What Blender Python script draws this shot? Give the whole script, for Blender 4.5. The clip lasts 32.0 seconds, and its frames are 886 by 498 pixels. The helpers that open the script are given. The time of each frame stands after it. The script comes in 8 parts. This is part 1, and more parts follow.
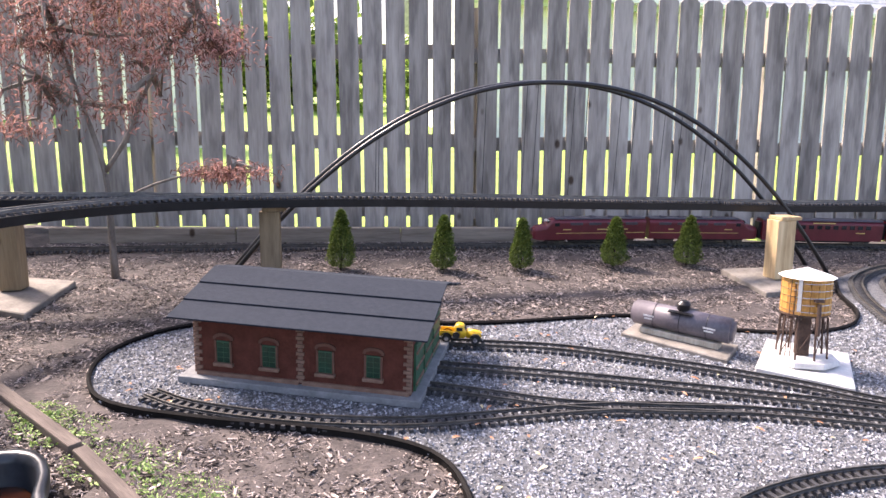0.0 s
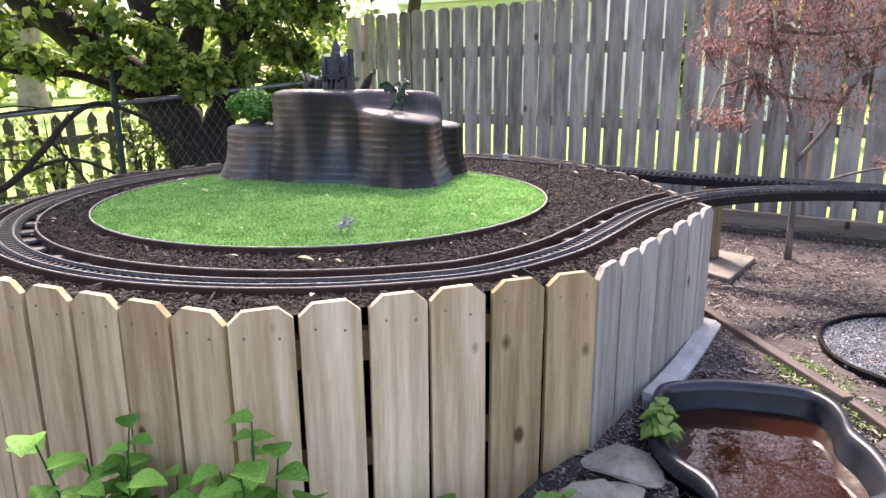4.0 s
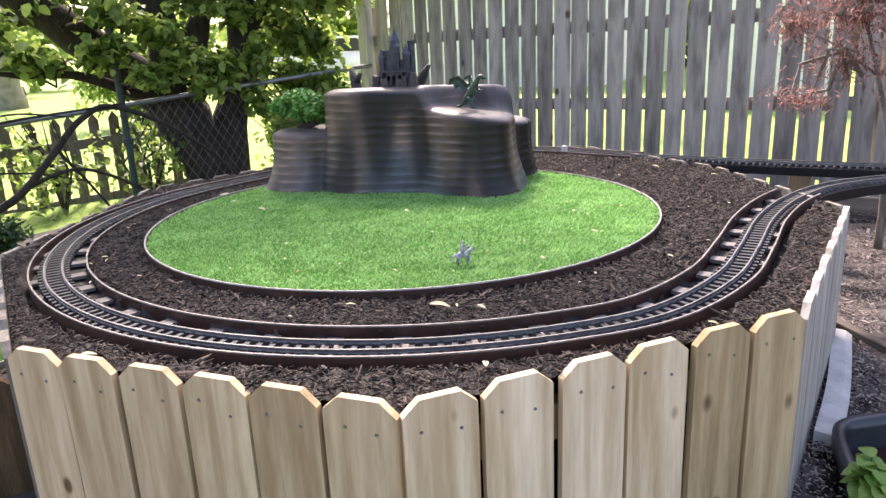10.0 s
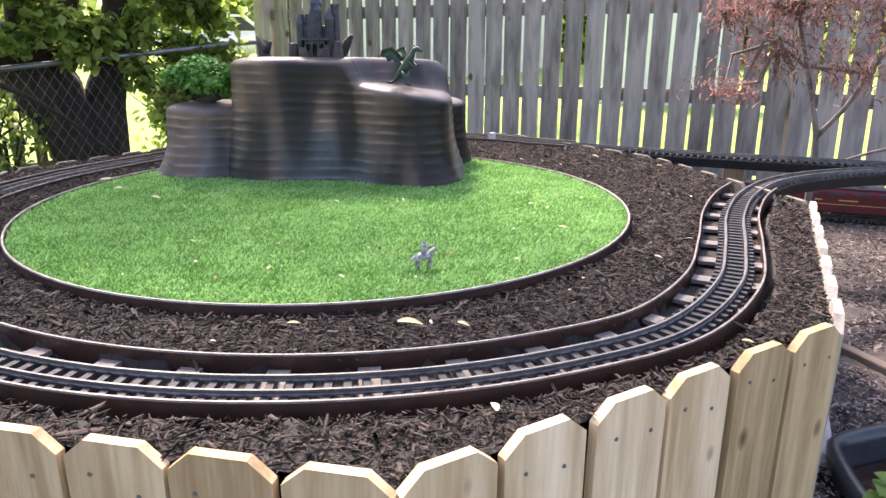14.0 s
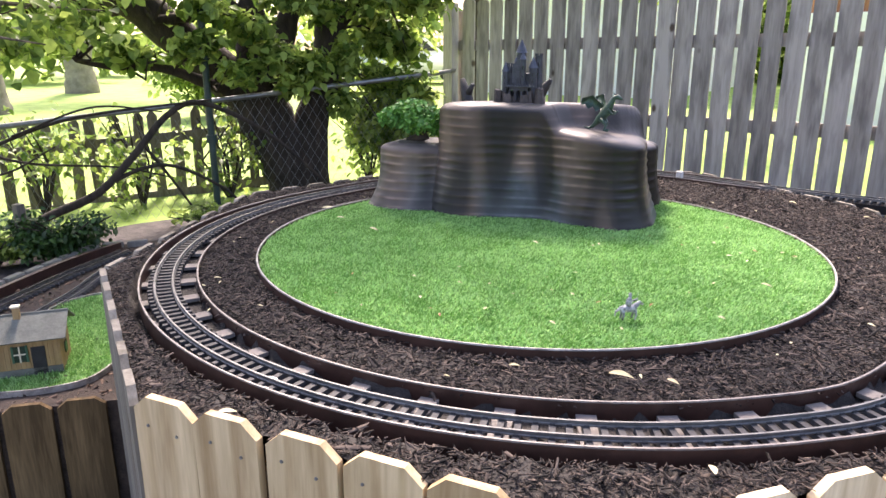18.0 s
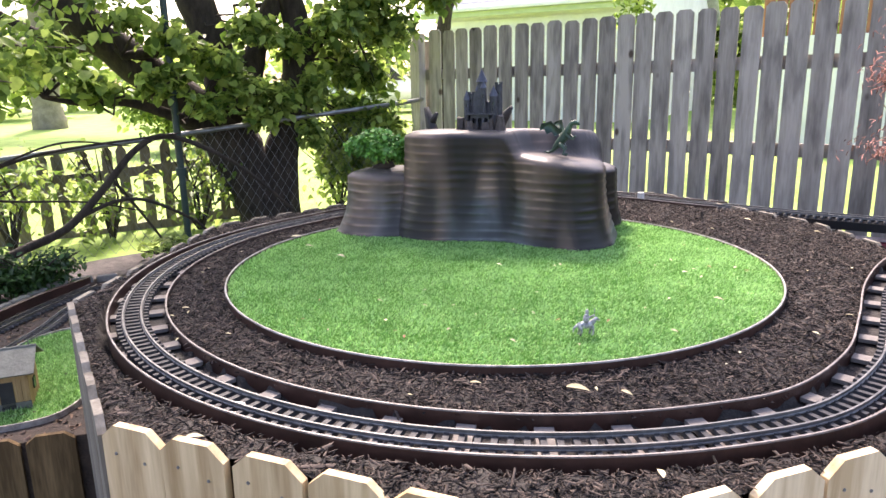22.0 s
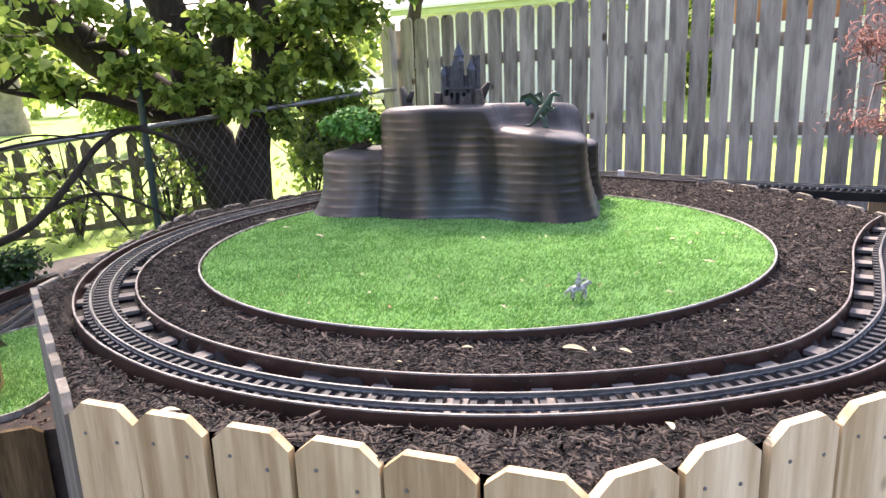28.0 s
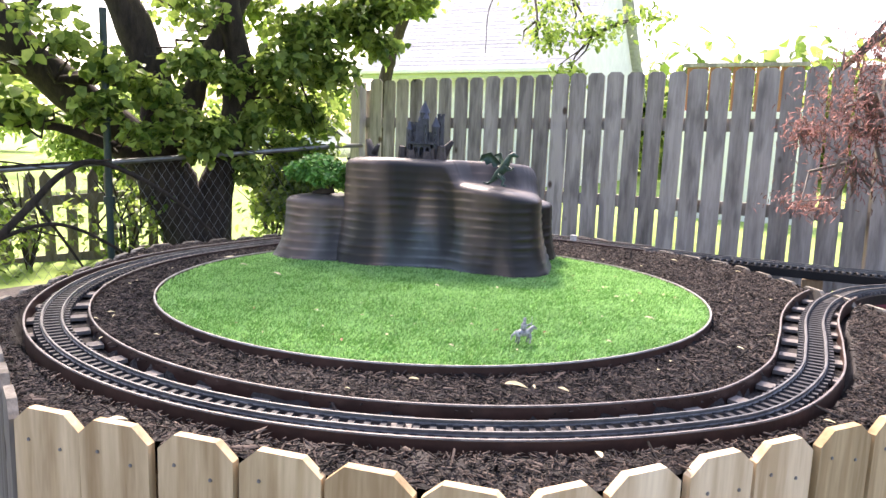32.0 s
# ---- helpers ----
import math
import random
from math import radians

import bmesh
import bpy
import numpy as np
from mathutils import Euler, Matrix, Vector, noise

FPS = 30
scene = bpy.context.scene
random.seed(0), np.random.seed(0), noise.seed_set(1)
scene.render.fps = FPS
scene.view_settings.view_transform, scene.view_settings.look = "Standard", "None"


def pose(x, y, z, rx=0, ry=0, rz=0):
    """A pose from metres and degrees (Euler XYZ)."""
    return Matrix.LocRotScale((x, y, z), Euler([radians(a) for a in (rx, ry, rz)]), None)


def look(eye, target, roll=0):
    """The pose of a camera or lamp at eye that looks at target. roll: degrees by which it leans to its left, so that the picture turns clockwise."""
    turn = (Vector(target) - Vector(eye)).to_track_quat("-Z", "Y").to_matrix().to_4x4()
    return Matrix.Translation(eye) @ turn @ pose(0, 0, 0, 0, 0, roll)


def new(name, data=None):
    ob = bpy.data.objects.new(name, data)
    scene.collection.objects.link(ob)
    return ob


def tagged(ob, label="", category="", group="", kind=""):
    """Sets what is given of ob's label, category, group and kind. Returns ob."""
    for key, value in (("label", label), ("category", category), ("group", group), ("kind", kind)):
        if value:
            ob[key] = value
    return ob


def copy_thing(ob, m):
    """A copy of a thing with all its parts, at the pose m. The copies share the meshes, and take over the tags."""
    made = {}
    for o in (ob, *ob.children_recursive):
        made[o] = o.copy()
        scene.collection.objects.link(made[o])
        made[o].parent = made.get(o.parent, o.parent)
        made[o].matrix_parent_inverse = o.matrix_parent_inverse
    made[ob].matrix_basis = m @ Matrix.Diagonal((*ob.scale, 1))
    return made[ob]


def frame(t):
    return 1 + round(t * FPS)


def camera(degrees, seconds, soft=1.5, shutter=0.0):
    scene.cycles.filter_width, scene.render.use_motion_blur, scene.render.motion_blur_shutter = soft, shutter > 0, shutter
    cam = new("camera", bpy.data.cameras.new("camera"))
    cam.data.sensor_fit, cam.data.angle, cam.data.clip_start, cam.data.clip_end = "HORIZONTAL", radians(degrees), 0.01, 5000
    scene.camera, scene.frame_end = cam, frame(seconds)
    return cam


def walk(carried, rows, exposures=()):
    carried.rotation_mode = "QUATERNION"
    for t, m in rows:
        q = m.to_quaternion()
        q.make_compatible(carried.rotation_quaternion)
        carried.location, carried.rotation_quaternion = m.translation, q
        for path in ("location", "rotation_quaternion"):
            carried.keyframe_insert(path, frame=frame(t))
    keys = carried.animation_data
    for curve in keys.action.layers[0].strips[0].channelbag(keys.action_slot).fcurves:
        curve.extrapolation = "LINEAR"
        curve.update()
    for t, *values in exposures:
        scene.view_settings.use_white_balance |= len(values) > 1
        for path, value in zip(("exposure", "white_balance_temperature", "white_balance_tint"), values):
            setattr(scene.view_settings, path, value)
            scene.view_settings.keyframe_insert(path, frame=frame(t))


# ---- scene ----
cam = camera(64.8, 32.0)
PATH = [
    (0, (0.029, 0.196, 0.938), (-0.241, 2.125, 0.484), 1.95),
    (0.5, (0.007, 0.174, 0.948), (-0.309, 2.097, 0.499), 1.56),
    (1, (-0.001, 0.170, 0.943), (-0.322, 2.092, 0.497), 1.76),
    (1.5, (-0.010, 0.091, 0.960), (-0.481, 1.987, 0.531), 1.38),
    (2, (0.016, -0.089, 0.944), (-0.830, 1.691, 0.604), 2.07),
    (2.4, (-0.069, -0.241, 0.902), (-1.183, 1.362, 0.466), 2.89),
    (2.8, (-0.163, -0.322, 0.882), (-1.511, 1.076, 0.404), -0.10),
    (3, (-0.217, -0.364, 0.892), (-1.615, 0.981, 0.407), -1.80),
    (3.4, (-0.302, -0.436, 0.912), (-1.766, 0.838, 0.433), -0.70),
    (5.5, (-0.737, -0.395, 1.050), (-2.257, 0.796, 0.527), -1.10),
    (6, (-0.821, -0.468, 1.072), (-2.318, 0.750, 0.550), -1.90),
    (6.5, (-0.894, -0.535, 1.083), (-2.484, 0.579, 0.604), -1.50),
    (7, (-0.926, -0.569, 1.085), (-2.597, 0.423, 0.616), -1.60),
    (7.5, (-0.930, -0.580, 1.071), (-2.629, 0.368, 0.610), -0.30),
    (8, (-0.905, -0.576, 1.049), (-2.580, 0.414, 0.586), 0.50),
    (8.5, (-0.867, -0.560, 1.032), (-2.433, 0.599, 0.580), 0.80),
    (9, (-0.851, -0.526, 1.026), (-2.371, 0.697, 0.585), -0.00),
    (9.5, (-0.868, -0.498, 1.029), (-2.338, 0.782, 0.581), -0.20),
    (10, (-0.930, -0.508, 1.014), (-2.375, 0.757, 0.457), -2.60),
    (10.5, (-1.028, -0.563, 0.994), (-2.513, 0.627, 0.380), -2.40),
    (11, (-1.188, -0.542, 0.994), (-2.818, 0.451, 0.395), -1.30),
    (11.5, (-1.334, -0.481, 0.983), (-3.029, 0.384, 0.365), -2.20),
    (12, (-1.405, -0.509, 0.993), (-3.134, 0.321, 0.425), -0.10),
    (12.5, (-1.446, -0.535, 0.975), (-3.195, 0.246, 0.398), -1.80),
    (13, (-1.423, -0.524, 0.958), (-3.150, 0.291, 0.365), -4.00),
    (13.5, (-1.338, -0.458, 0.944), (-2.813, 0.741, 0.321), -1.00),
    (14, (-1.268, -0.402, 0.949), (-2.475, 1.080, 0.358), 0.20),
    (14.5, (-1.243, -0.397, 0.955), (-2.413, 1.132, 0.413), -0.70),
    (16.5, (-1.235, -0.471, 1.113), (-2.529, 0.940, 0.535), 0.30),
    (17, (-1.252, -0.517, 1.101), (-2.643, 0.805, 0.534), 0.10),
    (17.5, (-1.269, -0.558, 1.062), (-2.765, 0.651, 0.513), 0.20),
    (18, (-1.276, -0.562, 1.057), (-2.800, 0.610, 0.506), -0.00),
    (18.5, (-1.265, -0.562, 1.046), (-2.782, 0.618, 0.493), -0.50),
    (19, (-1.253, -0.562, 1.037), (-2.769, 0.622, 0.489), -1.20),
    (19.5, (-1.243, -0.563, 1.031), (-2.732, 0.652, 0.477), -0.80),
    (20, (-1.247, -0.558, 1.032), (-2.714, 0.667, 0.442), 0.20),
    (20.5, (-1.278, -0.534, 1.053), (-2.726, 0.733, 0.508), -0.20),
    (21, (-1.231, -0.576, 1.061), (-2.712, 0.678, 0.576), -0.90),
    (21.5, (-1.203, -0.577, 1.065), (-2.714, 0.630, 0.557), -0.90),
    (22, (-1.215, -0.569, 1.063), (-2.711, 0.669, 0.585), -1.10),
    (22.5, (-1.229, -0.578, 1.061), (-2.757, 0.622, 0.584), -1.40),
    (23, (-1.238, -0.582, 1.057), (-2.807, 0.566, 0.587), -1.30),
    (23.5, (-1.239, -0.574, 1.051), (-2.808, 0.572, 0.576), -2.00),
    (24, (-1.228, -0.552, 1.046), (-2.756, 0.642, 0.556), -2.60),
    (24.5, (-1.232, -0.549, 1.039), (-2.768, 0.630, 0.539), -2.80),
    (25, (-1.253, -0.544, 1.046), (-2.763, 0.662, 0.531), -2.30),
    (25.5, (-1.247, -0.563, 1.046), (-2.740, 0.665, 0.531), -2.50),
    (27.5, (-1.266, -0.560, 1.006), (-2.769, 0.664, 0.511), -3.60),
    (28, (-1.268, -0.557, 0.972), (-2.718, 0.735, 0.492), -2.30),
    (28.5, (-1.260, -0.532, 0.981), (-2.722, 0.759, 0.538), -0.90),
    (29, (-1.268, -0.500, 0.995), (-2.823, 0.696, 0.609), -3.30),
    (29.5, (-1.269, -0.485, 1.011), (-2.813, 0.742, 0.678), -2.90),
    (30, (-1.274, -0.477, 1.006), (-2.819, 0.755, 0.697), -1.70),
    (30.5, (-1.262, -0.502, 1.000), (-2.803, 0.717, 0.628), -1.50),
    (31, (-1.244, -0.627, 0.994), (-2.681, 0.726, 0.672), -0.10),
    (31.5, (-1.255, -0.717, 0.965), (-2.648, 0.682, 0.645), -1.50),
    (32, (-1.204, -0.609, 0.935), (-2.595, 0.796, 0.633), 2.10),
]
walk(cam, [(t, look(eye, target, roll)) for t, eye, target, roll in PATH], exposures=[(0.0, 1.9, 7000, 24), (10.0, 1.93, 7000, 24), (17.0, 2.0, 7000, 24), (27.0, 2.08, 7000, 24), (32.0, 2.08, 7000, 24)])


# ---- light ----
world = bpy.data.worlds.new("sky")
scene.world = world
world.use_nodes = True
_n = world.node_tree.nodes
_sky = _n.new("ShaderNodeTexSky")
_sky.sky_type = "NISHITA"
_sky.sun_disc = False
SUN_ELEV, SUN_AZ = radians(48), radians(-62)      # azimuth from +y towards +x
_sky.sun_elevation, _sky.sun_rotation = SUN_ELEV, SUN_AZ
_sky.air_density, _sky.dust_density = 1.0, 3.0
world.node_tree.links.new(_sky.outputs[0], _n["Background"].inputs[0])
_n["Background"].inputs[1].default_value = 0.14
_sun = new("sun", bpy.data.lights.new("sun", "SUN"))
_sun.data.energy, _sun.data.angle, _sun.data.color = 2.8, radians(11), (1.0, 0.95, 0.87)
_dir = Vector((math.sin(SUN_AZ) * math.cos(SUN_ELEV), math.cos(SUN_AZ) * math.cos(SUN_ELEV), math.sin(SUN_ELEV)))
_sun.matrix_world = look(_dir * 20, (0, 0, 0))


# ---- materials ----
def mat(name, dark, light, rough=0.7, scale=8.0, bump=0.2, stretch=(1, 1, 1), metal=0.0, fine=6.0, vary=0.0, spec=0.5, island=0.0, coords="Object", trans=0.0, knots=0.0, rings=0.0, stain=0.0):
    """Two-scale mottled surface: dark and light base colours, grain of the given scale, bump, a change from piece to piece."""
    m = bpy.data.materials.new(name)
    m.use_nodes = True
    nt = m.node_tree
    b = nt.nodes["Principled BSDF"]
    tc = nt.nodes.new("ShaderNodeTexCoord")
    mp = nt.nodes.new("ShaderNodeMapping")
    mp.inputs["Scale"].default_value = stretch
    nt.links.new(tc.outputs[coords], mp.inputs["Vector"])
    src = mp.outputs[0]
    if vary:
        oi = nt.nodes.new("ShaderNodeObjectInfo")
        add = nt.nodes.new("ShaderNodeVectorMath")
        add.operation = "MULTIPLY_ADD"
        nt.links.new(oi.outputs["Random"], add.inputs[0])
        add.inputs[1].default_value = (37, 23, 51)
        nt.links.new(src, add.inputs[2])
        src = add.outputs[0]
    n1 = nt.nodes.new("ShaderNodeTexNoise")
    n1.inputs["Scale"].default_value, n1.inputs["Detail"].default_value = scale, 5
    n2 = nt.nodes.new("ShaderNodeTexNoise")
    n2.inputs["Scale"].default_value, n2.inputs["Detail"].default_value = scale * fine, 3
    for n in (n1, n2):
        nt.links.new(src, n.inputs["Vector"])
    mx = nt.nodes.new("ShaderNodeMath")
    mx.operation = "ADD"
    h = nt.nodes.new("ShaderNodeMath")
    h.operation = "MULTIPLY"
    h.inputs[1].default_value = 0.45
    nt.links.new(n2.outputs[0], h.inputs[0])
    nt.links.new(n1.outputs[0], mx.inputs[0])
    nt.links.new(h.outputs[0], mx.inputs[1])
    fac = mx.outputs[0]
    if vary or island:
        rnd = nt.nodes.new("ShaderNodeNewGeometry").outputs["Random Per Island"] if island else oi.outputs["Random"]
        s = nt.nodes.new("ShaderNodeMath")
        s.operation = "MULTIPLY_ADD"
        nt.links.new(rnd, s.inputs[0])
        s.inputs[1].default_value = island or vary
        nt.links.new(fac, s.inputs[2])
        o = nt.nodes.new("ShaderNodeMath")
        o.operation = "SUBTRACT"
        nt.links.new(s.outputs[0], o.inputs[0])
        o.inputs[1].default_value = (island or vary) / 2
        fac = o.outputs[0]
    r = nt.nodes.new("ShaderNodeValToRGB")
    r.color_ramp.elements[0].position, r.color_ramp.elements[1].position = 0.45, 1.0
    r.color_ramp.elements[0].color, r.color_ramp.elements[1].color = (*dark, 1), (*light, 1)
    nt.links.new(fac, r.inputs[0])
    colour = r.outputs[0]
    if knots:
        km = nt.nodes.new("ShaderNodeMapping")
        km.inputs["Scale"].default_value = (1, 1, 0.6)
        nt.links.new(tc.outputs[coords], km.inputs["Vector"])
        ka = nt.nodes.new("ShaderNodeVectorMath")
        ka.operation = "MULTIPLY_ADD"
        nt.links.new(oi.outputs["Random"], ka.inputs[0])
        ka.inputs[1].default_value = (17, 29, 41)
        nt.links.new(km.outputs[0], ka.inputs[2])
        vo = nt.nodes.new("ShaderNodeTexVoronoi")
        vo.inputs["Scale"].default_value = knots
        nt.links.new(ka.outputs[0], vo.inputs["Vector"])
        kr = nt.nodes.new("ShaderNodeValToRGB")
        kr.color_ramp.elements[0].position, kr.color_ramp.elements[1].position = 0.055, 0.105
        kr.color_ramp.elements[0].color, kr.color_ramp.elements[1].color = (0.24, 0.19, 0.16, 1), (1, 1, 1, 1)
        nt.links.new(vo.outputs["Distance"], kr.inputs[0])
        kx = nt.nodes.new("ShaderNodeMix")
        kx.data_type, kx.blend_type = "RGBA", "MULTIPLY"
        kx.inputs[0].default_value = 1.0
        nt.links.new(colour, kx.inputs[6])
        nt.links.new(kr.outputs[0], kx.inputs[7])
        colour = kx.outputs[2]
    if rings:
        # flame-shaped growth rings running along the board
        rm = nt.nodes.new("ShaderNodeMapping")
        rm.inputs["Scale"].default_value = (1, 1, 0.10)
        nt.links.new(tc.outputs[coords], rm.inputs["Vector"])
        ra = nt.nodes.new("ShaderNodeVectorMath")
        ra.operation = "MULTIPLY_ADD"
        nt.links.new(oi.outputs["Random"], ra.inputs[0])
        ra.inputs[1].default_value = (7, 13, 5)
        nt.links.new(rm.outputs[0], ra.inputs[2])
        wv = nt.nodes.new("ShaderNodeTexWave")
        wv.wave_type, wv.bands_direction = "BANDS", "X"
        wv.inputs["Scale"].default_value, wv.inputs["Distortion"].default_value = rings, 9.0
        wv.inputs["Detail"].default_value, wv.inputs["Detail Scale"].default_value = 2.0, 1.2
        nt.links.new(ra.outputs[0], wv.inputs["Vector"])
        rr = nt.nodes.new("ShaderNodeValToRGB")
        rr.color_ramp.elements[0].position, rr.color_ramp.elements[1].position = 0.0, 0.45
        rr.color_ramp.elements[0].color, rr.color_ramp.elements[1].color = (0.74, 0.66, 0.56, 1), (1.04, 1.03, 1.02, 1)
        nt.links.new(wv.outputs[1], rr.inputs[0])
        rx = nt.nodes.new("ShaderNodeMix")
        rx.data_type, rx.blend_type = "RGBA", "MULTIPLY"
        rx.inputs[0].default_value = 0.55
        nt.links.new(colour, rx.inputs[6])
        nt.links.new(rr.outputs[0], rx.inputs[7])
        colour = rx.outputs[2]
    if stain:
        # dark weather stains running down the boards
        sm = nt.nodes.new("ShaderNodeMapping")
        sm.inputs["Scale"].default_value = (6.5, 6.5, 1.3)
        nt.links.new(tc.outputs[coords], sm.inputs["Vector"])
        sa = nt.nodes.new("ShaderNodeVectorMath")
        sa.operation = "MULTIPLY_ADD"
        nt.links.new(oi.outputs["Random"], sa.inputs[0])
        sa.inputs[1].default_value = (31, 11, 19)
        nt.links.new(sm.outputs[0], sa.inputs[2])
        sn = nt.nodes.new("ShaderNodeTexNoise")
        sn.inputs["Scale"].default_value, sn.inputs["Detail"].default_value = 2.6, 4
        nt.links.new(sa.outputs[0], sn.inputs["Vector"])
        sr = nt.nodes.new("ShaderNodeValToRGB")
        sr.color_ramp.elements[0].position, sr.color_ramp.elements[1].position = 0.36, 0.52
        sr.color_ramp.elements[0].color, sr.color_ramp.elements[1].color = (0.42, 0.42, 0.43, 1), (1.07, 1.07, 1.06, 1)
        nt.links.new(sn.outputs[0], sr.inputs[0])
        sx = nt.nodes.new("ShaderNodeMix")
        sx.data_type, sx.blend_type = "RGBA", "MULTIPLY"
        sx.inputs[0].default_value = stain
        nt.links.new(colour, sx.inputs[6])
        nt.links.new(sr.outputs[0], sx.inputs[7])
        colour = sx.outputs[2]
    nt.links.new(colour, b.inputs["Base Color"])
    b.inputs["Roughness"].default_value, b.inputs["Metallic"].default_value = rough, metal
    b.inputs["Specular IOR Level"].default_value = spec
    if bump:
        bp = nt.nodes.new("ShaderNodeBump")
        bp.inputs["Strength"].default_value, bp.inputs["Distance"].default_value = bump, 0.01
        nt.links.new(mx.outputs[0], bp.inputs["Height"])
        nt.links.new(bp.outputs[0], b.inputs["Normal"])
    if trans:
        tr = nt.nodes.new("ShaderNodeBsdfTranslucent")
        ms = nt.nodes.new("ShaderNodeMixShader")
        ms.inputs[0].default_value = trans
        nt.links.new(r.outputs[0], tr.inputs[0])
        nt.links.new(b.outputs[0], ms.inputs[1])
        nt.links.new(tr.outputs[0], ms.inputs[2])
        nt.links.new(ms.outputs[0], nt.nodes["Material Output"].inputs[0])
    return m


def plain(name, c, rough=0.5, metal=0.0):
    return mat(name, tuple(v * 0.85 for v in c), tuple(min(1, v * 1.12) for v in c), rough, 30, 0.05, metal=metal)


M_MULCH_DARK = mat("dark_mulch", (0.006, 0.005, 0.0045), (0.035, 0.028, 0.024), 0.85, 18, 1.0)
M_CHIP_DARK = mat("dark_bark_chip", (0.006, 0.0048, 0.0042), (0.096, 0.073, 0.060), 0.85, 30, 0.3, island=1.1, spec=0.25)
M_MULCH = mat("brown_mulch", (0.020, 0.016, 0.015), (0.105, 0.086, 0.078), 0.9, 14, 1.0)
M_CHIP = mat("brown_bark_chip", (0.020, 0.015, 0.013), (0.40, 0.335, 0.30), 0.85, 30, 0.3, island=1.35, spec=0.25)
M_GRAVEL = mat("grey_gravel", (0.05, 0.052, 0.056), (0.17, 0.175, 0.185), 0.9, 60, 1.0)
M_STONE_CHIP = mat("gravel_stone", (0.105, 0.110, 0.120), (0.39, 0.402, 0.43), 0.9, 40, 0.3, island=0.80, spec=0.2)
M_GRASS_FAR = mat("yard_grass", (0.14, 0.24, 0.03), (0.33, 0.47, 0.09), 0.9, 3, 0.6)
M_TURF = mat("turf_backing", (0.07, 0.17, 0.03), (0.16, 0.33, 0.07), 0.9, 20, 0.5)
M_BLADE = mat("turf_blade", (0.116, 0.30, 0.058), (0.435, 0.70, 0.275), 0.38, 12, 0.0, island=0.9, trans=0.3)
M_GREY_WOOD = mat("weathered_grey_wood", (0.215, 0.192, 0.168), (0.45, 0.41, 0.365), 0.85, 5, 0.3, stretch=(3, 3, 0.30), vary=0.40, knots=4.6, spec=0.2, stain=0.55)
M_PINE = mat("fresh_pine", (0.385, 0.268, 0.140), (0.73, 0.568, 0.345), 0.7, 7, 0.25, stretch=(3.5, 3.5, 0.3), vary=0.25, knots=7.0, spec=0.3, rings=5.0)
# paler copy of the pine: one bed side's extra light, put into the colour
M_PINE_LIT = mat("lit_side_pine", (0.56, 0.405, 0.225), (0.92, 0.752, 0.50), 0.7, 7, 0.25, stretch=(3.5, 3.5, 0.3), vary=0.25, knots=7.0, spec=0.3, rings=5.0)
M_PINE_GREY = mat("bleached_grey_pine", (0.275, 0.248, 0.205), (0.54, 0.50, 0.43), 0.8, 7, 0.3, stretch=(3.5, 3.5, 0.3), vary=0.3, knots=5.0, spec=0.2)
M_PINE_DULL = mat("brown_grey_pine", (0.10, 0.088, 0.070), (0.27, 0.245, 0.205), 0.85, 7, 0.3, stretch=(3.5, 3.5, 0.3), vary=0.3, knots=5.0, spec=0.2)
M_KICK = mat("weathered_tan_board", (0.15, 0.118, 0.090), (0.34, 0.285, 0.228), 0.85, 7, 0.3, stretch=(0.3, 3.5, 3.5), vary=0.3, knots=5.0, spec=0.2)
# brown pine for the left bridge posts, their shade put into the colour
M_POST_SHADED = mat("shaded_brown_pine", (0.13, 0.090, 0.052), (0.33, 0.25, 0.155), 0.8, 7, 0.3, stretch=(3.5, 3.5, 0.3), vary=0.3, knots=6.0, spec=0.2)
M_CEDAR = mat("aged_pine", (0.080, 0.050, 0.023), (0.27, 0.178, 0.088), 0.8, 7, 0.3, stretch=(3.5, 3.5, 0.3), vary=0.5, knots=6.0, spec=0.2)
M_PINE_AGED = mat("olive_weathered_pine", (0.32, 0.225, 0.110), (0.64, 0.485, 0.27), 0.75, 7, 0.3, stretch=(3.5, 3.5, 0.3), vary=0.3, knots=6.0, spec=0.25, rings=5.0)
M_EDGING = mat("brown_edging", (0.022, 0.009, 0.006), (0.065, 0.028, 0.020), 0.45, 14, 0.1)
M_RIM = mat("pale_edging_rim", (0.14, 0.12, 0.11), (0.42, 0.39, 0.36), 0.5, 30, 0.1)
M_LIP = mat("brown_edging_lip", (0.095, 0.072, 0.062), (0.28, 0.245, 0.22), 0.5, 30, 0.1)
M_SPACER = mat("spacer_board", (0.105, 0.092, 0.084), (0.235, 0.212, 0.192), 0.8, 20, 0.3)
M_TIE = mat("black_tie", (0.016, 0.016, 0.018), (0.066, 0.066, 0.069), 0.65, 30, 0.2, spec=0.3)
M_RAIL = mat("weathered_brass_rail", (0.075, 0.074, 0.072), (0.19, 0.186, 0.18), 0.5, 25, 0.1, metal=0.3)
M_RAIL_DARK = mat("dull_rail", (0.04, 0.038, 0.035), (0.13, 0.122, 0.112), 0.5, 25, 0.1, metal=0.5)
M_BLACK = mat("black_plastic", (0.005, 0.005, 0.006), (0.016, 0.016, 0.018), 0.35, 12, 0.08, spec=0.3)
M_PIPE = mat("black_pipe", (0.006, 0.006, 0.007), (0.018, 0.018, 0.020), 0.32, 12, 0.05)
M_BLACK_EDGE = mat("black_edging", (0.005, 0.0045, 0.0045), (0.015, 0.0135, 0.013), 0.75, 12, 0.1, spec=0.1)
M_CONCRETE = mat("concrete", (0.12, 0.108, 0.094), (0.27, 0.245, 0.215), 0.9, 14, 0.4)
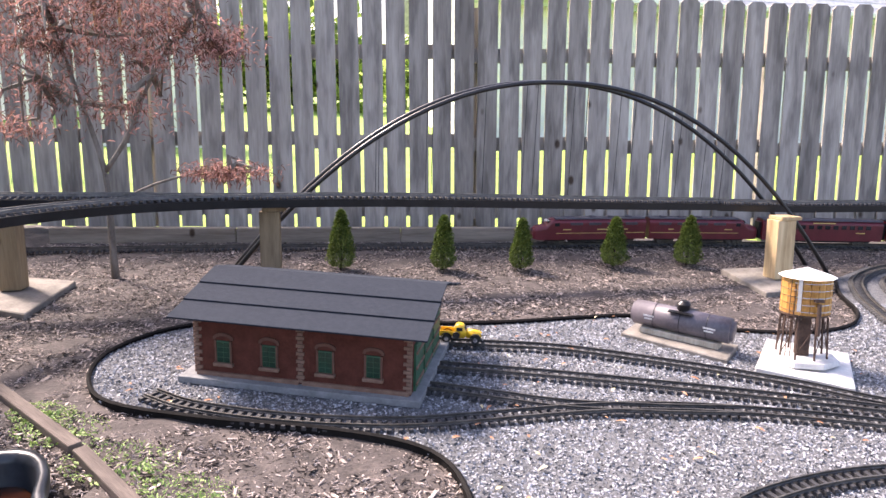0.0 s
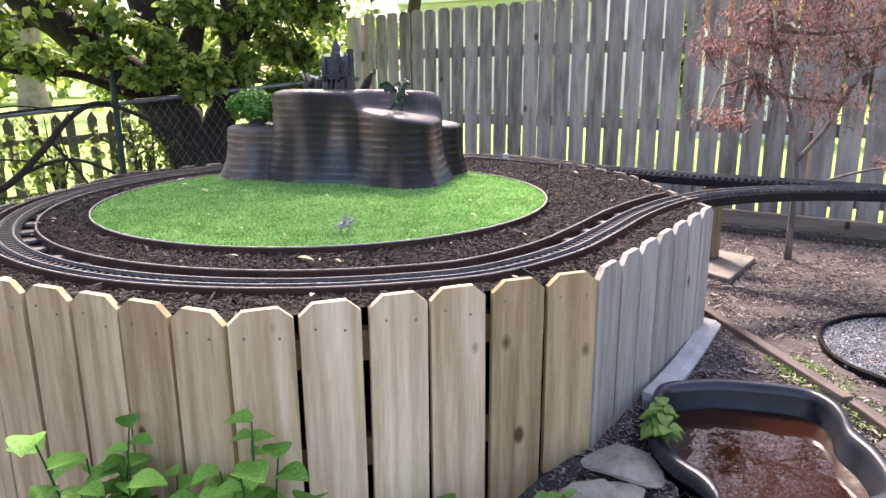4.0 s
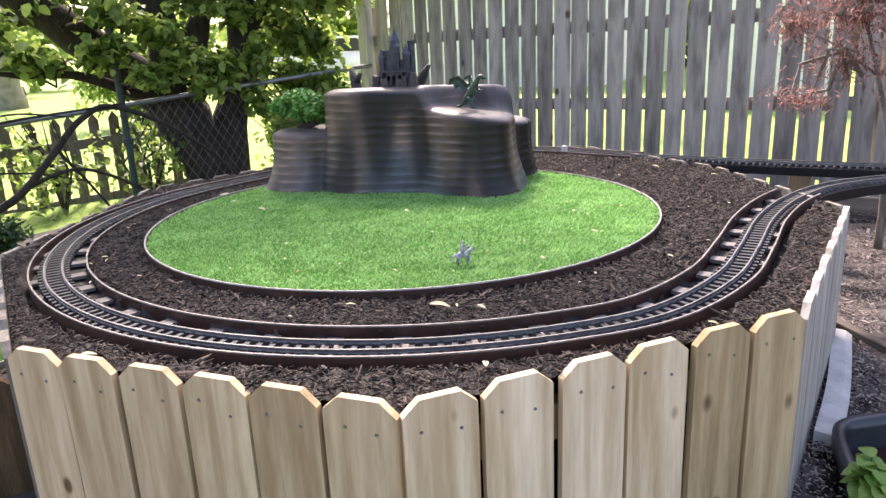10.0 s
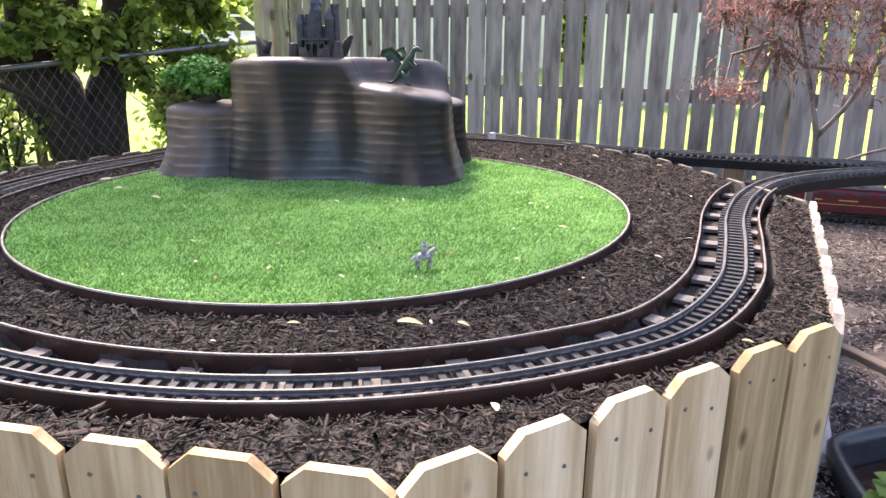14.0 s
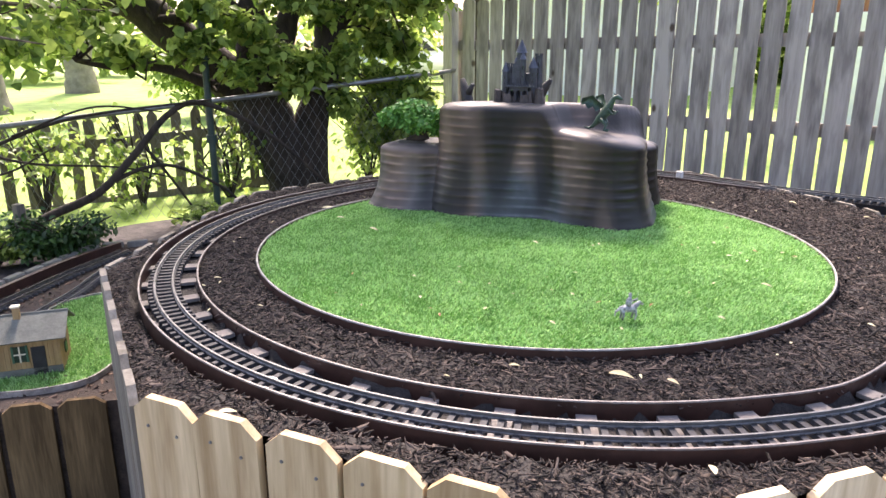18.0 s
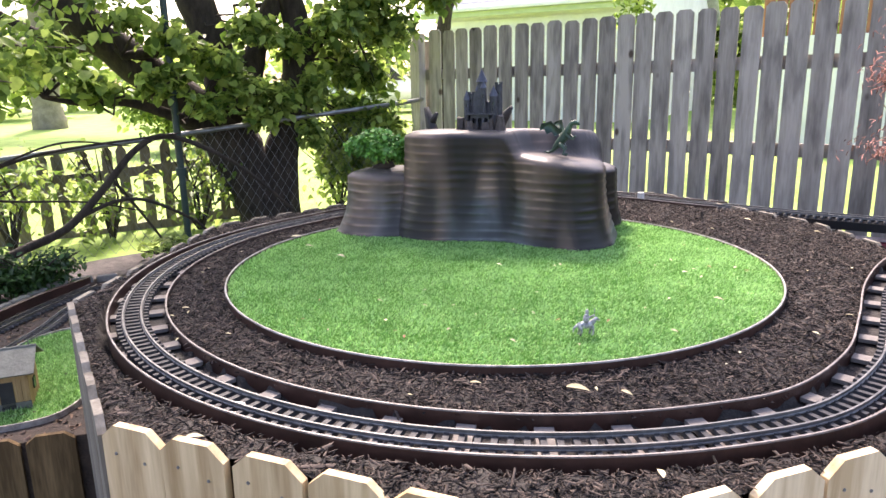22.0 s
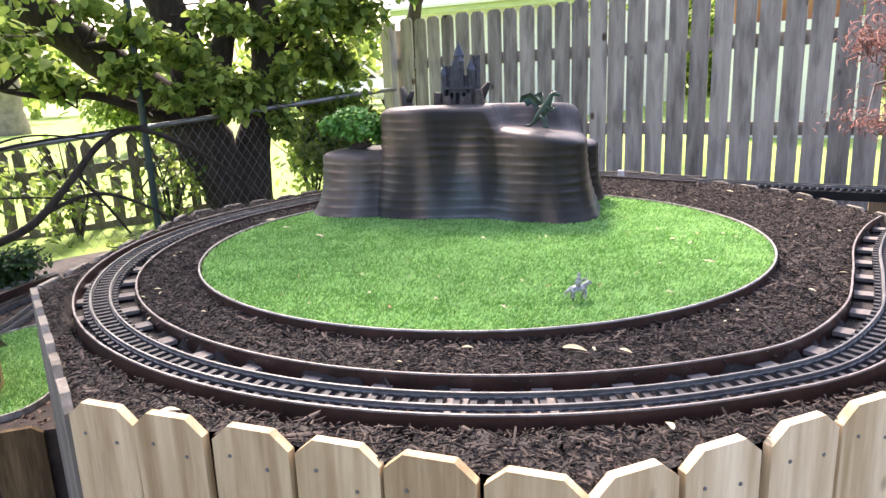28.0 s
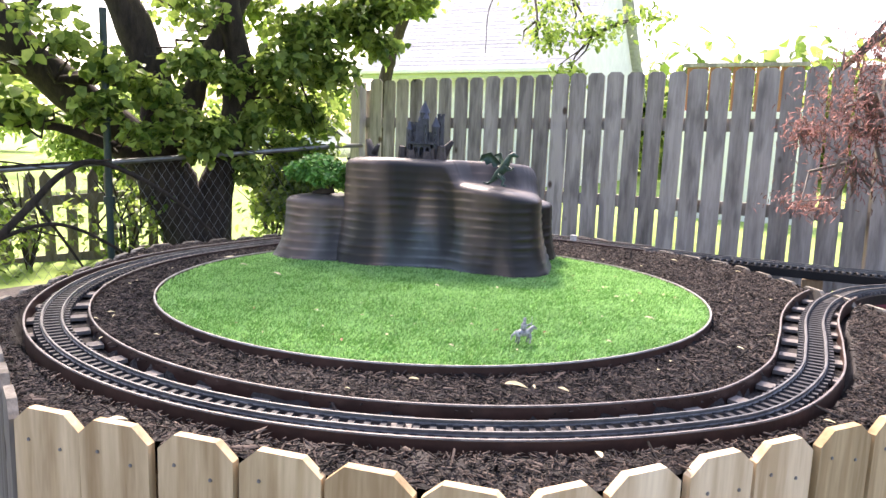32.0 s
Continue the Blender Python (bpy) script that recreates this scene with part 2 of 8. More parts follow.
M_PALE_CONCRETE = mat("pale_concrete", (0.38, 0.365, 0.34), (0.64, 0.615, 0.58), 0.9, 14, 0.4)
# black tub plastic with the sky's bluish reflection tinted into its colour
M_POND = mat("sky_tinted_black_plastic", (0.009, 0.011, 0.014), (0.032, 0.037, 0.046), 0.3, 12, 0.08)
M_WHITE_SLAB = mat("painted_slab", (0.42, 0.41, 0.395), (0.66, 0.65, 0.63), 0.8, 12, 0.2)
# bark colour darkened in place of the crown's shade on the trunk
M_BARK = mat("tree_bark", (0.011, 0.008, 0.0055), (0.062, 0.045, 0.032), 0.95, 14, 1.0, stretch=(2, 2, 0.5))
M_LEAF = mat("tree_leaf", (0.09, 0.165, 0.028), (0.42, 0.54, 0.13), 0.45, 6, 0.0, island=0.8, trans=0.62)
M_LEAF_DARK = mat("shrub_leaf", (0.018, 0.05, 0.012), (0.06, 0.14, 0.03), 0.5, 6, 0.0, island=0.8, trans=0.3)
M_MAPLE = mat("red_maple_leaf", (0.13, 0.066, 0.046), (0.44, 0.24, 0.21), 0.55, 6, 0.0, island=1.0, trans=0.5)
M_GALV = mat("galvanized_steel", (0.16, 0.165, 0.165), (0.32, 0.33, 0.33), 0.45, 20, 0.05, metal=0.8)
M_GREEN_POST = mat("dark_green_post", (0.012, 0.03, 0.024), (0.03, 0.06, 0.05), 0.5, 20, 0.1)


# ---- helpers for building ----
def link_mesh(name, verts, faces, material, parent=None, label="", smooth=False):
    me = bpy.data.meshes.new(name)
    me.from_pydata([tuple(v) for v in verts], [], [tuple(f) for f in faces])
    me.update()
    if smooth:
        me.polygons.foreach_set("use_smooth", [True] * len(me.polygons))
    me.materials.append(material)
    ob = new(name, me)
    if parent:
        ob.parent = parent
    return tagged(ob, label)


def part(name, bm, material, parent=None, label="", smooth=False):
    """Links a bmesh as one mesh object under a thing or a part."""
    me = bpy.data.meshes.new(name)
    bmesh.ops.recalc_face_normals(bm, faces=bm.faces)
    bm.to_mesh(me)
    bm.free()
    if smooth:
        me.polygons.foreach_set("use_smooth", [True] * len(me.polygons))
    me.materials.append(material)
    ob = new(name, me)
    if parent:
        ob.parent = parent
    return tagged(ob, label)


def empty(name, m, label, category, group="", kind=""):
    ob = new(name)
    ob.empty_display_size = 0.05
    ob.matrix_world = m
    return tagged(ob, label, category, group, kind)


def box(bm, size, m=None, bevel=0.0):
    """Adds a box of that size, its centre at m."""
    m = m or Matrix()
    r = bmesh.ops.create_cube(bm, size=1.0, matrix=m @ Matrix.Diagonal((*size, 1)))
    if bevel:
        es = list({e for v in r["verts"] for e in v.link_edges})
        bmesh.ops.bevel(bm, geom=es, offset=bevel, segments=2, affect="EDGES", profile=0.6)
    return bm


def boxed(size, m=None, bevel=0.0):
    return box(bmesh.new(), size, m, bevel)


def cyl(bm, r1, r2, h, m=None, seg=20, caps=True):
    """Adds a cone or cylinder with its base at m, along m's z."""
    m = m or Matrix()
    bmesh.ops.create_cone(bm, cap_ends=caps, segments=seg, radius1=r1, radius2=r2, depth=h, matrix=m @ Matrix.Translation((0, 0, h / 2)))
    return bm


def ball(bm, r, m=None, sub=2):
    bmesh.ops.create_icosphere(bm, subdivisions=sub, radius=r, matrix=m or Matrix())
    return bm


def prism(bm, outline, depth, m=None):
    """Adds an outline in x and z, extruded along y by depth, its front at y = 0."""
    m = m or Matrix()
    a = [bm.verts.new(m @ Vector((x, 0, z))) for x, z in outline]
    b = [bm.verts.new(m @ Vector((x, depth, z))) for x, z in outline]
    bm.faces.new(a)
    bm.faces.new(b[::-1])
    for i in range(len(a)):
        j = (i + 1) % len(a)
        bm.faces.new((a[i], b[i], b[j], a[j]))
    return bm


def smooth_path(pts, step):
    """A Catmull-Rom line through 2D or 3D points, at even steps."""
    p = np.array(pts, float)
    p = np.vstack([2 * p[0] - p[1], p, 2 * p[-1] - p[-2]])
    out = []
    for i in range(1, len(p) - 2):
        for k in range(24):
            t = k / 24
            a, b, c, d = p[i - 1:i + 3]
            out.append(0.5 * (2 * b + (c - a) * t + (2 * a - 5 * b + 4 * c - d) * t * t + (3 * b - a - 3 * c + d) * t ** 3))
    out.append(p[-2])
    out = np.array(out)
    s = np.concatenate([[0], np.cumsum(np.linalg.norm(np.diff(out, axis=0), axis=1))])
    n = max(2, int(round(s[-1] / step)) + 1)
    q = np.linspace(0, s[-1], n)
    return np.stack([np.interp(q, s, out[:, k]) for k in range(out.shape[1])], axis=1)


def frames_along(path):
    """Tangent and leftward normal, both level, at each point of a line."""
    t = np.gradient(path[:, :2], axis=0)
    t /= np.linalg.norm(t, axis=1)[:, None]
    return t, np.stack([-t[:, 1], t[:, 0]], axis=1)


def ribbon(path, profile):
    """Vertices and faces of a closed profile (offset to the left, height) swept along a 3D line."""
    _, nn = frames_along(path)
    k = len(profile)
    verts = [(x + nn[i, 0] * o, y + nn[i, 1] * o, z + h) for i, (x, y, z) in enumerate(path) for o, h in profile]
    faces = [(i * k + j, i * k + (j + 1) % k, (i + 1) * k + (j + 1) % k, (i + 1) * k + j) for i in range(len(path) - 1) for j in range(k)]
    faces += [tuple(range(k)), tuple(range((len(path) - 1) * k, len(path) * k))[::-1]]
    return verts, faces


def tube(pts, radii, seg=8):
    """Vertices and faces of a round tube through 3D points with a radius at each."""
    p = [Vector(q) for q in pts]
    verts, faces = [], []
    side = Vector((0.31, 0.87, 0.38))
    for i, q in enumerate(p):
        d = (p[min(i + 1, len(p) - 1)] - p[max(i - 1, 0)]).normalized()
        a = side - d * side.dot(d)
        a.normalize()
        b = d.cross(a)
        side = a
        for j in range(seg):
            w = 2 * math.pi * j / seg
            verts.append(q + (a * math.cos(w) + b * math.sin(w)) * radii[i])
    for i in range(len(p) - 1):
        for j in range(seg):
            faces.append((i * seg + j, i * seg + (j + 1) % seg, (i + 1) * seg + (j + 1) % seg, (i + 1) * seg + j))
    faces += [tuple(range(seg))[::-1], tuple(range((len(p) - 1) * seg, len(p) * seg))]
    return verts, faces


def merge(meshes):
    """Joins lists of vertices and faces."""
    V, F = [], []
    for v, f in meshes:
        o = len(V)
        V += [tuple(q) for q in v]
        F += [tuple(i + o for i in g) for g in f]
    return V, F


def inside(poly, x, y):
    """Which points lie in a polygon."""
    x, y = np.asarray(x), np.asarray(y)
    r = np.zeros(x.shape, bool)
    for (x0, y0), (x1, y1) in zip(poly, poly[1:] + poly[:1]):
        if y0 != y1:
            c = ((y0 > y) != (y1 > y)) & (x < (x1 - x0) * (y - y0) / (y1 - y0) + x0)
            r ^= c
    return r


def flakes(name, pts, size, spread, thick, tilt, material, seed, label, category, lift=0.0, aspect=(2.0, 5.0)):
    """A layer of loose chips, each a bent six-sided sliver, on the given points: one object of kind stuff."""
    g = np.random.default_rng(seed)
    n = len(pts)
    L = size * np.exp(g.normal(0, spread, n))
    W = L / g.uniform(aspect[0], aspect[1], n)
    T = np.minimum(W, thick) * g.uniform(0.5, 1.0, n)
    yaw, pit, rol = g.uniform(0, 2 * np.pi, n), g.normal(0, tilt, n), g.normal(0, tilt, n)
    base = np.array([(-0.5, -0.3, 0), (-0.5, 0.35, 0), (0.5, 0.3, 0), (0.45, -0.4, 0), (-0.42, -0.2, 1), (-0.4, 0.28, 1), (0.42, 0.2, 1), (0.4, -0.3, 1)])
    v = base[None] * np.stack([L, W, T], 1)[:, None, :]
    v = v * g.uniform(0.75, 1.25, v.shape)
    cx, sx, cy, sy, cz, sz = np.cos(rol), np.sin(rol), np.cos(pit), np.sin(pit), np.cos(yaw), np.sin(yaw)
    x, y, z = v[..., 0], v[..., 1], v[..., 2]
    y, z = y * cx[:, None] - z * sx[:, None], y * sx[:, None] + z * cx[:, None]
    x, z = x * cy[:, None] + z * sy[:, None], -x * sy[:, None] + z * cy[:, None]
    x, y = x * cz[:, None] - y * sz[:, None], x * sz[:, None] + y * cz[:, None]
    v = np.stack([x, y, z], -1) + np.asarray(pts)[:, None, :] + np.array([0, 0, lift])
    f = np.array([(4, 5, 6, 7), (0, 4, 7, 3), (1, 2, 6, 5)])
    f = (f[None] + 8 * np.arange(n)[:, None, None]).reshape(-1, 4)
    return tagged(quads(name, v.reshape(-1, 3), f, material), label, category, kind="stuff")


def quads(name, v, f, material, parent=None):
    me = bpy.data.meshes.new(name)
    me.vertices.add(len(v))
    me.vertices.foreach_set("co", np.ascontiguousarray(v, dtype=np.float32).ravel())
    k = f.shape[1]
    me.loops.add(f.size)
    me.loops.foreach_set("vertex_index", np.ascontiguousarray(f, dtype=np.int32).ravel())
    me.polygons.add(len(f))
    me.polygons.foreach_set("loop_start", np.arange(0, f.size, k, dtype=np.int32))
    me.update()
    me.validate()
    me.materials.append(material)
    ob = new(name, me)
    if parent:
        ob.parent = parent
    return ob


def leaves(name, pts, size, material, seed, parent=None, droop=0.5, wide=0.62, lean=None):
    """Many small leaves, each two bent quads along a midrib, hung round the given points."""
    g = np.random.default_rng(seed)
    pts = np.asarray(pts)
    n = len(pts)
    L = size * g.uniform(0.6, 1.25, n)
    W = L * wide
    base = np.array([(0, 0, 0), (0.35, 0.5, 0.12), (0.45, 0, 0), (0.35, -0.5, 0.12), (0.8, 0.32, 0.02), (1.0, 0, -0.12), (0.8, -0.32, 0.02)])
    v = base[None] * np.stack([L, W, L], 1)[:, None, :]
    yaw, pit, rol = g.uniform(0, 2 * np.pi, n), g.normal(droop, 0.5, n), g.normal(0, 0.5, n)
    cx, sx, cy, sy, cz, sz = np.cos(rol), np.sin(rol), np.cos(pit), np.sin(pit), np.cos(yaw), np.sin(yaw)
    x, y, z = v[..., 0], v[..., 1], v[..., 2]
    y, z = y * cx[:, None] - z * sx[:, None], y * sx[:, None] + z * cx[:, None]
    x, z = x * cy[:, None] + z * sy[:, None], -x * sy[:, None] + z * cy[:, None]
    x, y = x * cz[:, None] - y * sz[:, None], x * sz[:, None] + y * cz[:, None]
    v = np.stack([x, y, z], -1) + pts[:, None, :]
    tri = np.array([(0, 2, 1), (1, 2, 4), (2, 5, 4), (0, 3, 2), (3, 6, 2), (2, 6, 5)])
    f = (tri[None] + 7 * np.arange(n)[:, None, None]).reshape(-1, 3)
    return quads(name, v.reshape(-1, 3), f, material, parent)


def poly_sheet(name, poly, z, material, thick=0.0):
    bm = bmesh.new()
    vs = [bm.verts.new((x, y, z)) for x, y in poly]
    fa = bm.faces.new(vs)
    if thick:
        r = bmesh.ops.extrude_face_region(bm, geom=[fa])
        bmesh.ops.translate(bm, verts=[v for v in r["geom"] if isinstance(v, bmesh.types.BMVert)], vec=(0, 0, -thick))
    bmesh.ops.triangulate(bm, faces=bm.faces)
    return part(name, bm, material)


# what stands on the falling ground by the railway yard leans a little with it
def leaning(k):
    return Matrix.Rotation(-0.06 * k, 4, "X") @ Matrix.Rotation(-0.04 * k, 4, "Y")


LEAN = leaning(1.0)


def upright(x, y, z, yaw=0.0, lean=0.0):
    """A pose at that place, turned about the vertical, with a share of the yard's lean."""
    return Matrix.Translation((x, y, z)) @ leaning(lean) @ Matrix.Rotation(yaw, 4, "Z")


def fall(x, y):
    """The ground's height: level at the back, lower at the front where one stands."""
    x, y = np.asarray(x, float), np.asarray(y, float)
    s = np.clip((0.92 - y) / 0.62, 0, 1)
    w = np.clip((x + 4.9) / 0.8, 0, 1)
    return -0.36 * s * s * (3 - 2 * s) * w * w * (3 - 2 * w)


# ---- the ground ----
def fence_y(x):
    """The line of the tall fence's foot."""
    return 3.34 + 0.219 * (x + 6.17)


POND = [(-1.44, 1.18), (-1.47, 1.27), (-1.43, 1.36), (-1.36, 1.45), (-1.20, 1.56), (-1.12, 1.56), (-1.05, 1.50), (-0.99, 1.41), (-0.91, 1.345), (-0.845, 1.26), (-0.815, 1.174), (-0.85, 1.04), (-0.87, 0.90), (-0.90, 0.80), (-0.976, 0.75), (-1.03, 0.79), (-1.065, 0.86), (-1.134, 0.91), (-1.21, 0.925), (-1.31, 0.985), (-1.39, 1.09)]


def make_ground():
    def axis(lo, hi, step, reach):
        mid = np.arange(lo, hi + 1e-6, step)
        out = step * 1.6 ** np.arange(1, 30)
        left, right = lo - np.cumsum(out), hi + np.cumsum(out)
        return np.concatenate([left[left > -reach][::-1], mid, right[right < reach]])
    xs, ys = axis(-8, 4, 0.08, 900), axis(-3, 7, 0.08, 900)
    X, Y = np.meshgrid(xs, ys)
    Z = fall(X, Y)
    near = (np.abs(X + 2) < 6) & (np.abs(Y - 2) < 5)
    g = np.random.default_rng(3)
    Z = Z + np.where(near, g.normal(0, 0.004, Z.shape), 0) - 0.004
    Z = np.where(inside(POND, X, Y), -0.42, Z)
    nx, ny = len(xs), len(ys)
    v = np.stack([X, Y, Z], -1).reshape(-1, 3)
    idx = np.arange(nx * ny).reshape(ny, nx)
    f = np.stack([idx[:-1, :-1], idx[:-1, 1:], idx[1:, 1:], idx[1:, :-1]], -1).reshape(-1, 4)
    ob = quads("ground", v, f, M_MULCH)
    ob.data.materials.append(M_GRASS_FAR)
    c = v[f].mean(1)
    grass = (c[:, 0] < -5.85) | (c[:, 1] > fence_y(c[:, 0]) + 0.1)
    ob.data.polygons.foreach_set("material_index", grass.astype(np.int32))
    ob.data.polygons.foreach_set("use_smooth", np.ones(len(f), bool))
    return tagged(ob, "brown bark mulch ground running into sunlit grass", "ground", kind="structure")


make_ground()

# gravel yard and its black edging
EDGE_FRONT = [(0.0, 1.35), (-0.07, 1.58), (-0.15, 1.76), (-0.28, 1.85), (-0.54, 1.88), (-0.86, 1.87), (-1.16, 1.90), (-1.32, 2.03), (-1.40, 2.25), (-1.31, 2.52), (-1.05, 2.68), (-0.70, 2.75), (-0.36, 2.81), (-0.07, 2.90), (0.22, 3.03), (0.45, 3.11), (0.65, 3.06), (0.84, 3.02), (1.11, 3.06), (1.34, 3.20), (1.46, 3.42), (1.50, 3.72), (1.60, 4.05)]
_gl = smooth_path(EDGE_FRONT, 0.04)
GRAVEL_POLY = [tuple(p) for p in _gl] + [(1.9, 4.4), (3.6, 4.9), (3.6, 0.95), (0.12, 0.95)]
tagged(poly_sheet("gravel", GRAVEL_POLY, 0.008, M_GRAVEL), "grey crushed stone gravel yard", "gravel", kind="structure")
_v, _f = ribbon(np.column_stack([_gl, np.zeros(len(_gl))]), [(-0.004, -0.02), (-0.004, 0.014), (-0.007, 0.020), (0, 0.026), (0.007, 0.020), (0.004, 0.014), (0.004, -0.02)])
tagged(link_mesh("garden_edging", _v, _f, M_BLACK_EDGE), "black plastic garden edging round the gravel yard", "edging")

# ---- the tall fence ----
FENCE_H = 1.455


def dog_ear(w, h, cut, t, drop=None):
    drop = drop or cut
    return prism(bmesh.new(), [(-w / 2, 0), (w / 2, 0), (w / 2, h - drop), (w / 2 - cut, h), (-w / 2 + cut, h), (-w / 2, h - drop)], t)


def make_fence():
    yaw = math.atan(0.219)
    fence = empty("board_fence", Matrix.Translation((-6.17, 3.34, 0)), "tall weathered grey wooden board fence with dog-eared tops", "fence")
    g = random.Random(5)
    meshes = []
    for k in range(5):
        b = dog_ear(0.1165 + 0.0020 * k, FENCE_H + 0.003 * k, 0.024, 0.013)
        me = bpy.data.meshes.new("picket")
        bmesh.ops.recalc_face_normals(b, faces=b.faces)
        b.to_mesh(me)
        b.free()
        me.materials.append(M_GREY_WOOD)
        meshes.append(me)
    along = Vector((math.cos(yaw), math.sin(yaw), 0))
    inv = fence.matrix_world.inverted()

    def place(d):
        p = Vector((-6.17, 3.34, 0)) + along * d
        k = min(1.0, max(0.0, (d - 3.0) / 1.8))
        return upright(p.x, p.y, -0.015 + 0.010 * d, yaw, k * k * (3 - 2 * k))

    # two runs of boards that meet at a seam
    spots = [1.870 - 0.1445 * i for i in range(13)] + [2.001 + 0.1425 * i for i in range(70)]
    for d in spots:
        ob = new("picket", meshes[g.randrange(5)])
        ob.parent = fence
        ob.matrix_local = inv @ place(d) @ Matrix.Translation((0, 0, g.uniform(-0.006, 0.006))) @ Matrix.Rotation(g.uniform(-0.005, 0.005), 4, "Y")
    for i in range(12):
        n = 0.98
        d = -0.05 + 0.985 * i
        for z in (0.12, 0.553, 1.10):
            b = boxed((n, 0.038, 0.085), Matrix.Translation((0, 0.038, z)))
            ob = part("rail", b, M_GREY_WOOD, fence)
            ob.matrix_local = inv @ place(d + n / 2) @ Matrix.Rotation(-0.010, 4, "Y")
        if i % 2 == 0:
            ob = part("post", boxed((0.09, 0.09, FENCE_H - 0.06), Matrix.Translation((0.0, 0.106, FENCE_H / 2 - 0.04)), 0.004), M_GREY_WOOD, fence)
            ob.matrix_local = inv @ place(d + 0.04)
    # the corner post and the end of the next fence behind it
    b = boxed((0.10, 0.09, FENCE_H - 0.02), Matrix.Translation((-0.03, -0.03, FENCE_H / 2)), 0.004)
    ob = part("corner_post", b, M_GREY_WOOD, fence)
    ob.matrix_local = inv @ place(0.0)
    return fence


make_fence()

# ---- the raised bed ----
BED = [(-2.495, -0.325), (-1.725, 0.078), (-1.432, 0.905), (-1.695, 1.895), (-2.40, 2.38), (-3.25, 2.58), (-3.95, 2.05), (-4.17, 1.25), (-4.12, 0.56), (-3.345, -0.19)]
C0 = Vector((-2.77, 1.0))
TOP = 0.476


def screw_mesh():
    b = cyl(bmesh.new(), 0.0032, 0.0028, 0.0016, Matrix.Rotation(radians(90), 4, "X"), 10)
    me = bpy.data.meshes.new("screw")
    b.to_mesh(me)
    b.free()
    me.materials.append(M_GALV)
    return me


SCREW = screw_mesh()


def make_bed():
    bed = empty("raised_bed", Matrix.Translation((-2.77, 1.0, 0)), "raised octagonal garden bed clad in dog-eared wooden pickets", "garden bed")
    g = random.Random(8)
    cache = {}
    for k in range(len(BED)):
        a, b = Vector(BED[k]), Vector(BED[(k + 1) % len(BED)])
        d = b - a
        yaw = math.atan2(d.y, d.x)
        n = max(1, round(d.length / 0.1445))
        step = d.length / n
        for i in range(n):
            p = a + d * ((i + 0.5) / n)
            gz = float(fall(p.x, p.y)) - 0.03
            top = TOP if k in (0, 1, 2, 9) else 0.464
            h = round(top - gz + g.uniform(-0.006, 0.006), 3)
            # side 1 is the brighter lit side, painted with paler pine
            material = M_PINE if k == 0 else M_PINE_AGED if k == 1 and i in (4, 5) else M_PINE_LIT if k == 1 else M_PINE_GREY if k == 2 else M_PINE_DULL
            key = (h, round(step, 3), material.name)
            if key not in cache:
                bm = dog_ear(step - (0.014 if k == 1 else 0.010), h, 0.030, 0.016, 0.026)
                bmesh.ops.recalc_face_normals(bm, faces=bm.faces)
                me = bpy.data.meshes.new("picket")
                bm.to_mesh(me)
                bm.free()
                me.materials.append(material)
                cache[key] = me
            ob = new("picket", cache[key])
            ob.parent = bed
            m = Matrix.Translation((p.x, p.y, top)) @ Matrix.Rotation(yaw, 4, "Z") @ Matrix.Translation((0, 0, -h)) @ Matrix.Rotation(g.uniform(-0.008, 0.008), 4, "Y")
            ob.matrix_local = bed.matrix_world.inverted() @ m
            if k in (0, 1):
                for dx, dz in ((-0.032, 0.046), (0.034, 0.058)):
                    sc = new("screw", SCREW)
                    sc.parent = ob
                    sc.matrix_local = Matrix.Translation((dx + g.uniform(-0.006, 0.006), -0.0004, h - dz - g.uniform(0, 0.012)))
        for z in (0.10, 0.36):
            ob = part("batten", boxed((d.length - 0.03, 0.035, 0.07), Matrix.Translation((d.length / 2, 0.036, 0))), M_CEDAR, bed)
            ob.matrix_local = bed.matrix_world.inverted() @ Matrix.Translation((a.x, a.y, z)) @ Matrix.Rotation(yaw, 4, "Z")
    return bed


make_bed()


def bed_z(x, y):
    """The bark's height on the bed: a little higher round the lawn."""
    r = np.hypot(np.asarray(x) - C0.x, np.asarray(y) - C0.y)
    return 0.459 + 0.004 * np.clip((1.10 - r) / 0.15, 0, 1)


# ---- the lawn disc ----
LAWN_C, LAWN_R, LAWN_Z = Vector((-2.79, 0.96)), 0.838, 0.472


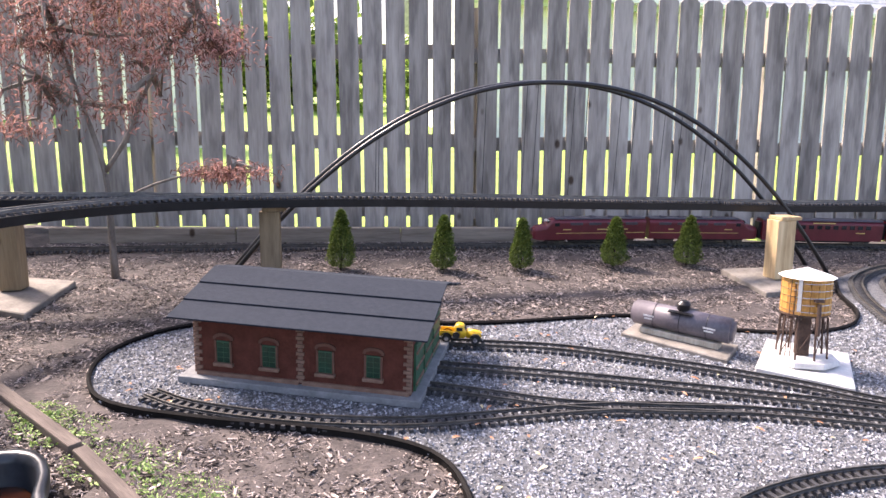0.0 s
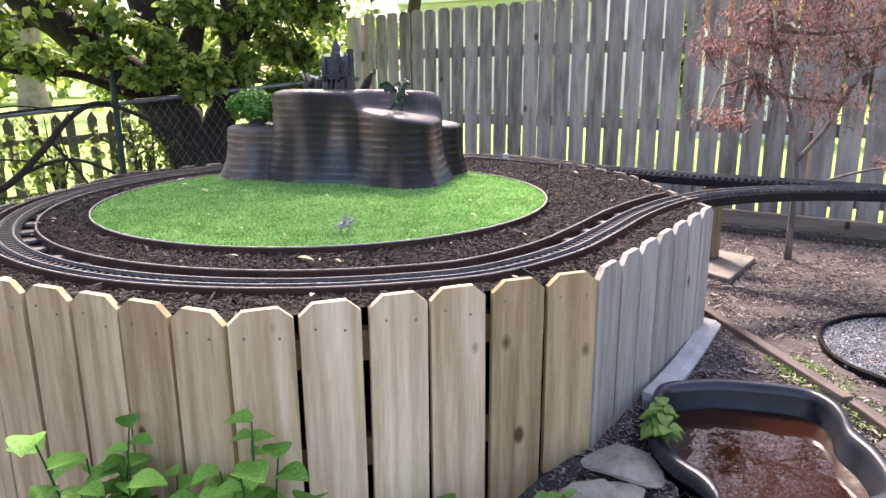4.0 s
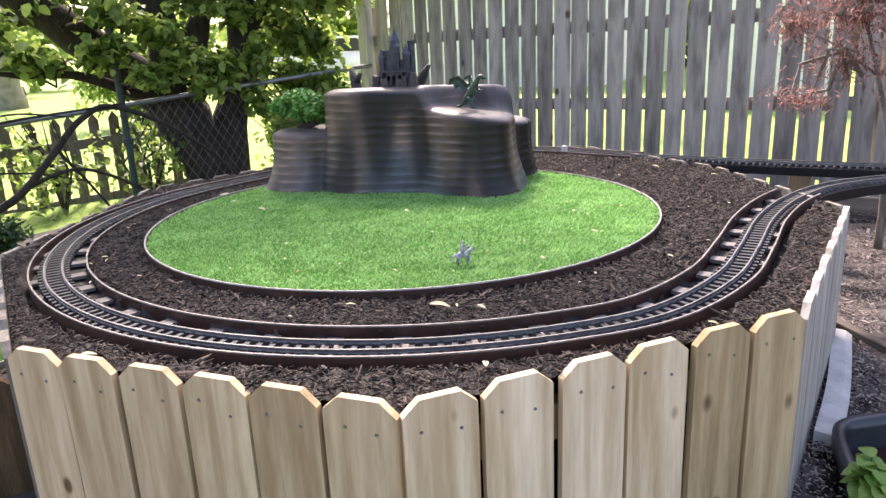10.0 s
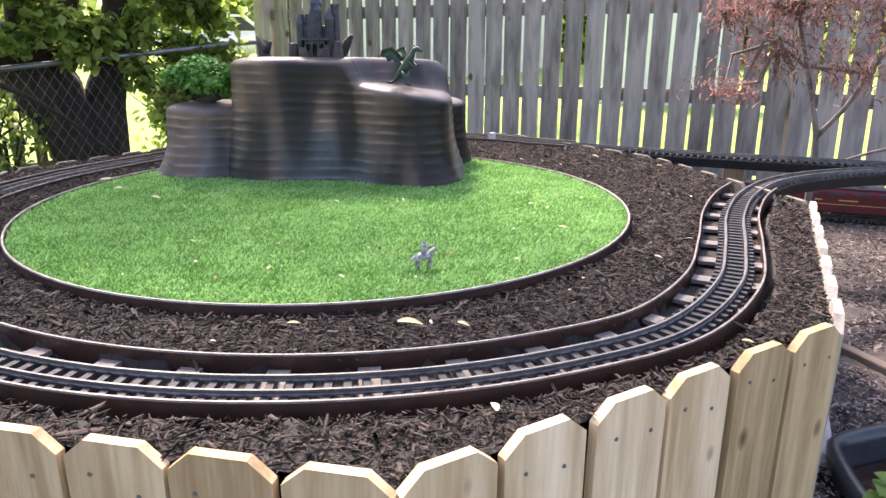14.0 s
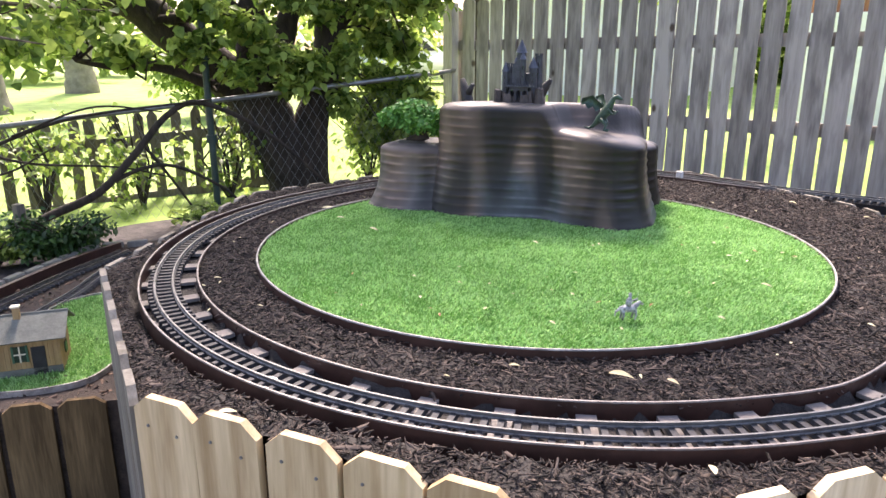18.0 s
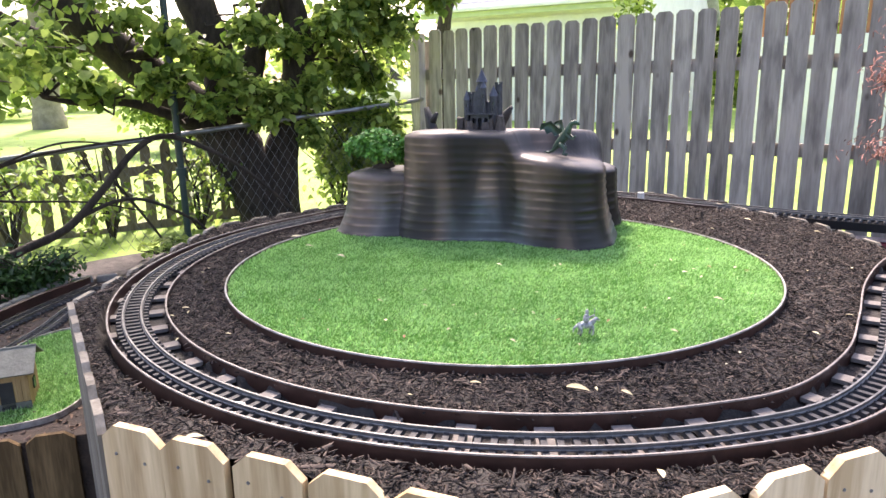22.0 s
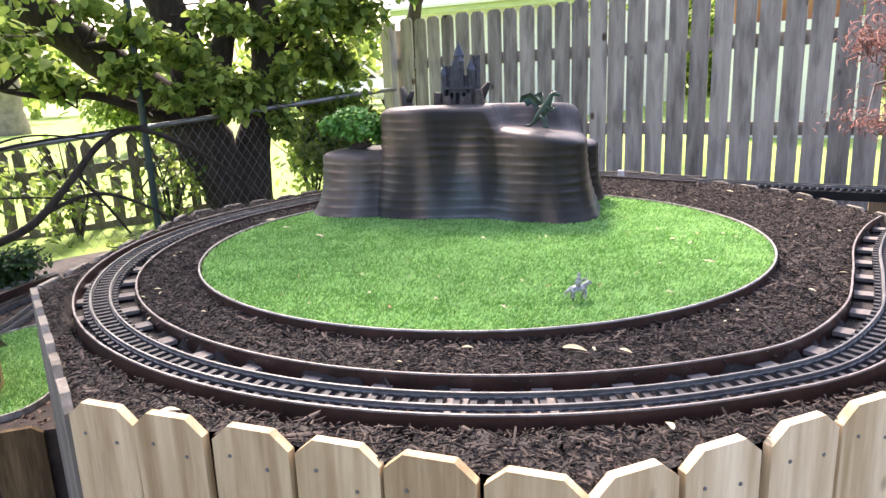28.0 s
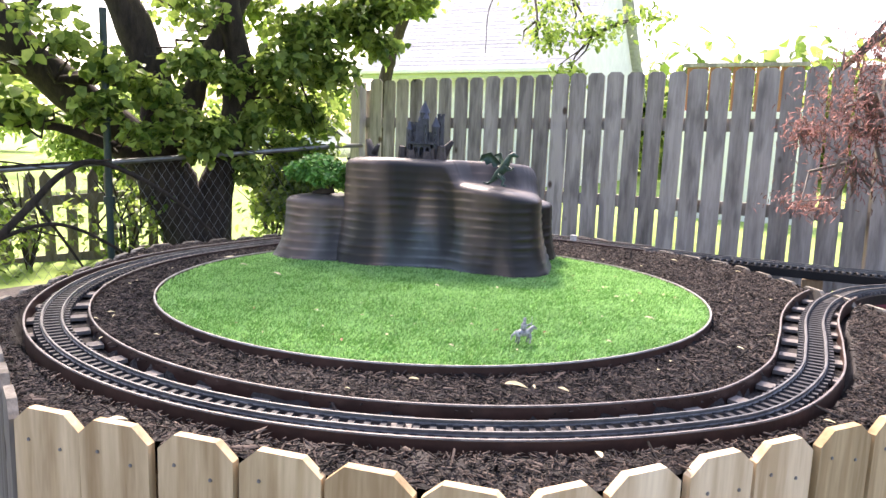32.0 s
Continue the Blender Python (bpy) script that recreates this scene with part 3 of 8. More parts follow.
def make_lawn():
    lawn = empty("turf_disc", Matrix.Translation((LAWN_C.x, LAWN_C.y, 0.45)), "round patch of bright green artificial turf with brown edging", "artificial turf")
    bm = bmesh.new()
    bmesh.ops.create_cone(bm, cap_ends=True, segments=96, radius1=LAWN_R, radius2=LAWN_R - 0.004, depth=0.03, matrix=Matrix.Translation((0, 0, LAWN_Z - 0.45 - 0.015)))
    part("backing", bm, M_TURF, lawn)
    w = np.linspace(0, 2 * np.pi, 121)
    ring = np.column_stack([np.cos(w), np.sin(w), np.zeros_like(w)]) * (LAWN_R + 0.006)
    v, f = ribbon(ring, [(-0.003, -0.02), (0.003, -0.02), (0.003, 0.027), (-0.003, 0.027)])
    link_mesh("edging_strip", v, f, M_EDGING, lawn)
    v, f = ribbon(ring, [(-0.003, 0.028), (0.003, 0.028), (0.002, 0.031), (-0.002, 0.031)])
    link_mesh("edging_rim", v, f, M_RIM, lawn, "pale top of the edging")
    g = np.random.default_rng(11)
    n = 150000
    r, a = LAWN_R * np.sqrt(g.uniform(0, 1, n)), g.uniform(0, 2 * np.pi, n)
    x, y = r * np.cos(a), r * np.sin(a)
    yaw, h, lean = g.uniform(0, 2 * np.pi, n), g.uniform(0.005, 0.012, n), g.uniform(0.002, 0.010, n)
    lx, ly = lean * np.cos(yaw * 3.1) + 0.004, lean * np.sin(yaw * 3.1)
    wx, wy = 0.0019 * np.cos(yaw), 0.0019 * np.sin(yaw)
    z0 = np.full(n, LAWN_Z - 0.45 - 0.002)
    v = np.stack([np.stack([x - wx, y - wy, z0], 1), np.stack([x + wx, y + wy, z0], 1), np.stack([x + lx * 0.5 + wx * 0.8, y + ly * 0.5 + wy * 0.8, z0 + h * 0.65], 1), np.stack([x + lx, y + ly, z0 + h], 1), np.stack([x + lx * 0.5 - wx * 0.8, y + ly * 0.5 - wy * 0.8, z0 + h * 0.65], 1)], 1)
    f = (np.array([(0, 1, 2), (0, 2, 4), (4, 2, 3)])[None] + 5 * np.arange(n)[:, None, None]).reshape(-1, 3)
    blades = quads("turf", v.reshape(-1, 3), f, M_BLADE, lawn)
    tagged(blades, kind="stuff")
    return lawn


make_lawn()

# ---- railway ----
GAUGE = 0.045


def circle_pts(c, r, a0, a1, n):
    return [(c[0] + r * math.cos(radians(a0 + (a1 - a0) * i / n)), c[1] + r * math.sin(radians(a0 + (a1 - a0) * i / n))) for i in range(n + 1)]


def tie_mesh():
    """One tie: a tapered bar with two rail chairs."""
    b = bmesh.new()
    box(b, (0.0136, 0.082, 0.010), Matrix.Translation((0, 0, 0.005)))
    for q in b.verts:
        if q.co.z > 0.005:
            q.co.x *= 0.85
            q.co.y *= 0.97
    for s in (-1, 1):
        box(b, (0.0090, 0.011, 0.003), Matrix.Translation((0, s * GAUGE / 2, 0.0113)))
    me = bpy.data.meshes.new("tie")
    bmesh.ops.recalc_face_normals(b, faces=b.faces)
    b.to_mesh(me)
    b.free()
    me.materials.append(M_TIE)
    return me


TIE_MESH = tie_mesh()
LOOP_C, LOOP_R = (-2.78, 1.03), 1.16
LOOP = [(0.95, 4.02), (0.43, 3.79), (-0.40, 3.46), (-0.95, 3.20), (-1.38, 2.92), (-1.70, 2.60), (-1.87, 2.27), (-1.895, 1.95), (-1.84, 1.62), (-1.74, 1.30), (-1.665, 1.02)]
LOOP += circle_pts(LOOP_C, LOOP_R, -15, -172, 13)
LOOP += [(-3.97, 1.20), (-3.93, 1.62), (-3.74, 2.08), (-3.38, 2.36), (-2.95, 2.45), (-2.45, 2.56), (-1.95, 2.72), (-1.42, 2.93), (-0.95, 3.20)]


def track(name, pts, z, label, tie_gap=0.0285, near=None, dark=False):
    """Rails and ties along a line: the ties inside the near stretch (x0, y0, x1, y1) are parts of their own, the rest is joined."""
    t = empty(name, Matrix(), label, "railway track")
    path = smooth_path(pts, 0.03)
    path = np.column_stack([path, z(path) if callable(z) else np.full(len(path), z)])
    for s in (-1, 1):
        v, f = ribbon(path, [(s * GAUGE / 2 + o, h) for o, h in ((-0.0035, 0.006), (0.0035, 0.006), (0.0035, 0.008), (0.0015, 0.0095), (0.002, 0.0135), (0.002, 0.016), (-0.002, 0.016), (-0.002, 0.0135), (-0.0015, 0.0095), (-0.0035, 0.008))])
        link_mesh("rail", v, f, M_RAIL_DARK if dark else M_RAIL, t)
    tp = smooth_path(pts, tie_gap)
    tt, nn = frames_along(tp)
    tz = z(tp) if callable(z) else np.full(len(tp), z)
    n = len(tp)
    g = np.random.default_rng(len(pts))
    hw, hl = 0.0068, 0.041
    single = np.zeros(n, bool)
    if near:
        single = (tp[:, 0] > near[0]) & (tp[:, 0] < near[2]) & (tp[:, 1] > near[1]) & (tp[:, 1] < near[3])
        single &= np.cumsum(single) <= 300
        for i in np.where(single)[0]:
            ob = new("tie", TIE_MESH)
            ob.parent = t
            ob.matrix_local = Matrix.Translation((tp[i, 0], tp[i, 1], tz[i] - 0.004)) @ Matrix.Rotation(math.atan2(tt[i, 1], tt[i, 0]) + g.normal(0, 0.015), 4, "Z")
    c = np.array([(-1, -1, 0), (1, -1, 0), (1, 1, 0), (-1, 1, 0), (-0.85, -0.97, 1), (0.85, -0.97, 1), (0.85, 0.97, 1), (-0.85, 0.97, 1)])
    hl = hl + g.normal(0, 0.0008, n)
    x = tp[:, None, 0] + tt[:, None, 0] * c[None, :, 0] * hw + nn[:, None, 0] * c[None, :, 1] * hl[:, None]
    y = tp[:, None, 1] + tt[:, None, 1] * c[None, :, 0] * hw + nn[:, None, 1] * c[None, :, 1] * hl[:, None]
    zz = tz[:, None] - 0.004 + c[None, :, 2] * 0.010
    v = np.stack([x, y, zz], -1)[~single].reshape(-1, 3)
    n = int((~single).sum())
    if not n:
        return path
    f = (np.array([(4, 5, 6, 7), (0, 1, 5, 4), (1, 2, 6, 5), (2, 3, 7, 6), (3, 0, 4, 7)])[None] + 8 * np.arange(n)[:, None, None]).reshape(-1, 4)
    row = quads("tie_strip", v, f, M_TIE, t)
    tagged(row, "black plastic ties", kind="stuff")
    return path


def loop_z(p):
    return 0.451 - 0.022 * np.clip(p[:, 0] + 1.6, 0, 3)


loop_path = track("loop_track", LOOP, loop_z, "grey-railed garden railway loop on black ties", near=(-4.2, -0.3, -1.3, 1.9))


def make_trough():
    """Brown edging strips along both sides of the loop on the bed, with boards across between them."""
    th = empty("track_trough", Matrix(), "brown edging strips with cross boards holding the loop track", "track bed")
    on = [p for p in loop_path if inside(BED, p[0], p[1])]
    path = np.array(on)
    cut = np.where(np.linalg.norm(np.diff(path[:, :2], axis=0), axis=1) > 0.1)[0]
    if len(cut):
        path = path[:cut[0] + 1]
    path[:, 2] = 0
    for s, o in ((1, 0.060), (-1, 0.086)):
        v, f = ribbon(path, [(s * o - 0.002, 0.425), (s * o + 0.002, 0.425), (s * o + 0.002, 0.466), (s * o - 0.002, 0.466)])
        link_mesh("strip", v, f, M_EDGING, th)
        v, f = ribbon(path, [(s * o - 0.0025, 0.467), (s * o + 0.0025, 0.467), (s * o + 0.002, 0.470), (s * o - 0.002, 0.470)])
        link_mesh("strip_rim", v, f, M_LIP, th, "pale rim of the edging")
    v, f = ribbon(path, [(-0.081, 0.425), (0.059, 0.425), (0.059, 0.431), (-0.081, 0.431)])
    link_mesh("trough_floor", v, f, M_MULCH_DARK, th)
    tt, nn = frames_along(path)
    for i in range(3, len(path) - 2, 5):
        m = Matrix.Translation((path[i, 0] + nn[i, 0] * -0.011, path[i, 1] + nn[i, 1] * -0.011, 0.4415)) @ Matrix.Rotation(math.atan2(nn[i, 1], nn[i, 0]), 4, "Z")
        ob = part("cross_board", boxed((0.138, 0.036, 0.009)), M_SPACER, th)
        ob.matrix_local = m
    return path


trough_path = make_trough()


def make_soil():
    """The bark filling of the bed, sunk under the trough."""
    inner = [tuple(C0 + (Vector(p) - C0) * 0.985) for p in BED]
    rings, side = 70, 30
    dense = []
    for k in range(len(inner)):
        a, b = Vector(inner[k]), Vector(inner[(k + 1) % len(inner)])
        dense += [a + (b - a) * (i / side) for i in range(side)]
    g = np.random.default_rng(2)
    d = np.array([(p.x - C0.x, p.y - C0.y) for p in dense])
    n = len(d)
    f = np.arange(0, rings + 1) / rings
    X, Y = C0.x + f[:, None] * d[None, :, 0], C0.y + f[:, None] * d[None, :, 1]
    gap = np.full(X.shape, 9.0)
    for x, y in trough_path[::2, :2]:
        gap = np.minimum(gap, np.hypot(X - x, Y - y))
    Z = bed_z(X, Y) - 0.008 + g.normal(0, 0.003, X.shape)
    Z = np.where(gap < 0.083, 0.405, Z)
    idx = np.arange(X.size).reshape(X.shape)
    nxt = np.roll(idx, -1, 1)
    q = np.stack([idx[:-1], idx[1:], nxt[1:], nxt[:-1]], -1).reshape(-1, 4)
    return tagged(quads("bed_soil", np.stack([X, Y, Z], -1).reshape(-1, 3), q, M_MULCH_DARK), "dark brown shredded bark filling the raised bed", "mulch", kind="stuff")


make_soil()


# ---- the bridge ----
def make_bridge():
    br = empty("arch_bridge", Matrix(), "black tied-arch model railway bridge on wooden posts", "bridge")
    def deck(path):
        v, f = ribbon(path, [(-0.050, -0.040), (0.050, -0.040), (0.050, -0.005), (0.043, -0.005), (0.043, -0.012), (-0.043, -0.012), (-0.043, -0.005), (-0.050, -0.005)])
        link_mesh("deck", v, f, M_BLACK, br, "black deck girder")
    off = np.array([not inside(BED, p[0], p[1]) for p in loop_path])
    cut = np.where(np.diff(off.astype(int)) != 0)[0]
    first = loop_path[:cut[0] + 3]
    last = loop_path[cut[-1] - 1:]
    deck(first)
    deck(last)
    # two arched pipes, feet on the ground on both sides of the deck
    a, b = Vector((-1.46, 3.30, 0.0)), Vector((1.60, 4.30, 0.0))
    d = (b - a).normalized()
    side = Vector((-d.y, d.x, 0))
    for s in (-1, 1):
        pts = []
        for i in range(41):
            u = i / 40
            h = 0.985 * (1 - abs(2 * u - 1) ** 2.15)
            q = a + (b - a) * u + side * s * 0.092 - Vector((0, 0, 0.01))
            pts.append(q + Vector((0, 0, h)))
        v, f = tube(pts, [0.0115] * len(pts), 10)
        link_mesh("arch_pipe", v, f, M_PIPE, br, "glossy black arched pipe", True)
        for k in range(1, 9):
            u = 0.145 + k * 0.079
            h = 0.985 * (1 - abs(2 * u - 1) ** 2.15)
            q = a + (b - a) * u + side * s * 0.092
            z0 = 0.41 - 0.022 * max(0, q.x + 1.6)
            v, f = tube([q + Vector((0, 0, z0)), q + Vector((0, 0, h))], [0.0016, 0.0016], 6)
            link_mesh("hanger", v, f, M_PIPE, br)
    return br


bridge = make_bridge()
track("bridge_approach_track", [(0.93, 4.015), (1.30, 4.15), (1.9, 4.38), (2.6, 4.62), (3.3, 4.82)], lambda p: 0.446 - 0.022 * np.clip(p[:, 0] + 1.6, 0, 3), "black garden railway track leaving the bridge")
_pe = smooth_path([(0.93, 4.015), (1.30, 4.15), (1.9, 4.38), (2.6, 4.62), (3.3, 4.82)], 0.04)
_v, _f = ribbon(np.column_stack([_pe, 0.446 - 0.022 * np.clip(_pe[:, 0] + 1.6, 0, 3)]), [(-0.050, -0.040), (0.050, -0.040), (0.050, -0.005), (-0.050, -0.005)])
link_mesh("deck", _v, _f, M_BLACK, bridge, "black deck girder")


def slab(name, corners, z, t, material, label):
    bm = bmesh.new()
    top = [bm.verts.new((x, y, z)) for x, y in corners]
    fa = bm.faces.new(top)
    r = bmesh.ops.extrude_face_region(bm, geom=[fa])
    bmesh.ops.translate(bm, verts=[v for v in r["geom"] if isinstance(v, bmesh.types.BMVert)], vec=(0, 0, -t))
    bmesh.ops.bevel(bm, geom=list(bm.edges), offset=0.004, segments=1, affect="EDGES")
    return tagged(part(name, bm, material), label, "paving slab")


def timber_post(x, y, h, w, yaw, label):
    p = empty("bridge_post", upright(x, y, 0.024, yaw, 1.0), label, "post", "bridge posts")
    part("shaft", boxed((w, w, h), Matrix.Translation((0, 0, h / 2)), 0.005), M_PINE if x > 0 else M_POST_SHADED, p)
    part("cap_plate", boxed((w * 1.12, w * 1.12, 0.018), Matrix.Translation((0.02, 0, h + 0.0095)), 0.003), M_PINE if x > 0 else M_POST_SHADED, p, "pine cap plate")
    return p


slab("paving_slab", [(-2.30, 2.58), (-1.93, 2.52), (-2.04, 2.98), (-2.40, 2.98)], 0.022, 0.05, M_CONCRETE, "pale concrete slab under a bridge post")
slab("paving_slab", [(1.02, 4.06), (1.42, 4.22), (1.45, 3.80), (1.13, 3.62)], 0.022, 0.05, M_CONCRETE, "pale concrete slab under a bridge post")
timber_post(-2.20, 2.80, 0.355, 0.088, 0.3, "round-edged pine post on a concrete slab")
timber_post(-1.16, 3.12, 0.345, 0.088, 0.3, "pine post beside the locomotive shed")
timber_post(1.27, 3.93, 0.305, 0.10, 0.3, "pale pine post on a concrete slab")

# ---- tracks at ground level ----
BACK_TRACK = [(-5.2, 2.72), (-4.2, 2.98), (-3.4, 3.20), (-2.64, 3.45), (-2.15, 3.64), (-1.42, 3.90), (-0.60, 4.17), (-0.15, 4.32), (0.55, 4.58), (1.20, 4.77), (1.9, 4.93), (2.8, 5.14), (3.8, 5.36), (6.2, 5.90)]
for _x, _w in ((-0.98, 1.02), (0.02, 0.97), (1.0, 0.98)):
    _kb = part("kickboard", boxed((_w, 0.05, 0.10), None, 0.006), M_KICK)
    _kb.matrix_world = Matrix.Translation((-1.30, 4.17, 0.035)) @ Matrix.Rotation(math.atan(0.32), 4, "Z") @ Matrix.Translation((_x, 0, 0))
    tagged(_kb, "weathered brown board lying along the fence foot", "board", "boards along the fence foot")
back_path = track("back_track", BACK_TRACK, 0.012, "garden railway track along the foot of the fence", dark=True)
track("siding_track", [(-1.08, 1.975), (-0.94, 1.925), (-0.72, 1.905), (-0.49, 1.918), (-0.26, 1.965), (0.14, 2.125), (0.38, 2.20), (0.65, 2.235), (1.07, 2.235), (1.8, 2.15)], 0.014, "garden railway siding running past the locomotive shed", near=(-2, 1, 2, 3), dark=True)
track("shed_track", [(-0.30, 2.205), (-0.05, 2.18), (0.14, 2.165), (0.40, 2.19), (0.65, 2.232)], 0.0145, "garden railway track into the locomotive shed", near=(-0.3, 1, 2, 3), dark=True)
track("shed_track", [(-0.30, 2.375), (0.14, 2.385), (0.67, 2.37), (1.12, 2.34), (1.7, 2.28)], 0.0142, "garden railway track into the locomotive shed", near=(-0.3, 1, 2, 3), dark=True)
track("shed_track", [(-0.35, 2.60), (-0.14, 2.615), (0.15, 2.635), (0.54, 2.575), (0.89, 2.49), (1.13, 2.40), (1.5, 2.31)], 0.0140, "garden railway track behind the locomotive shed", near=(-0.4, 1, 2, 3), dark=True)
track("curve_track", [(0.25, 1.38), (0.42, 1.58), (0.62, 1.78), (0.93, 1.94), (1.4, 2.05), (1.9, 2.08)], 0.016, "curved garden railway track on the gravel", near=(0, 1, 2, 3), dark=True)
track("curve_track", [(1.55, 3.15), (1.56, 3.40), (1.60, 3.72), (1.72, 4.05), (1.98, 4.35), (2.4, 4.62)], 0.016, "curved garden railway track by the mulch bank", dark=True)
track("curve_track", [(2.05, 3.05), (1.80, 3.40), (1.78, 3.80), (1.95, 4.15), (2.4, 4.40)], 0.017, "inner curved garden railway track", dark=True)

# ---- the locomotive shed ----
M_BRICK = mat("painted_brick", (0.060, 0.017, 0.011), (0.125, 0.040, 0.028), 0.8, 20, 0.3, spec=0.2)
M_QUOIN = mat("tan_quoin", (0.14, 0.075, 0.052), (0.24, 0.145, 0.105), 0.8, 30, 0.2)
M_LINTEL = mat("brown_brick_trim", (0.085, 0.036, 0.025), (0.155, 0.075, 0.052), 0.8, 30, 0.2)
M_GREEN = mat("green_paint", (0.014, 0.066, 0.035), (0.032, 0.12, 0.066), 0.5, 30, 0.1)
M_SHINGLE = mat("slate_roofing", (0.018, 0.023, 0.032), (0.026, 0.032, 0.043), 0.9, 60, 0.15, spec=0.15)
M_BASE = mat("grey_base", (0.13, 0.135, 0.14), (0.25, 0.255, 0.26), 0.9, 20, 0.3)
M_GLASS_DARK = mat("dark_pane", (0.01, 0.03, 0.02), (0.02, 0.06, 0.04), 0.15, 20, 0.0)


def make_shed():
    yaw = math.atan2(-0.02, 0.69)
    sh = empty("locomotive_shed", Matrix.Translation((-1.01, 2.12, 0.01)) @ Matrix.Rotation(yaw, 4, "Z"), "model brick locomotive shed with slate grey roof", "model building")
    L, D, H = 0.69, 0.46, 0.232
    part("base", boxed((0.77, 0.53, 0.022), Matrix.Translation((L / 2 - 0.005, D / 2, 0.011)), 0.003), M_BASE, sh, "grey base slab")
    body = bmesh.new()
    prism(body, [(0, 0.02), (D, 0.02), (D, H), (D / 2, H + 0.048), (0, H)], L, Matrix.Rotation(radians(90), 4, "Z") @ Matrix.Scale(-1, 4, (0, 1, 0)))
    part("brick_wall", body, M_BRICK, sh)
    for x in (0.0, L / 2, L):
        for i in range(15):
            w = 0.026 if i % 2 else 0.016
            dx = {0.0: w / 2 - 0.003, L / 2: 0, L: -w / 2 + 0.003}[x]
            part("quoin", boxed((w, 0.008, 0.0105), Matrix.Translation((x + dx, -0.001, 0.034 + i * 0.0126)), 0.001), M_QUOIN, sh)
    for x0, x1 in ((0.004, L / 2 - 0.006), (L / 2 + 0.006, L - 0.004)):
        part("plinth", boxed((x1 - x0, 0.010, 0.014), Matrix.Translation(((x0 + x1) / 2, -0.003, 0.028)), 0.001), M_QUOIN, sh)
    for x in (0.095, 0.245, 0.425, 0.575):
        win = part("window", boxed((0.044, 0.006, 0.070), Matrix.Translation((x, -0.001, 0.104))), M_GREEN, sh, "green sash window")
        for i in range(2):
            for j in range(4):
                part("pane", boxed((0.0175, 0.004, 0.0135), Matrix.Translation((x - 0.0102 + 0.0204 * i, -0.0045, 0.078 + 0.0165 * j))), M_GLASS_DARK, win)
        part("sill", boxed((0.064, 0.018, 0.011), Matrix.Translation((x, -0.005, 0.063)), 0.002), M_QUOIN, win, "tan sill")
        arch = bmesh.new()
        out = [(x - 0.033, 0.143), (x - 0.026, 0.143)] + [(x + 0.026 * math.sin(w), 0.143 + 0.012 * math.cos(w)) for w in np.linspace(-1.3, 1.3, 7)] + [(x + 0.026, 0.143), (x + 0.033, 0.143)] + [(x + 0.034 * math.sin(w), 0.147 + 0.018 * math.cos(w)) for w in np.linspace(1.3, -1.3, 9)]
        prism(arch, out, 0.008, Matrix.Translation((0, -0.005, 0)))
        part("lintel", arch, M_LINTEL, win, "brown arched brick lintel")
        for s in (-1, 1):
            part("jamb", boxed((0.006, 0.009, 0.073), Matrix.Translation((x + s * 0.025, -0.002, 0.104))), M_LINTEL, win)
    # roof with three overlapping courses a side
    pitchv = math.atan2(0.052, D / 2)
    rx0, rx1 = -0.045, L + 0.062
    run = (D / 2 + 0.072) / math.cos(pitchv)
    for sgn in (-1, 1):
        for c in range(3):
            w = run / 3 + 0.012
            bmr = boxed((rx1 - rx0, w, 0.006), Matrix.Translation((0, -(c + 0.5) * run / 3 - 0.004, 0.004 - 0.0055 * c)), 0.0015)
            ob = part("roof_course", bmr, M_SHINGLE, sh)
            rot = Matrix.Rotation(pitchv, 4, "X")
            ob.matrix_local = Matrix.Translation(((rx0 + rx1) / 2, D / 2, H + 0.074)) @ (Matrix.Rotation(math.pi, 4, "Z") if sgn > 0 else Matrix()) @ rot
    for y in (0.09, 0.235, 0.37):
        d = part("shed_door", boxed((0.008, 0.115, 0.15), Matrix.Translation((L + 0.004, y, 0.098)), 0.001), M_GREEN, sh, "green plank door")
        for k in range(3):
            part("door_rail", boxed((0.004, 0.11, 0.008), Matrix.Translation((L + 0.010, y, 0.045 + k * 0.05))), M_QUOIN, d)
    return sh


make_shed()

# ---- the yellow truck ----
M_YELLOW = mat("yellow_paint", (0.72, 0.42, 0.02), (0.85, 0.55, 0.05), 0.3, 30, 0.0)
M_TYRE = mat("rubber_tyre", (0.012, 0.012, 0.012), (0.035, 0.035, 0.035), 0.8, 30, 0.1)
M_CHROME = mat("bright_metal", (0.5, 0.5, 0.5), (0.7, 0.7, 0.7), 0.2, 30, 0.0, metal=1.0)
M_WINDOW = mat("toy_window", (0.02, 0.022, 0.025), (0.05, 0.055, 0.06), 0.1, 30, 0.0)


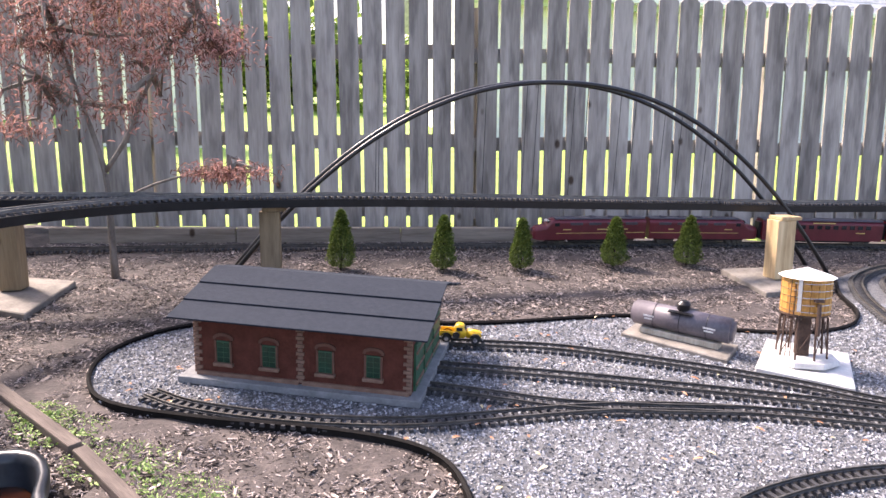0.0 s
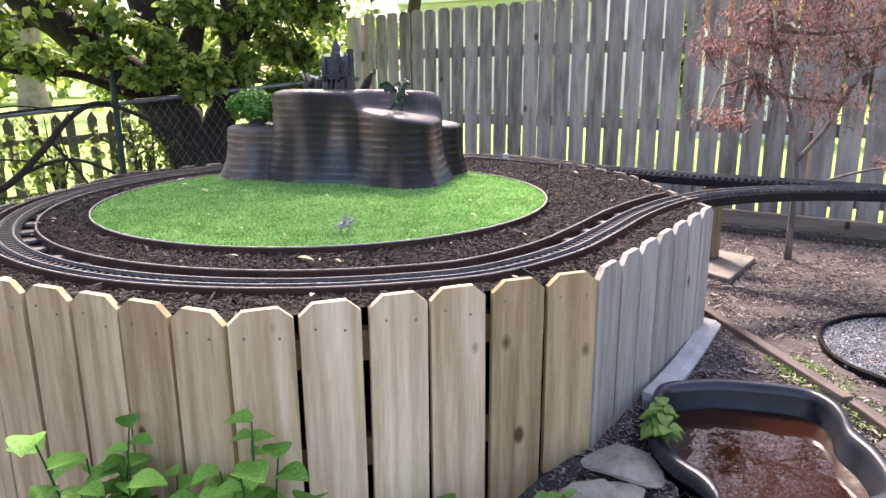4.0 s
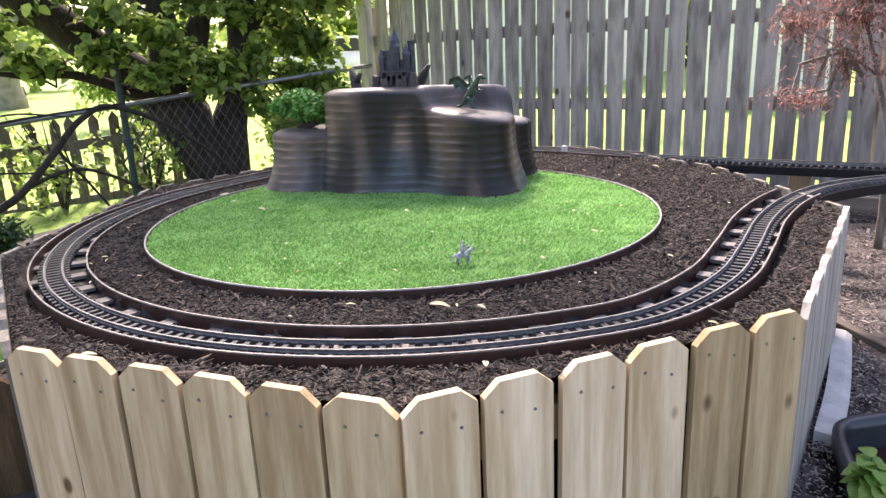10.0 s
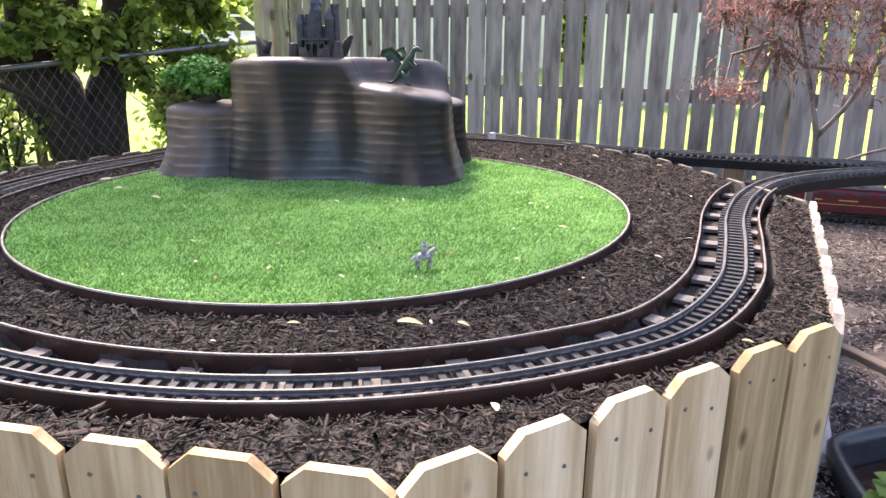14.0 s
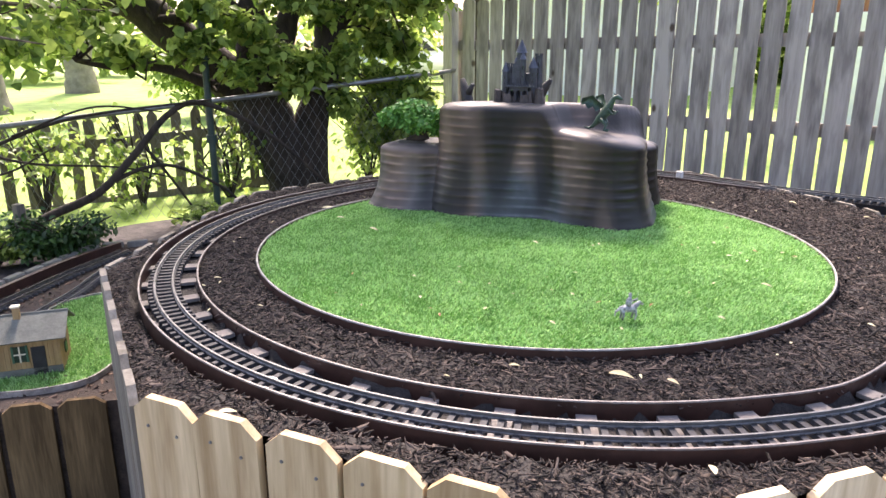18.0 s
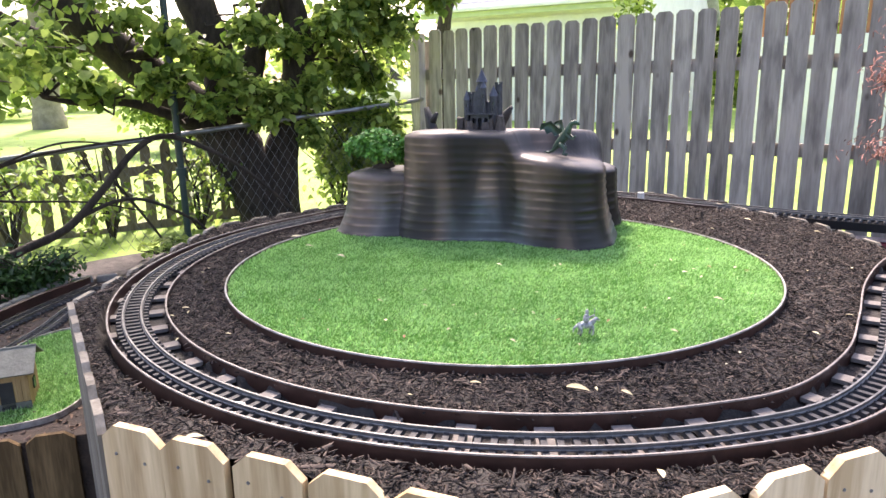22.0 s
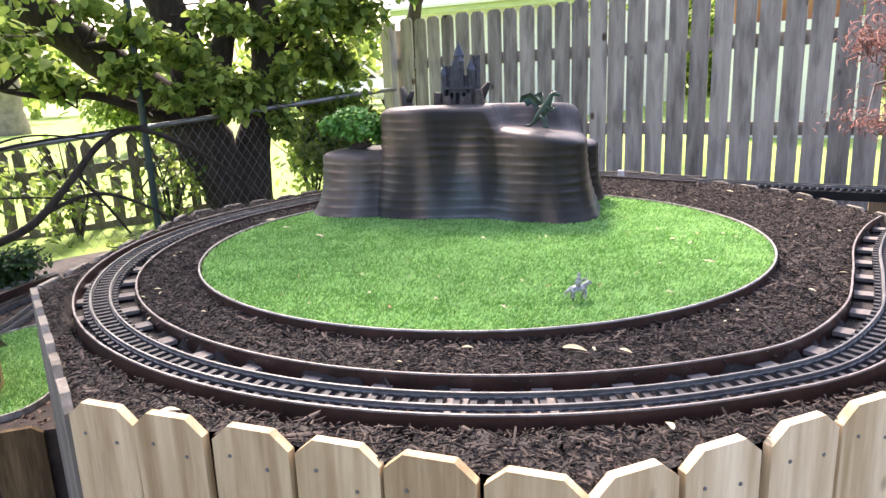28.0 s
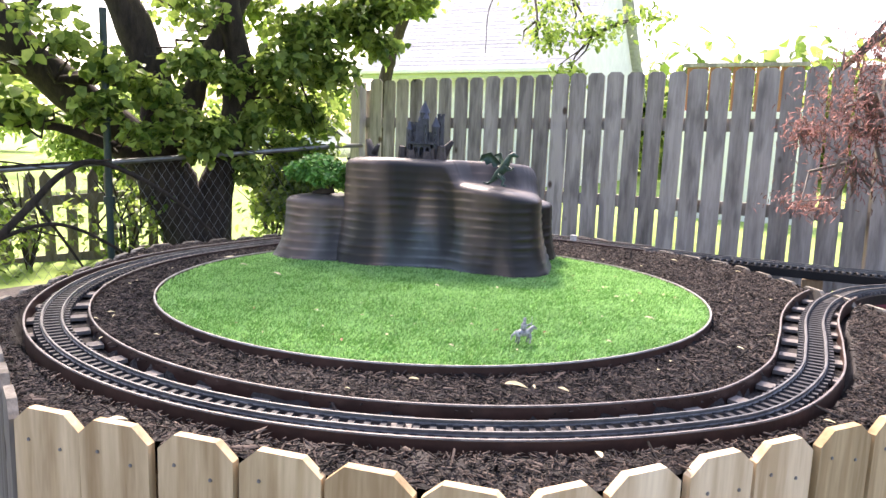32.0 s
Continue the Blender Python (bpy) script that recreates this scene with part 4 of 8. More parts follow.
def toy_car(name, m, paint, label, pickup):
    """A pre-war style toy vehicle about 16 cm long, nose along +x."""
    car = empty(name, m, label, "toy vehicle")
    L = 0.15
    hood = bmesh.new()
    prism(hood, [(0.010, 0.018), (0.068, 0.018), (0.070, 0.030), (0.064, 0.040), (0.045, 0.044), (0.010, 0.045)], 0.034, Matrix.Translation((0, -0.017, 0)))
    bmesh.ops.bevel(hood, geom=list(hood.edges), offset=0.004, segments=2, affect="EDGES")
    part("hood", hood, paint, car, smooth=True)
    cab = bmesh.new()
    prism(cab, [(-0.030, 0.018), (0.012, 0.018), (0.014, 0.044), (0.004, 0.060), (-0.004, 0.066), (-0.024, 0.066), (-0.030, 0.058)], 0.046, Matrix.Translation((0, -0.023, 0)))
    bmesh.ops.bevel(cab, geom=list(cab.edges), offset=0.004, segments=2, affect="EDGES")
    part("cab", cab, paint, car, smooth=True)
    for s in (-1, 1):
        part("side_window", boxed((0.022, 0.003, 0.013), Matrix.Translation((-0.011, s * 0.0235, 0.052)), 0.002), M_WINDOW, car)
    part("windscreen", boxed((0.003, 0.034, 0.014), pose(0.0095, 0, 0.052, 0, -25, 0)), M_WINDOW, car)
    if pickup:
        bed = bmesh.new()
        box(bed, (0.058, 0.046, 0.004), Matrix.Translation((-0.062, 0, 0.024)))
        for s in (-1, 1):
            box(bed, (0.058, 0.003, 0.020), Matrix.Translation((-0.062, s * 0.0225, 0.034)), 0.001)
        box(bed, (0.003, 0.046, 0.020), Matrix.Translation((-0.091, 0, 0.034)), 0.001)
        part("cargo_bed", bed, paint, car)
    else:
        tail = bmesh.new()
        prism(tail, [(-0.075, 0.020), (-0.028, 0.018), (-0.028, 0.062), (-0.045, 0.058), (-0.068, 0.040)], 0.044, Matrix.Translation((0, -0.022, 0)))
        bmesh.ops.bevel(tail, geom=list(tail.edges), offset=0.005, segments=2, affect="EDGES")
        part("tail", tail, paint, car, smooth=True)
    for x in (0.048, -0.058):
        for s in (-1, 1):
            wm = Matrix.Translation((x, s * 0.026, 0.016)) @ Matrix.Rotation(radians(90), 4, "X")
            w = cyl(bmesh.new(), 0.016, 0.016, 0.010, wm @ Matrix.Translation((0, 0, -0.005)), 18)
            wh = part("wheel", w, M_TYRE, car)
            part("hub", cyl(bmesh.new(), 0.008, 0.008, 0.012, wm @ Matrix.Translation((0, 0, -0.006)), 12), M_CHROME, wh)
            fe = bmesh.new()
            pr = [(x + 0.021 * math.cos(a), 0.017 + 0.021 * math.sin(a)) for a in np.linspace(0.1, math.pi - 0.1, 8)] + [(x + 0.018 * math.cos(a), 0.017 + 0.018 * math.sin(a)) for a in np.linspace(math.pi - 0.1, 0.1, 8)]
            prism(fe, pr, 0.014, Matrix.Translation((0, s * 0.026 - 0.007, 0)))
            part("fender", fe, M_BLACK if pickup else paint, car)
    for s in (-1, 1):
        part("headlight", ball(bmesh.new(), 0.005, Matrix.Translation((0.070, s * 0.013, 0.034)), 1), M_CHROME, car)
    part("bumper", boxed((0.004, 0.050, 0.007), Matrix.Translation((0.075, 0, 0.016)), 0.001), M_CHROME, car)
    part("spare_wheel", cyl(bmesh.new(), 0.013, 0.013, 0.007, Matrix.Translation((-0.022, -0.030, 0.030)) @ Matrix.Rotation(radians(90), 4, "X") @ Matrix.Translation((0, 0, -0.0035)), 16), M_TYRE, car)
    return car


toy_car("toy_truck", Matrix.Translation((-0.225, 2.61, 0.028)) @ Matrix.Rotation(0.04, 4, "Z"), M_YELLOW, "bright yellow toy pickup truck standing on the track", True)

# ---- tank on its slab ----
M_TANK = mat("dark_grey_tank", (0.06, 0.052, 0.066), (0.15, 0.135, 0.155), 0.45, 14, 0.1)
M_PRINT = mat("worn_white_print", (0.4, 0.4, 0.4), (0.6, 0.6, 0.6), 0.6, 30, 0.0)


def make_tank():
    slab("paving_slab", [(0.37, 2.86), (0.46, 3.03), (0.80, 2.82), (0.72, 2.65)], 0.024, 0.04, M_CONCRETE, "pale concrete slab under the toy tank")
    c = Vector((0.59, 2.84, 0.025))
    yaw = math.atan2(-0.17, 0.33)
    t = empty("storage_tank", Matrix.Translation(c) @ Matrix.Rotation(yaw, 4, "Z"), "dark grey toy oil tank lying on a wooden cradle", "toy tank")
    ax = Matrix.Rotation(radians(90), 4, "Y")
    b = cyl(bmesh.new(), 0.048, 0.048, 0.38, Matrix.Translation((-0.19, 0, 0.072)) @ ax, 32)
    es = [e for e in b.edges if abs(abs(e.verts[0].co.x) - 0.19) < 1e-3 and abs(e.verts[0].co.x - e.verts[1].co.x) < 1e-3]
    bmesh.ops.bevel(b, geom=es, offset=0.010, segments=3, affect="EDGES")
    shell = part("shell", b, M_TANK, t, smooth=True)
    for x in (-0.10, 0.0, 0.10):
        v, f = tube([(x + 0.0, 0.0485 * math.cos(a), 0.072 + 0.0485 * math.sin(a)) for a in np.linspace(0, 2 * math.pi, 33)], [0.0012] * 33, 5)
        link_mesh("band", v, f, M_BLACK, t)
    d = cyl(bmesh.new(), 0.024, 0.024, 0.026, Matrix.Translation((0.0, 0, 0.114)), 20)
    dome = part("dome", d, M_BLACK, t, "black filler dome")
    part("dome_lid", cyl(bmesh.new(), 0.027, 0.014, 0.012, Matrix.Translation((0, 0, 0.140)), 20), M_BLACK, dome)
    part("walkway", boxed((0.09, 0.100, 0.004), Matrix.Translation((0.0, 0, 0.112))), M_BLACK, t)
    part("cradle", boxed((0.30, 0.05, 0.024), Matrix.Translation((0.0, -0.01, 0.012)), 0.003), M_PINE_GREY, t, "pale wooden cradle")
    for x, w in ((-0.115, 0.040), (0.112, 0.045)):
        for k in range(2):
            part("print_bar", boxed((w * (1 - 0.25 * k), 0.0015, 0.006), Matrix.Translation((x, -0.0485, 0.078 - 0.011 * k))), M_PRINT, t)
    return t


make_tank()

# ---- the water tower ----
M_STAVE = mat("orange_stave", (0.36, 0.16, 0.03), (0.62, 0.33, 0.09), 0.6, 12, 0.2, stretch=(3, 3, 0.4), vary=0.3)
M_RUST = mat("rusty_timber", (0.035, 0.020, 0.015), (0.12, 0.07, 0.05), 0.8, 20, 0.3)
M_TIN = mat("pale_tin_roof", (0.55, 0.60, 0.63), (0.78, 0.82, 0.84), 0.45, 10, 0.1)


def make_tower():
    slab("paving_slab", [(0.80, 2.60), (0.93, 2.92), (1.19, 2.82), (1.08, 2.48)], 0.026, 0.04, M_WHITE_SLAB, "white painted slab under the water tower")
    t = empty("water_tower", Matrix.Translation((0.985, 2.715, 0.027)) @ LEAN, "model water tower with orange wooden tank and tin roof", "model water tower")
    part("plinth", cyl(bmesh.new(), 0.125, 0.12, 0.018, Matrix.Rotation(0.3, 4, "Z"), 8), M_WHITE_SLAB, t, "white octagonal plinth")
    n, r, z0, h = 20, 0.078, 0.178, 0.125
    for i in range(n):
        a = 2 * math.pi * i / n
        w = 2 * r * math.tan(math.pi / n) - 0.0012
        ob = part("stave", boxed((0.006, w, h), Matrix.Translation((r, 0, 0)), 0.0008), M_STAVE, t)
        ob.matrix_local = Matrix.Translation((0, 0, z0 + h / 2)) @ Matrix.Rotation(a, 4, "Z")
    part("tank_floor", cyl(bmesh.new(), 0.082, 0.082, 0.006, Matrix.Translation((0, 0, z0 - 0.007)), 20), M_RUST, t)
    for k in range(5):
        z = z0 + 0.012 + k * 0.025
        v, f = tube([(0.082 * math.cos(a), 0.082 * math.sin(a), z) for a in np.linspace(0, 2 * math.pi, 41)], [0.0011] * 41, 5)
        link_mesh("hoop", v, f, M_CHROME, t)
    roof = cyl(bmesh.new(), 0.095, 0.002, 0.030, Matrix.Translation((0, 0, z0 + h + 0.002)), 10)
    part("roof", roof, M_TIN, t, "pale tin roof")
    for i in range(8):
        a = 2 * math.pi * (i + 0.3) / 8
        rad = 0.075 if i % 2 else 0.070
        v, f = tube([(rad * 1.12 * math.cos(a), rad * 1.12 * math.sin(a), 0.016), (rad * math.cos(a), rad * math.sin(a), z0 - 0.004)], [0.0042, 0.0042], 6)
        link_mesh("leg", v, f, M_RUST, t)
        b = 2 * math.pi * (i + 1.3) / 8
        v, f = tube([(rad * 1.1 * math.cos(a), rad * 1.1 * math.sin(a), 0.03), (rad * math.cos(b), rad * math.sin(b), z0 - 0.03)], [0.0018, 0.0018], 5)
        link_mesh("brace", v, f, M_RUST, t)
    for i in range(6):
        a = 2 * math.pi * i / 6
        part("beam", boxed((0.16, 0.007, 0.009), Matrix.Translation((0, 0, z0 - 0.0155)) @ Matrix.Rotation(a / 2, 4, "Z")), M_RUST, t) if i < 3 else None
    part("riser_box", boxed((0.040, 0.040, 0.15), Matrix.Translation((0, 0, 0.093)), 0.002), M_RUST, t, "rusty central riser")
    v, f = tube([(0.012, -0.095, 0.225), (0.012, -0.100, 0.19), (0.012, -0.102, 0.115)], [0.007, 0.007, 0.008], 8)
    link_mesh("spout", v, f, M_RUST, t, "dark spout")
    part("spout_hinge", boxed((0.03, 0.016, 0.010), Matrix.Translation((0.012, -0.089, 0.235)), 0.001), M_RUST, t)
    for s in (-1, 1):
        v, f = tube([(-0.070 + s * 0.008, -0.070, 0.03), (-0.062 + s * 0.008, -0.060, 0.30)], [0.0015, 0.0015], 5)
        link_mesh("ladder_rail", v, f, M_RUST, t)
    for k in range(14):
        u = k / 14
        v, f = tube([(-0.078 + 0.008 * u, -0.070 + 0.01 * u, 0.045 + 0.25 * u), (-0.062 + 0.008 * u, -0.070 + 0.01 * u, 0.045 + 0.25 * u)], [0.001, 0.001], 4)
        link_mesh("ladder_rung", v, f, M_RUST, t)
    part("gauge_board", boxed((0.012, 0.003, 0.11), Matrix.Translation((-0.045, -0.072, z0 + 0.07)) @ Matrix.Rotation(-0.55, 4, "Z")), M_WHITE_SLAB, t, "white gauge board")
    return t


make_tower()

# ---- the train ----
M_RED = mat("maroon_paint", (0.085, 0.006, 0.012), (0.15, 0.014, 0.024), 0.4, 14, 0.0)
M_TRAIN_ROOF = mat("dark_train_roof", (0.03, 0.028, 0.035), (0.07, 0.065, 0.08), 0.5, 14, 0.05)
M_GOLD = mat("gold_lettering", (0.5, 0.34, 0.10), (0.65, 0.48, 0.18), 0.4, 30, 0.0)
M_COACH_GLASS = mat("coach_glass", (0.01, 0.011, 0.013), (0.03, 0.032, 0.036), 0.1, 30, 0.0)
CAR_L, ENGINE_L = 0.80, 0.735


def body_section(w, h0, h1):
    out = [(-w, h0), (-w, h1 - 0.030)]
    out += [(-w + w * (1 - math.cos(a)), h1 - 0.030 + 0.030 * math.sin(a)) for a in np.linspace(0.2, math.pi / 2, 6)]
    left = out
    right = [(-x, z) for x, z in reversed(left)]
    return left + right


def loft(sections):
    """Joins closed sections (x, list of y and z) along x."""
    V, F = [], []
    k = len(sections[0][1])
    for x, sec in sections:
        V += [(x, y, z) for y, z in sec]
    for i in range(len(sections) - 1):
        F += [(i * k + j, i * k + (j + 1) % k, (i + 1) * k + (j + 1) % k, (i + 1) * k + j) for j in range(k)]
    F += [tuple(range(k))[::-1], tuple(range((len(sections) - 1) * k, len(sections) * k))]
    return V, F


def wheels(car, xs):
    for x in xs:
        tr = part("truck_frame", boxed((0.115, 0.062, 0.014), Matrix.Translation((x, 0, 0.026)), 0.003), M_BLACK, car)
        for dx in (-0.038, 0.0, 0.038):
            for s in (-1, 1):
                m = Matrix.Translation((x + dx, s * 0.0225, 0.0325 - 0.0165)) @ Matrix.Rotation(radians(90), 4, "X") @ Matrix.Translation((0, 0, -0.003))
                part("wheel", cyl(bmesh.new(), 0.0165, 0.0165, 0.006, m, 16), M_RAIL_DARK, tr)


def engine(name, label):
    """A streamlined diesel, its nose along -x, its middle at 0."""
    e = empty(name, Matrix(), label, "model locomotive", "cars of the red train")
    h0, h1, w = 0.030, 0.158, 0.050
    secs = []
    for x, hs, ws, top in ((-0.3675, 0.036, 0.55, 0.098), (-0.355, 0.032, 0.80, 0.108), (-0.335, 0.030, 0.92, 0.114), (-0.300, 0.030, 0.98, 0.120), (-0.285, 0.030, 1.0, 0.126), (-0.262, 0.030, 1.0, 0.152), (-0.245, 0.030, 1.0, h1), (0.36, 0.030, 1.0, h1)):
        secs.append((x, body_section(w * ws, hs, top)))
    v, f = loft(secs)
    body = link_mesh("body", v, f, M_RED, e, "maroon streamlined body", True)
    body.data.polygons.foreach_set("use_smooth", [False] * len(body.data.polygons))
    v, f = loft([(x, [(-0.041, 0.1535), (0.041, 0.1535), (0.030, 0.1605), (-0.030, 0.1605)]) for x in (-0.235, 0.355)])
    link_mesh("roof_panel", v, f, M_TRAIN_ROOF, e, "dark roof panel")
    for x in (0.02, 0.14, 0.26):
        part("roof_fan", cyl(bmesh.new(), 0.022, 0.022, 0.006, Matrix.Translation((x, 0, 0.160)), 18), M_TRAIN_ROOF, e)
    part("windscreen", boxed((0.004, 0.074, 0.018), pose(-0.2735, 0, 0.140, 0, 42, 0)), M_COACH_GLASS, e)
    for s in (-1, 1):
        part("cab_window", boxed((0.030, 0.003, 0.020), Matrix.Translation((-0.225, s * 0.050, 0.122)), 0.001), M_COACH_GLASS, e)
        for x in (-0.10, 0.02, 0.14, 0.26):
            part("side_grille", boxed((0.080, 0.003, 0.016), Matrix.Translation((x, s * 0.0497, 0.126)), 0.001), M_TRAIN_ROOF, e)
        for x, l in ((-0.16, 0.05), (0.08, 0.09), (0.22, 0.035)):
            part("lettering_bar", boxed((l, 0.0015, 0.006), Matrix.Translation((x, s * 0.0508, 0.092))), M_GOLD, e)
        part("stripe", boxed((0.58, 0.0015, 0.003), Matrix.Translation((0.06, s * 0.0506, 0.070))), M_GOLD, e)
        part("skirt", boxed((0.30, 0.004, 0.018), Matrix.Translation((0.0, s * 0.044, 0.026))), M_BLACK, e)
    part("headlight", cyl(bmesh.new(), 0.009, 0.009, 0.006, pose(-0.364, 0, 0.083, 0, -90, 0), 14), M_CHROME, e)
    part("coupler", boxed((0.03, 0.012, 0.010), Matrix.Translation((-0.372, 0, 0.036)), 0.002), M_BLACK, e)
    wheels(e, (-0.22, 0.24))
    return e


def coach(name, label):
    c = empty(name, Matrix(), label, "model coach", "cars of the red train")
    w, L = 0.050, CAR_L
    v, f = loft([(-L / 2, body_section(w, 0.030, 0.160)), (L / 2, body_section(w, 0.030, 0.160))])
    link_mesh("body", v, f, M_RED, c, "maroon coach body")
    v, f = loft([(x, [(-0.043, 0.1545), (0.043, 0.1545), (0.030, 0.1640), (-0.030, 0.1640)]) for x in (-L / 2, L / 2)])
    link_mesh("roof_panel", v, f, M_TRAIN_ROOF, c, "dark roof")
    for s in (-1, 1):
        for i in range(12):
            part("window", boxed((0.034, 0.003, 0.024), Matrix.Translation((-0.30 + i * 0.0545, s * 0.0500, 0.116)), 0.002), M_COACH_GLASS, c)
        part("lettering_bar", boxed((0.15, 0.0015, 0.007), Matrix.Translation((0, s * 0.0508, 0.143))), M_GOLD, c)
        for x in (-0.25, 0.25):
            part("lettering_bar", boxed((0.06, 0.0015, 0.006), Matrix.Translation((x, s * 0.0508, 0.082))), M_GOLD, c)
        part("skirt", boxed((0.42, 0.004, 0.016), Matrix.Translation((0, s * 0.044, 0.027))), M_BLACK, c)
    part("diaphragm", boxed((0.02, 0.060, 0.100), Matrix.Translation((-L / 2 - 0.008, 0, 0.090)), 0.003), M_BLACK, c)
    wheels(c, (-0.28, 0.28))
    return c


_lead = engine("locomotive", "maroon streamlined diesel locomotive leading the train")
_rear = engine("locomotive", "maroon streamlined diesel locomotive running tail first")
TRAIN = [(_lead, 0.37, 0.0), (_rear, 1.115, math.pi)]
_first = coach("passenger_coach", "maroon streamlined passenger coach of the train")
TRAIN.append((_first, 1.905, 0.0))
for _k in range(1, 5):
    TRAIN.append((copy_thing(_first, Matrix()), 1.905 + 0.835 * _k, 0.0))


# ---- the mountain ----
def mountain_material():
    m = bpy.data.materials.new("painted_rock")
    m.use_nodes = True
    nt = m.node_tree
    b = nt.nodes["Principled BSDF"]
    tc = nt.nodes.new("ShaderNodeTexCoord")
    def noise_tex(scale, stretch, detail=3):
        mp = nt.nodes.new("ShaderNodeMapping")
        mp.inputs["Scale"].default_value = stretch
        nt.links.new(tc.outputs["Object"], mp.inputs[0])
        n = nt.nodes.new("ShaderNodeTexNoise")
        n.inputs["Scale"].default_value, n.inputs["Detail"].default_value = scale, detail
        nt.links.new(mp.outputs[0], n.inputs["Vector"])
        return n.outputs[0]
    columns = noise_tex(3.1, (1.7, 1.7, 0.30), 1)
    blots = noise_tex(6.0, (1.2, 1.2, 0.8), 3)
    hue = noise_tex(2.4, (1.6, 1.6, 0.9), 1)
    wave = nt.nodes.new("ShaderNodeTexWave")
    wave.wave_type, wave.bands_direction, wave.wave_profile = "BANDS", "Z", "SIN"
    wave.inputs["Scale"].default_value, wave.inputs["Distortion"].default_value = 10.1, 1.2
    wave.inputs["Detail"].default_value, wave.inputs["Detail Scale"].default_value = 1.0, 0.6
    nt.links.new(tc.outputs["Object"], wave.inputs["Vector"])
    bands = wave.outputs[1]
    def ramp(src, stops):
        r = nt.nodes.new("ShaderNodeValToRGB")
        while len(r.color_ramp.elements) < len(stops):
            r.color_ramp.elements.new(0.5)
        for el, (p, c) in zip(r.color_ramp.elements, stops):
            el.position, el.color = p, (*c, 1)
        nt.links.new(src, r.inputs[0])
        return r.outputs[0]
    def mix(kind, fac, a, c):
        x = nt.nodes.new("ShaderNodeMix")
        x.data_type, x.blend_type = "RGBA", kind
        x.inputs[0].default_value = fac if isinstance(fac, float) else 0.5
        if not isinstance(fac, float):
            nt.links.new(fac, x.inputs[0])
        nt.links.new(a, x.inputs[6])
        nt.links.new(c, x.inputs[7])
        return x.outputs[2]
    # brown sprayed over grey, with blue-green low down
    brown = ramp(blots, [(0.35, (0.060, 0.040, 0.031)), (0.65, (0.108, 0.072, 0.055))])
    teal = ramp(blots, [(0.35, (0.018, 0.024, 0.026)), (0.65, (0.040, 0.052, 0.058))])
    sz = nt.nodes.new("ShaderNodeSeparateXYZ")
    nt.links.new(tc.outputs["Object"], sz.inputs[0])
    low = nt.nodes.new("ShaderNodeMath")
    low.operation = "MULTIPLY_ADD"
    nt.links.new(sz.outputs[2], low.inputs[0])
    low.inputs[1].default_value = -1.1
    nt.links.new(hue, low.inputs[2])
    shifted = nt.nodes.new("ShaderNodeMath")
    shifted.operation = "ADD"
    nt.links.new(low.outputs[0], shifted.inputs[0])
    shifted.inputs[1].default_value = 0.57
    c = mix("MIX", ramp(shifted.outputs[0], [(0.44, (0, 0, 0)), (0.60, (0.9, 0.9, 0.9))]), brown, teal)
    # dark columns and bluish sheen patches mixed into the paint colour
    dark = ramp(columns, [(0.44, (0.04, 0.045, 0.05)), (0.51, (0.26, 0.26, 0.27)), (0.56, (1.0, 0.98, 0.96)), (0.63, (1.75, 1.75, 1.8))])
    # highlights along the rib crests, painted as paler bands
    rib_highlight = ramp(bands, [(0.30, (0.72, 0.72, 0.72)), (0.72, (1.0, 1.0, 1.0)), (1.0, (2.3, 2.25, 2.25))])
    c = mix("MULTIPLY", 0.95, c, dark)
    c = mix("MULTIPLY", ramp(noise_tex(6.5, (1.2, 1.2, 1.6), 2), [(0.42, (0.1, 0.1, 0.1)), (0.62, (0.9, 0.9, 0.9))]), c, rib_highlight)
    # pale sheen of the tops, put into the colour of faces that look up
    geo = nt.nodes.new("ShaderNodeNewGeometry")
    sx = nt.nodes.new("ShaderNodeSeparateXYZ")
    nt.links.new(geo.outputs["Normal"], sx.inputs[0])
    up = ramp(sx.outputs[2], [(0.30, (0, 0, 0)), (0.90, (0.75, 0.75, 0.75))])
    top_sheen = nt.nodes.new("ShaderNodeRGB")
    top_sheen.outputs[0].default_value = (0.135, 0.118, 0.108, 1)
    c = mix("MIX", up, c, top_sheen.outputs[0])
    nt.links.new(c, b.inputs["Base Color"])
    b.inputs["Roughness"].default_value = 0.46
    b.inputs["Specular IOR Level"].default_value = 0.35
    bp = nt.nodes.new("ShaderNodeBump")
    bp.inputs["Strength"].default_value, bp.inputs["Distance"].default_value = 0.04, 0.01
    nt.links.new(bands, bp.inputs["Height"])
    nt.links.new(bp.outputs[0], b.inputs["Normal"])
    return m


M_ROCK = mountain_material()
MT_O, MT_U, MT_V = Vector((-3.055, 1.035)), Vector((0.854, 0.52)), Vector((-0.52, 0.854))


def mt(u, v, z=0.0):
    p = MT_O + MT_U * u + MT_V * v
    return Vector((p.x, p.y, z))


def edge_distance(poly, x, y):
    """Distance to a plan's outline, positive inside it."""
    d = np.full(np.shape(x), 9.0)
    for (x0, y0), (x1, y1) in zip(poly, poly[1:] + poly[:1]):
        dx, dy = x1 - x0, y1 - y0
        t = np.clip(((x - x0) * dx + (y - y0) * dy) / (dx * dx + dy * dy), 0, 1)
        d = np.minimum(d, np.hypot(x - x0 - t * dx, y - y0 - t * dy))
    return np.where(inside(poly, x, y), d, -d)


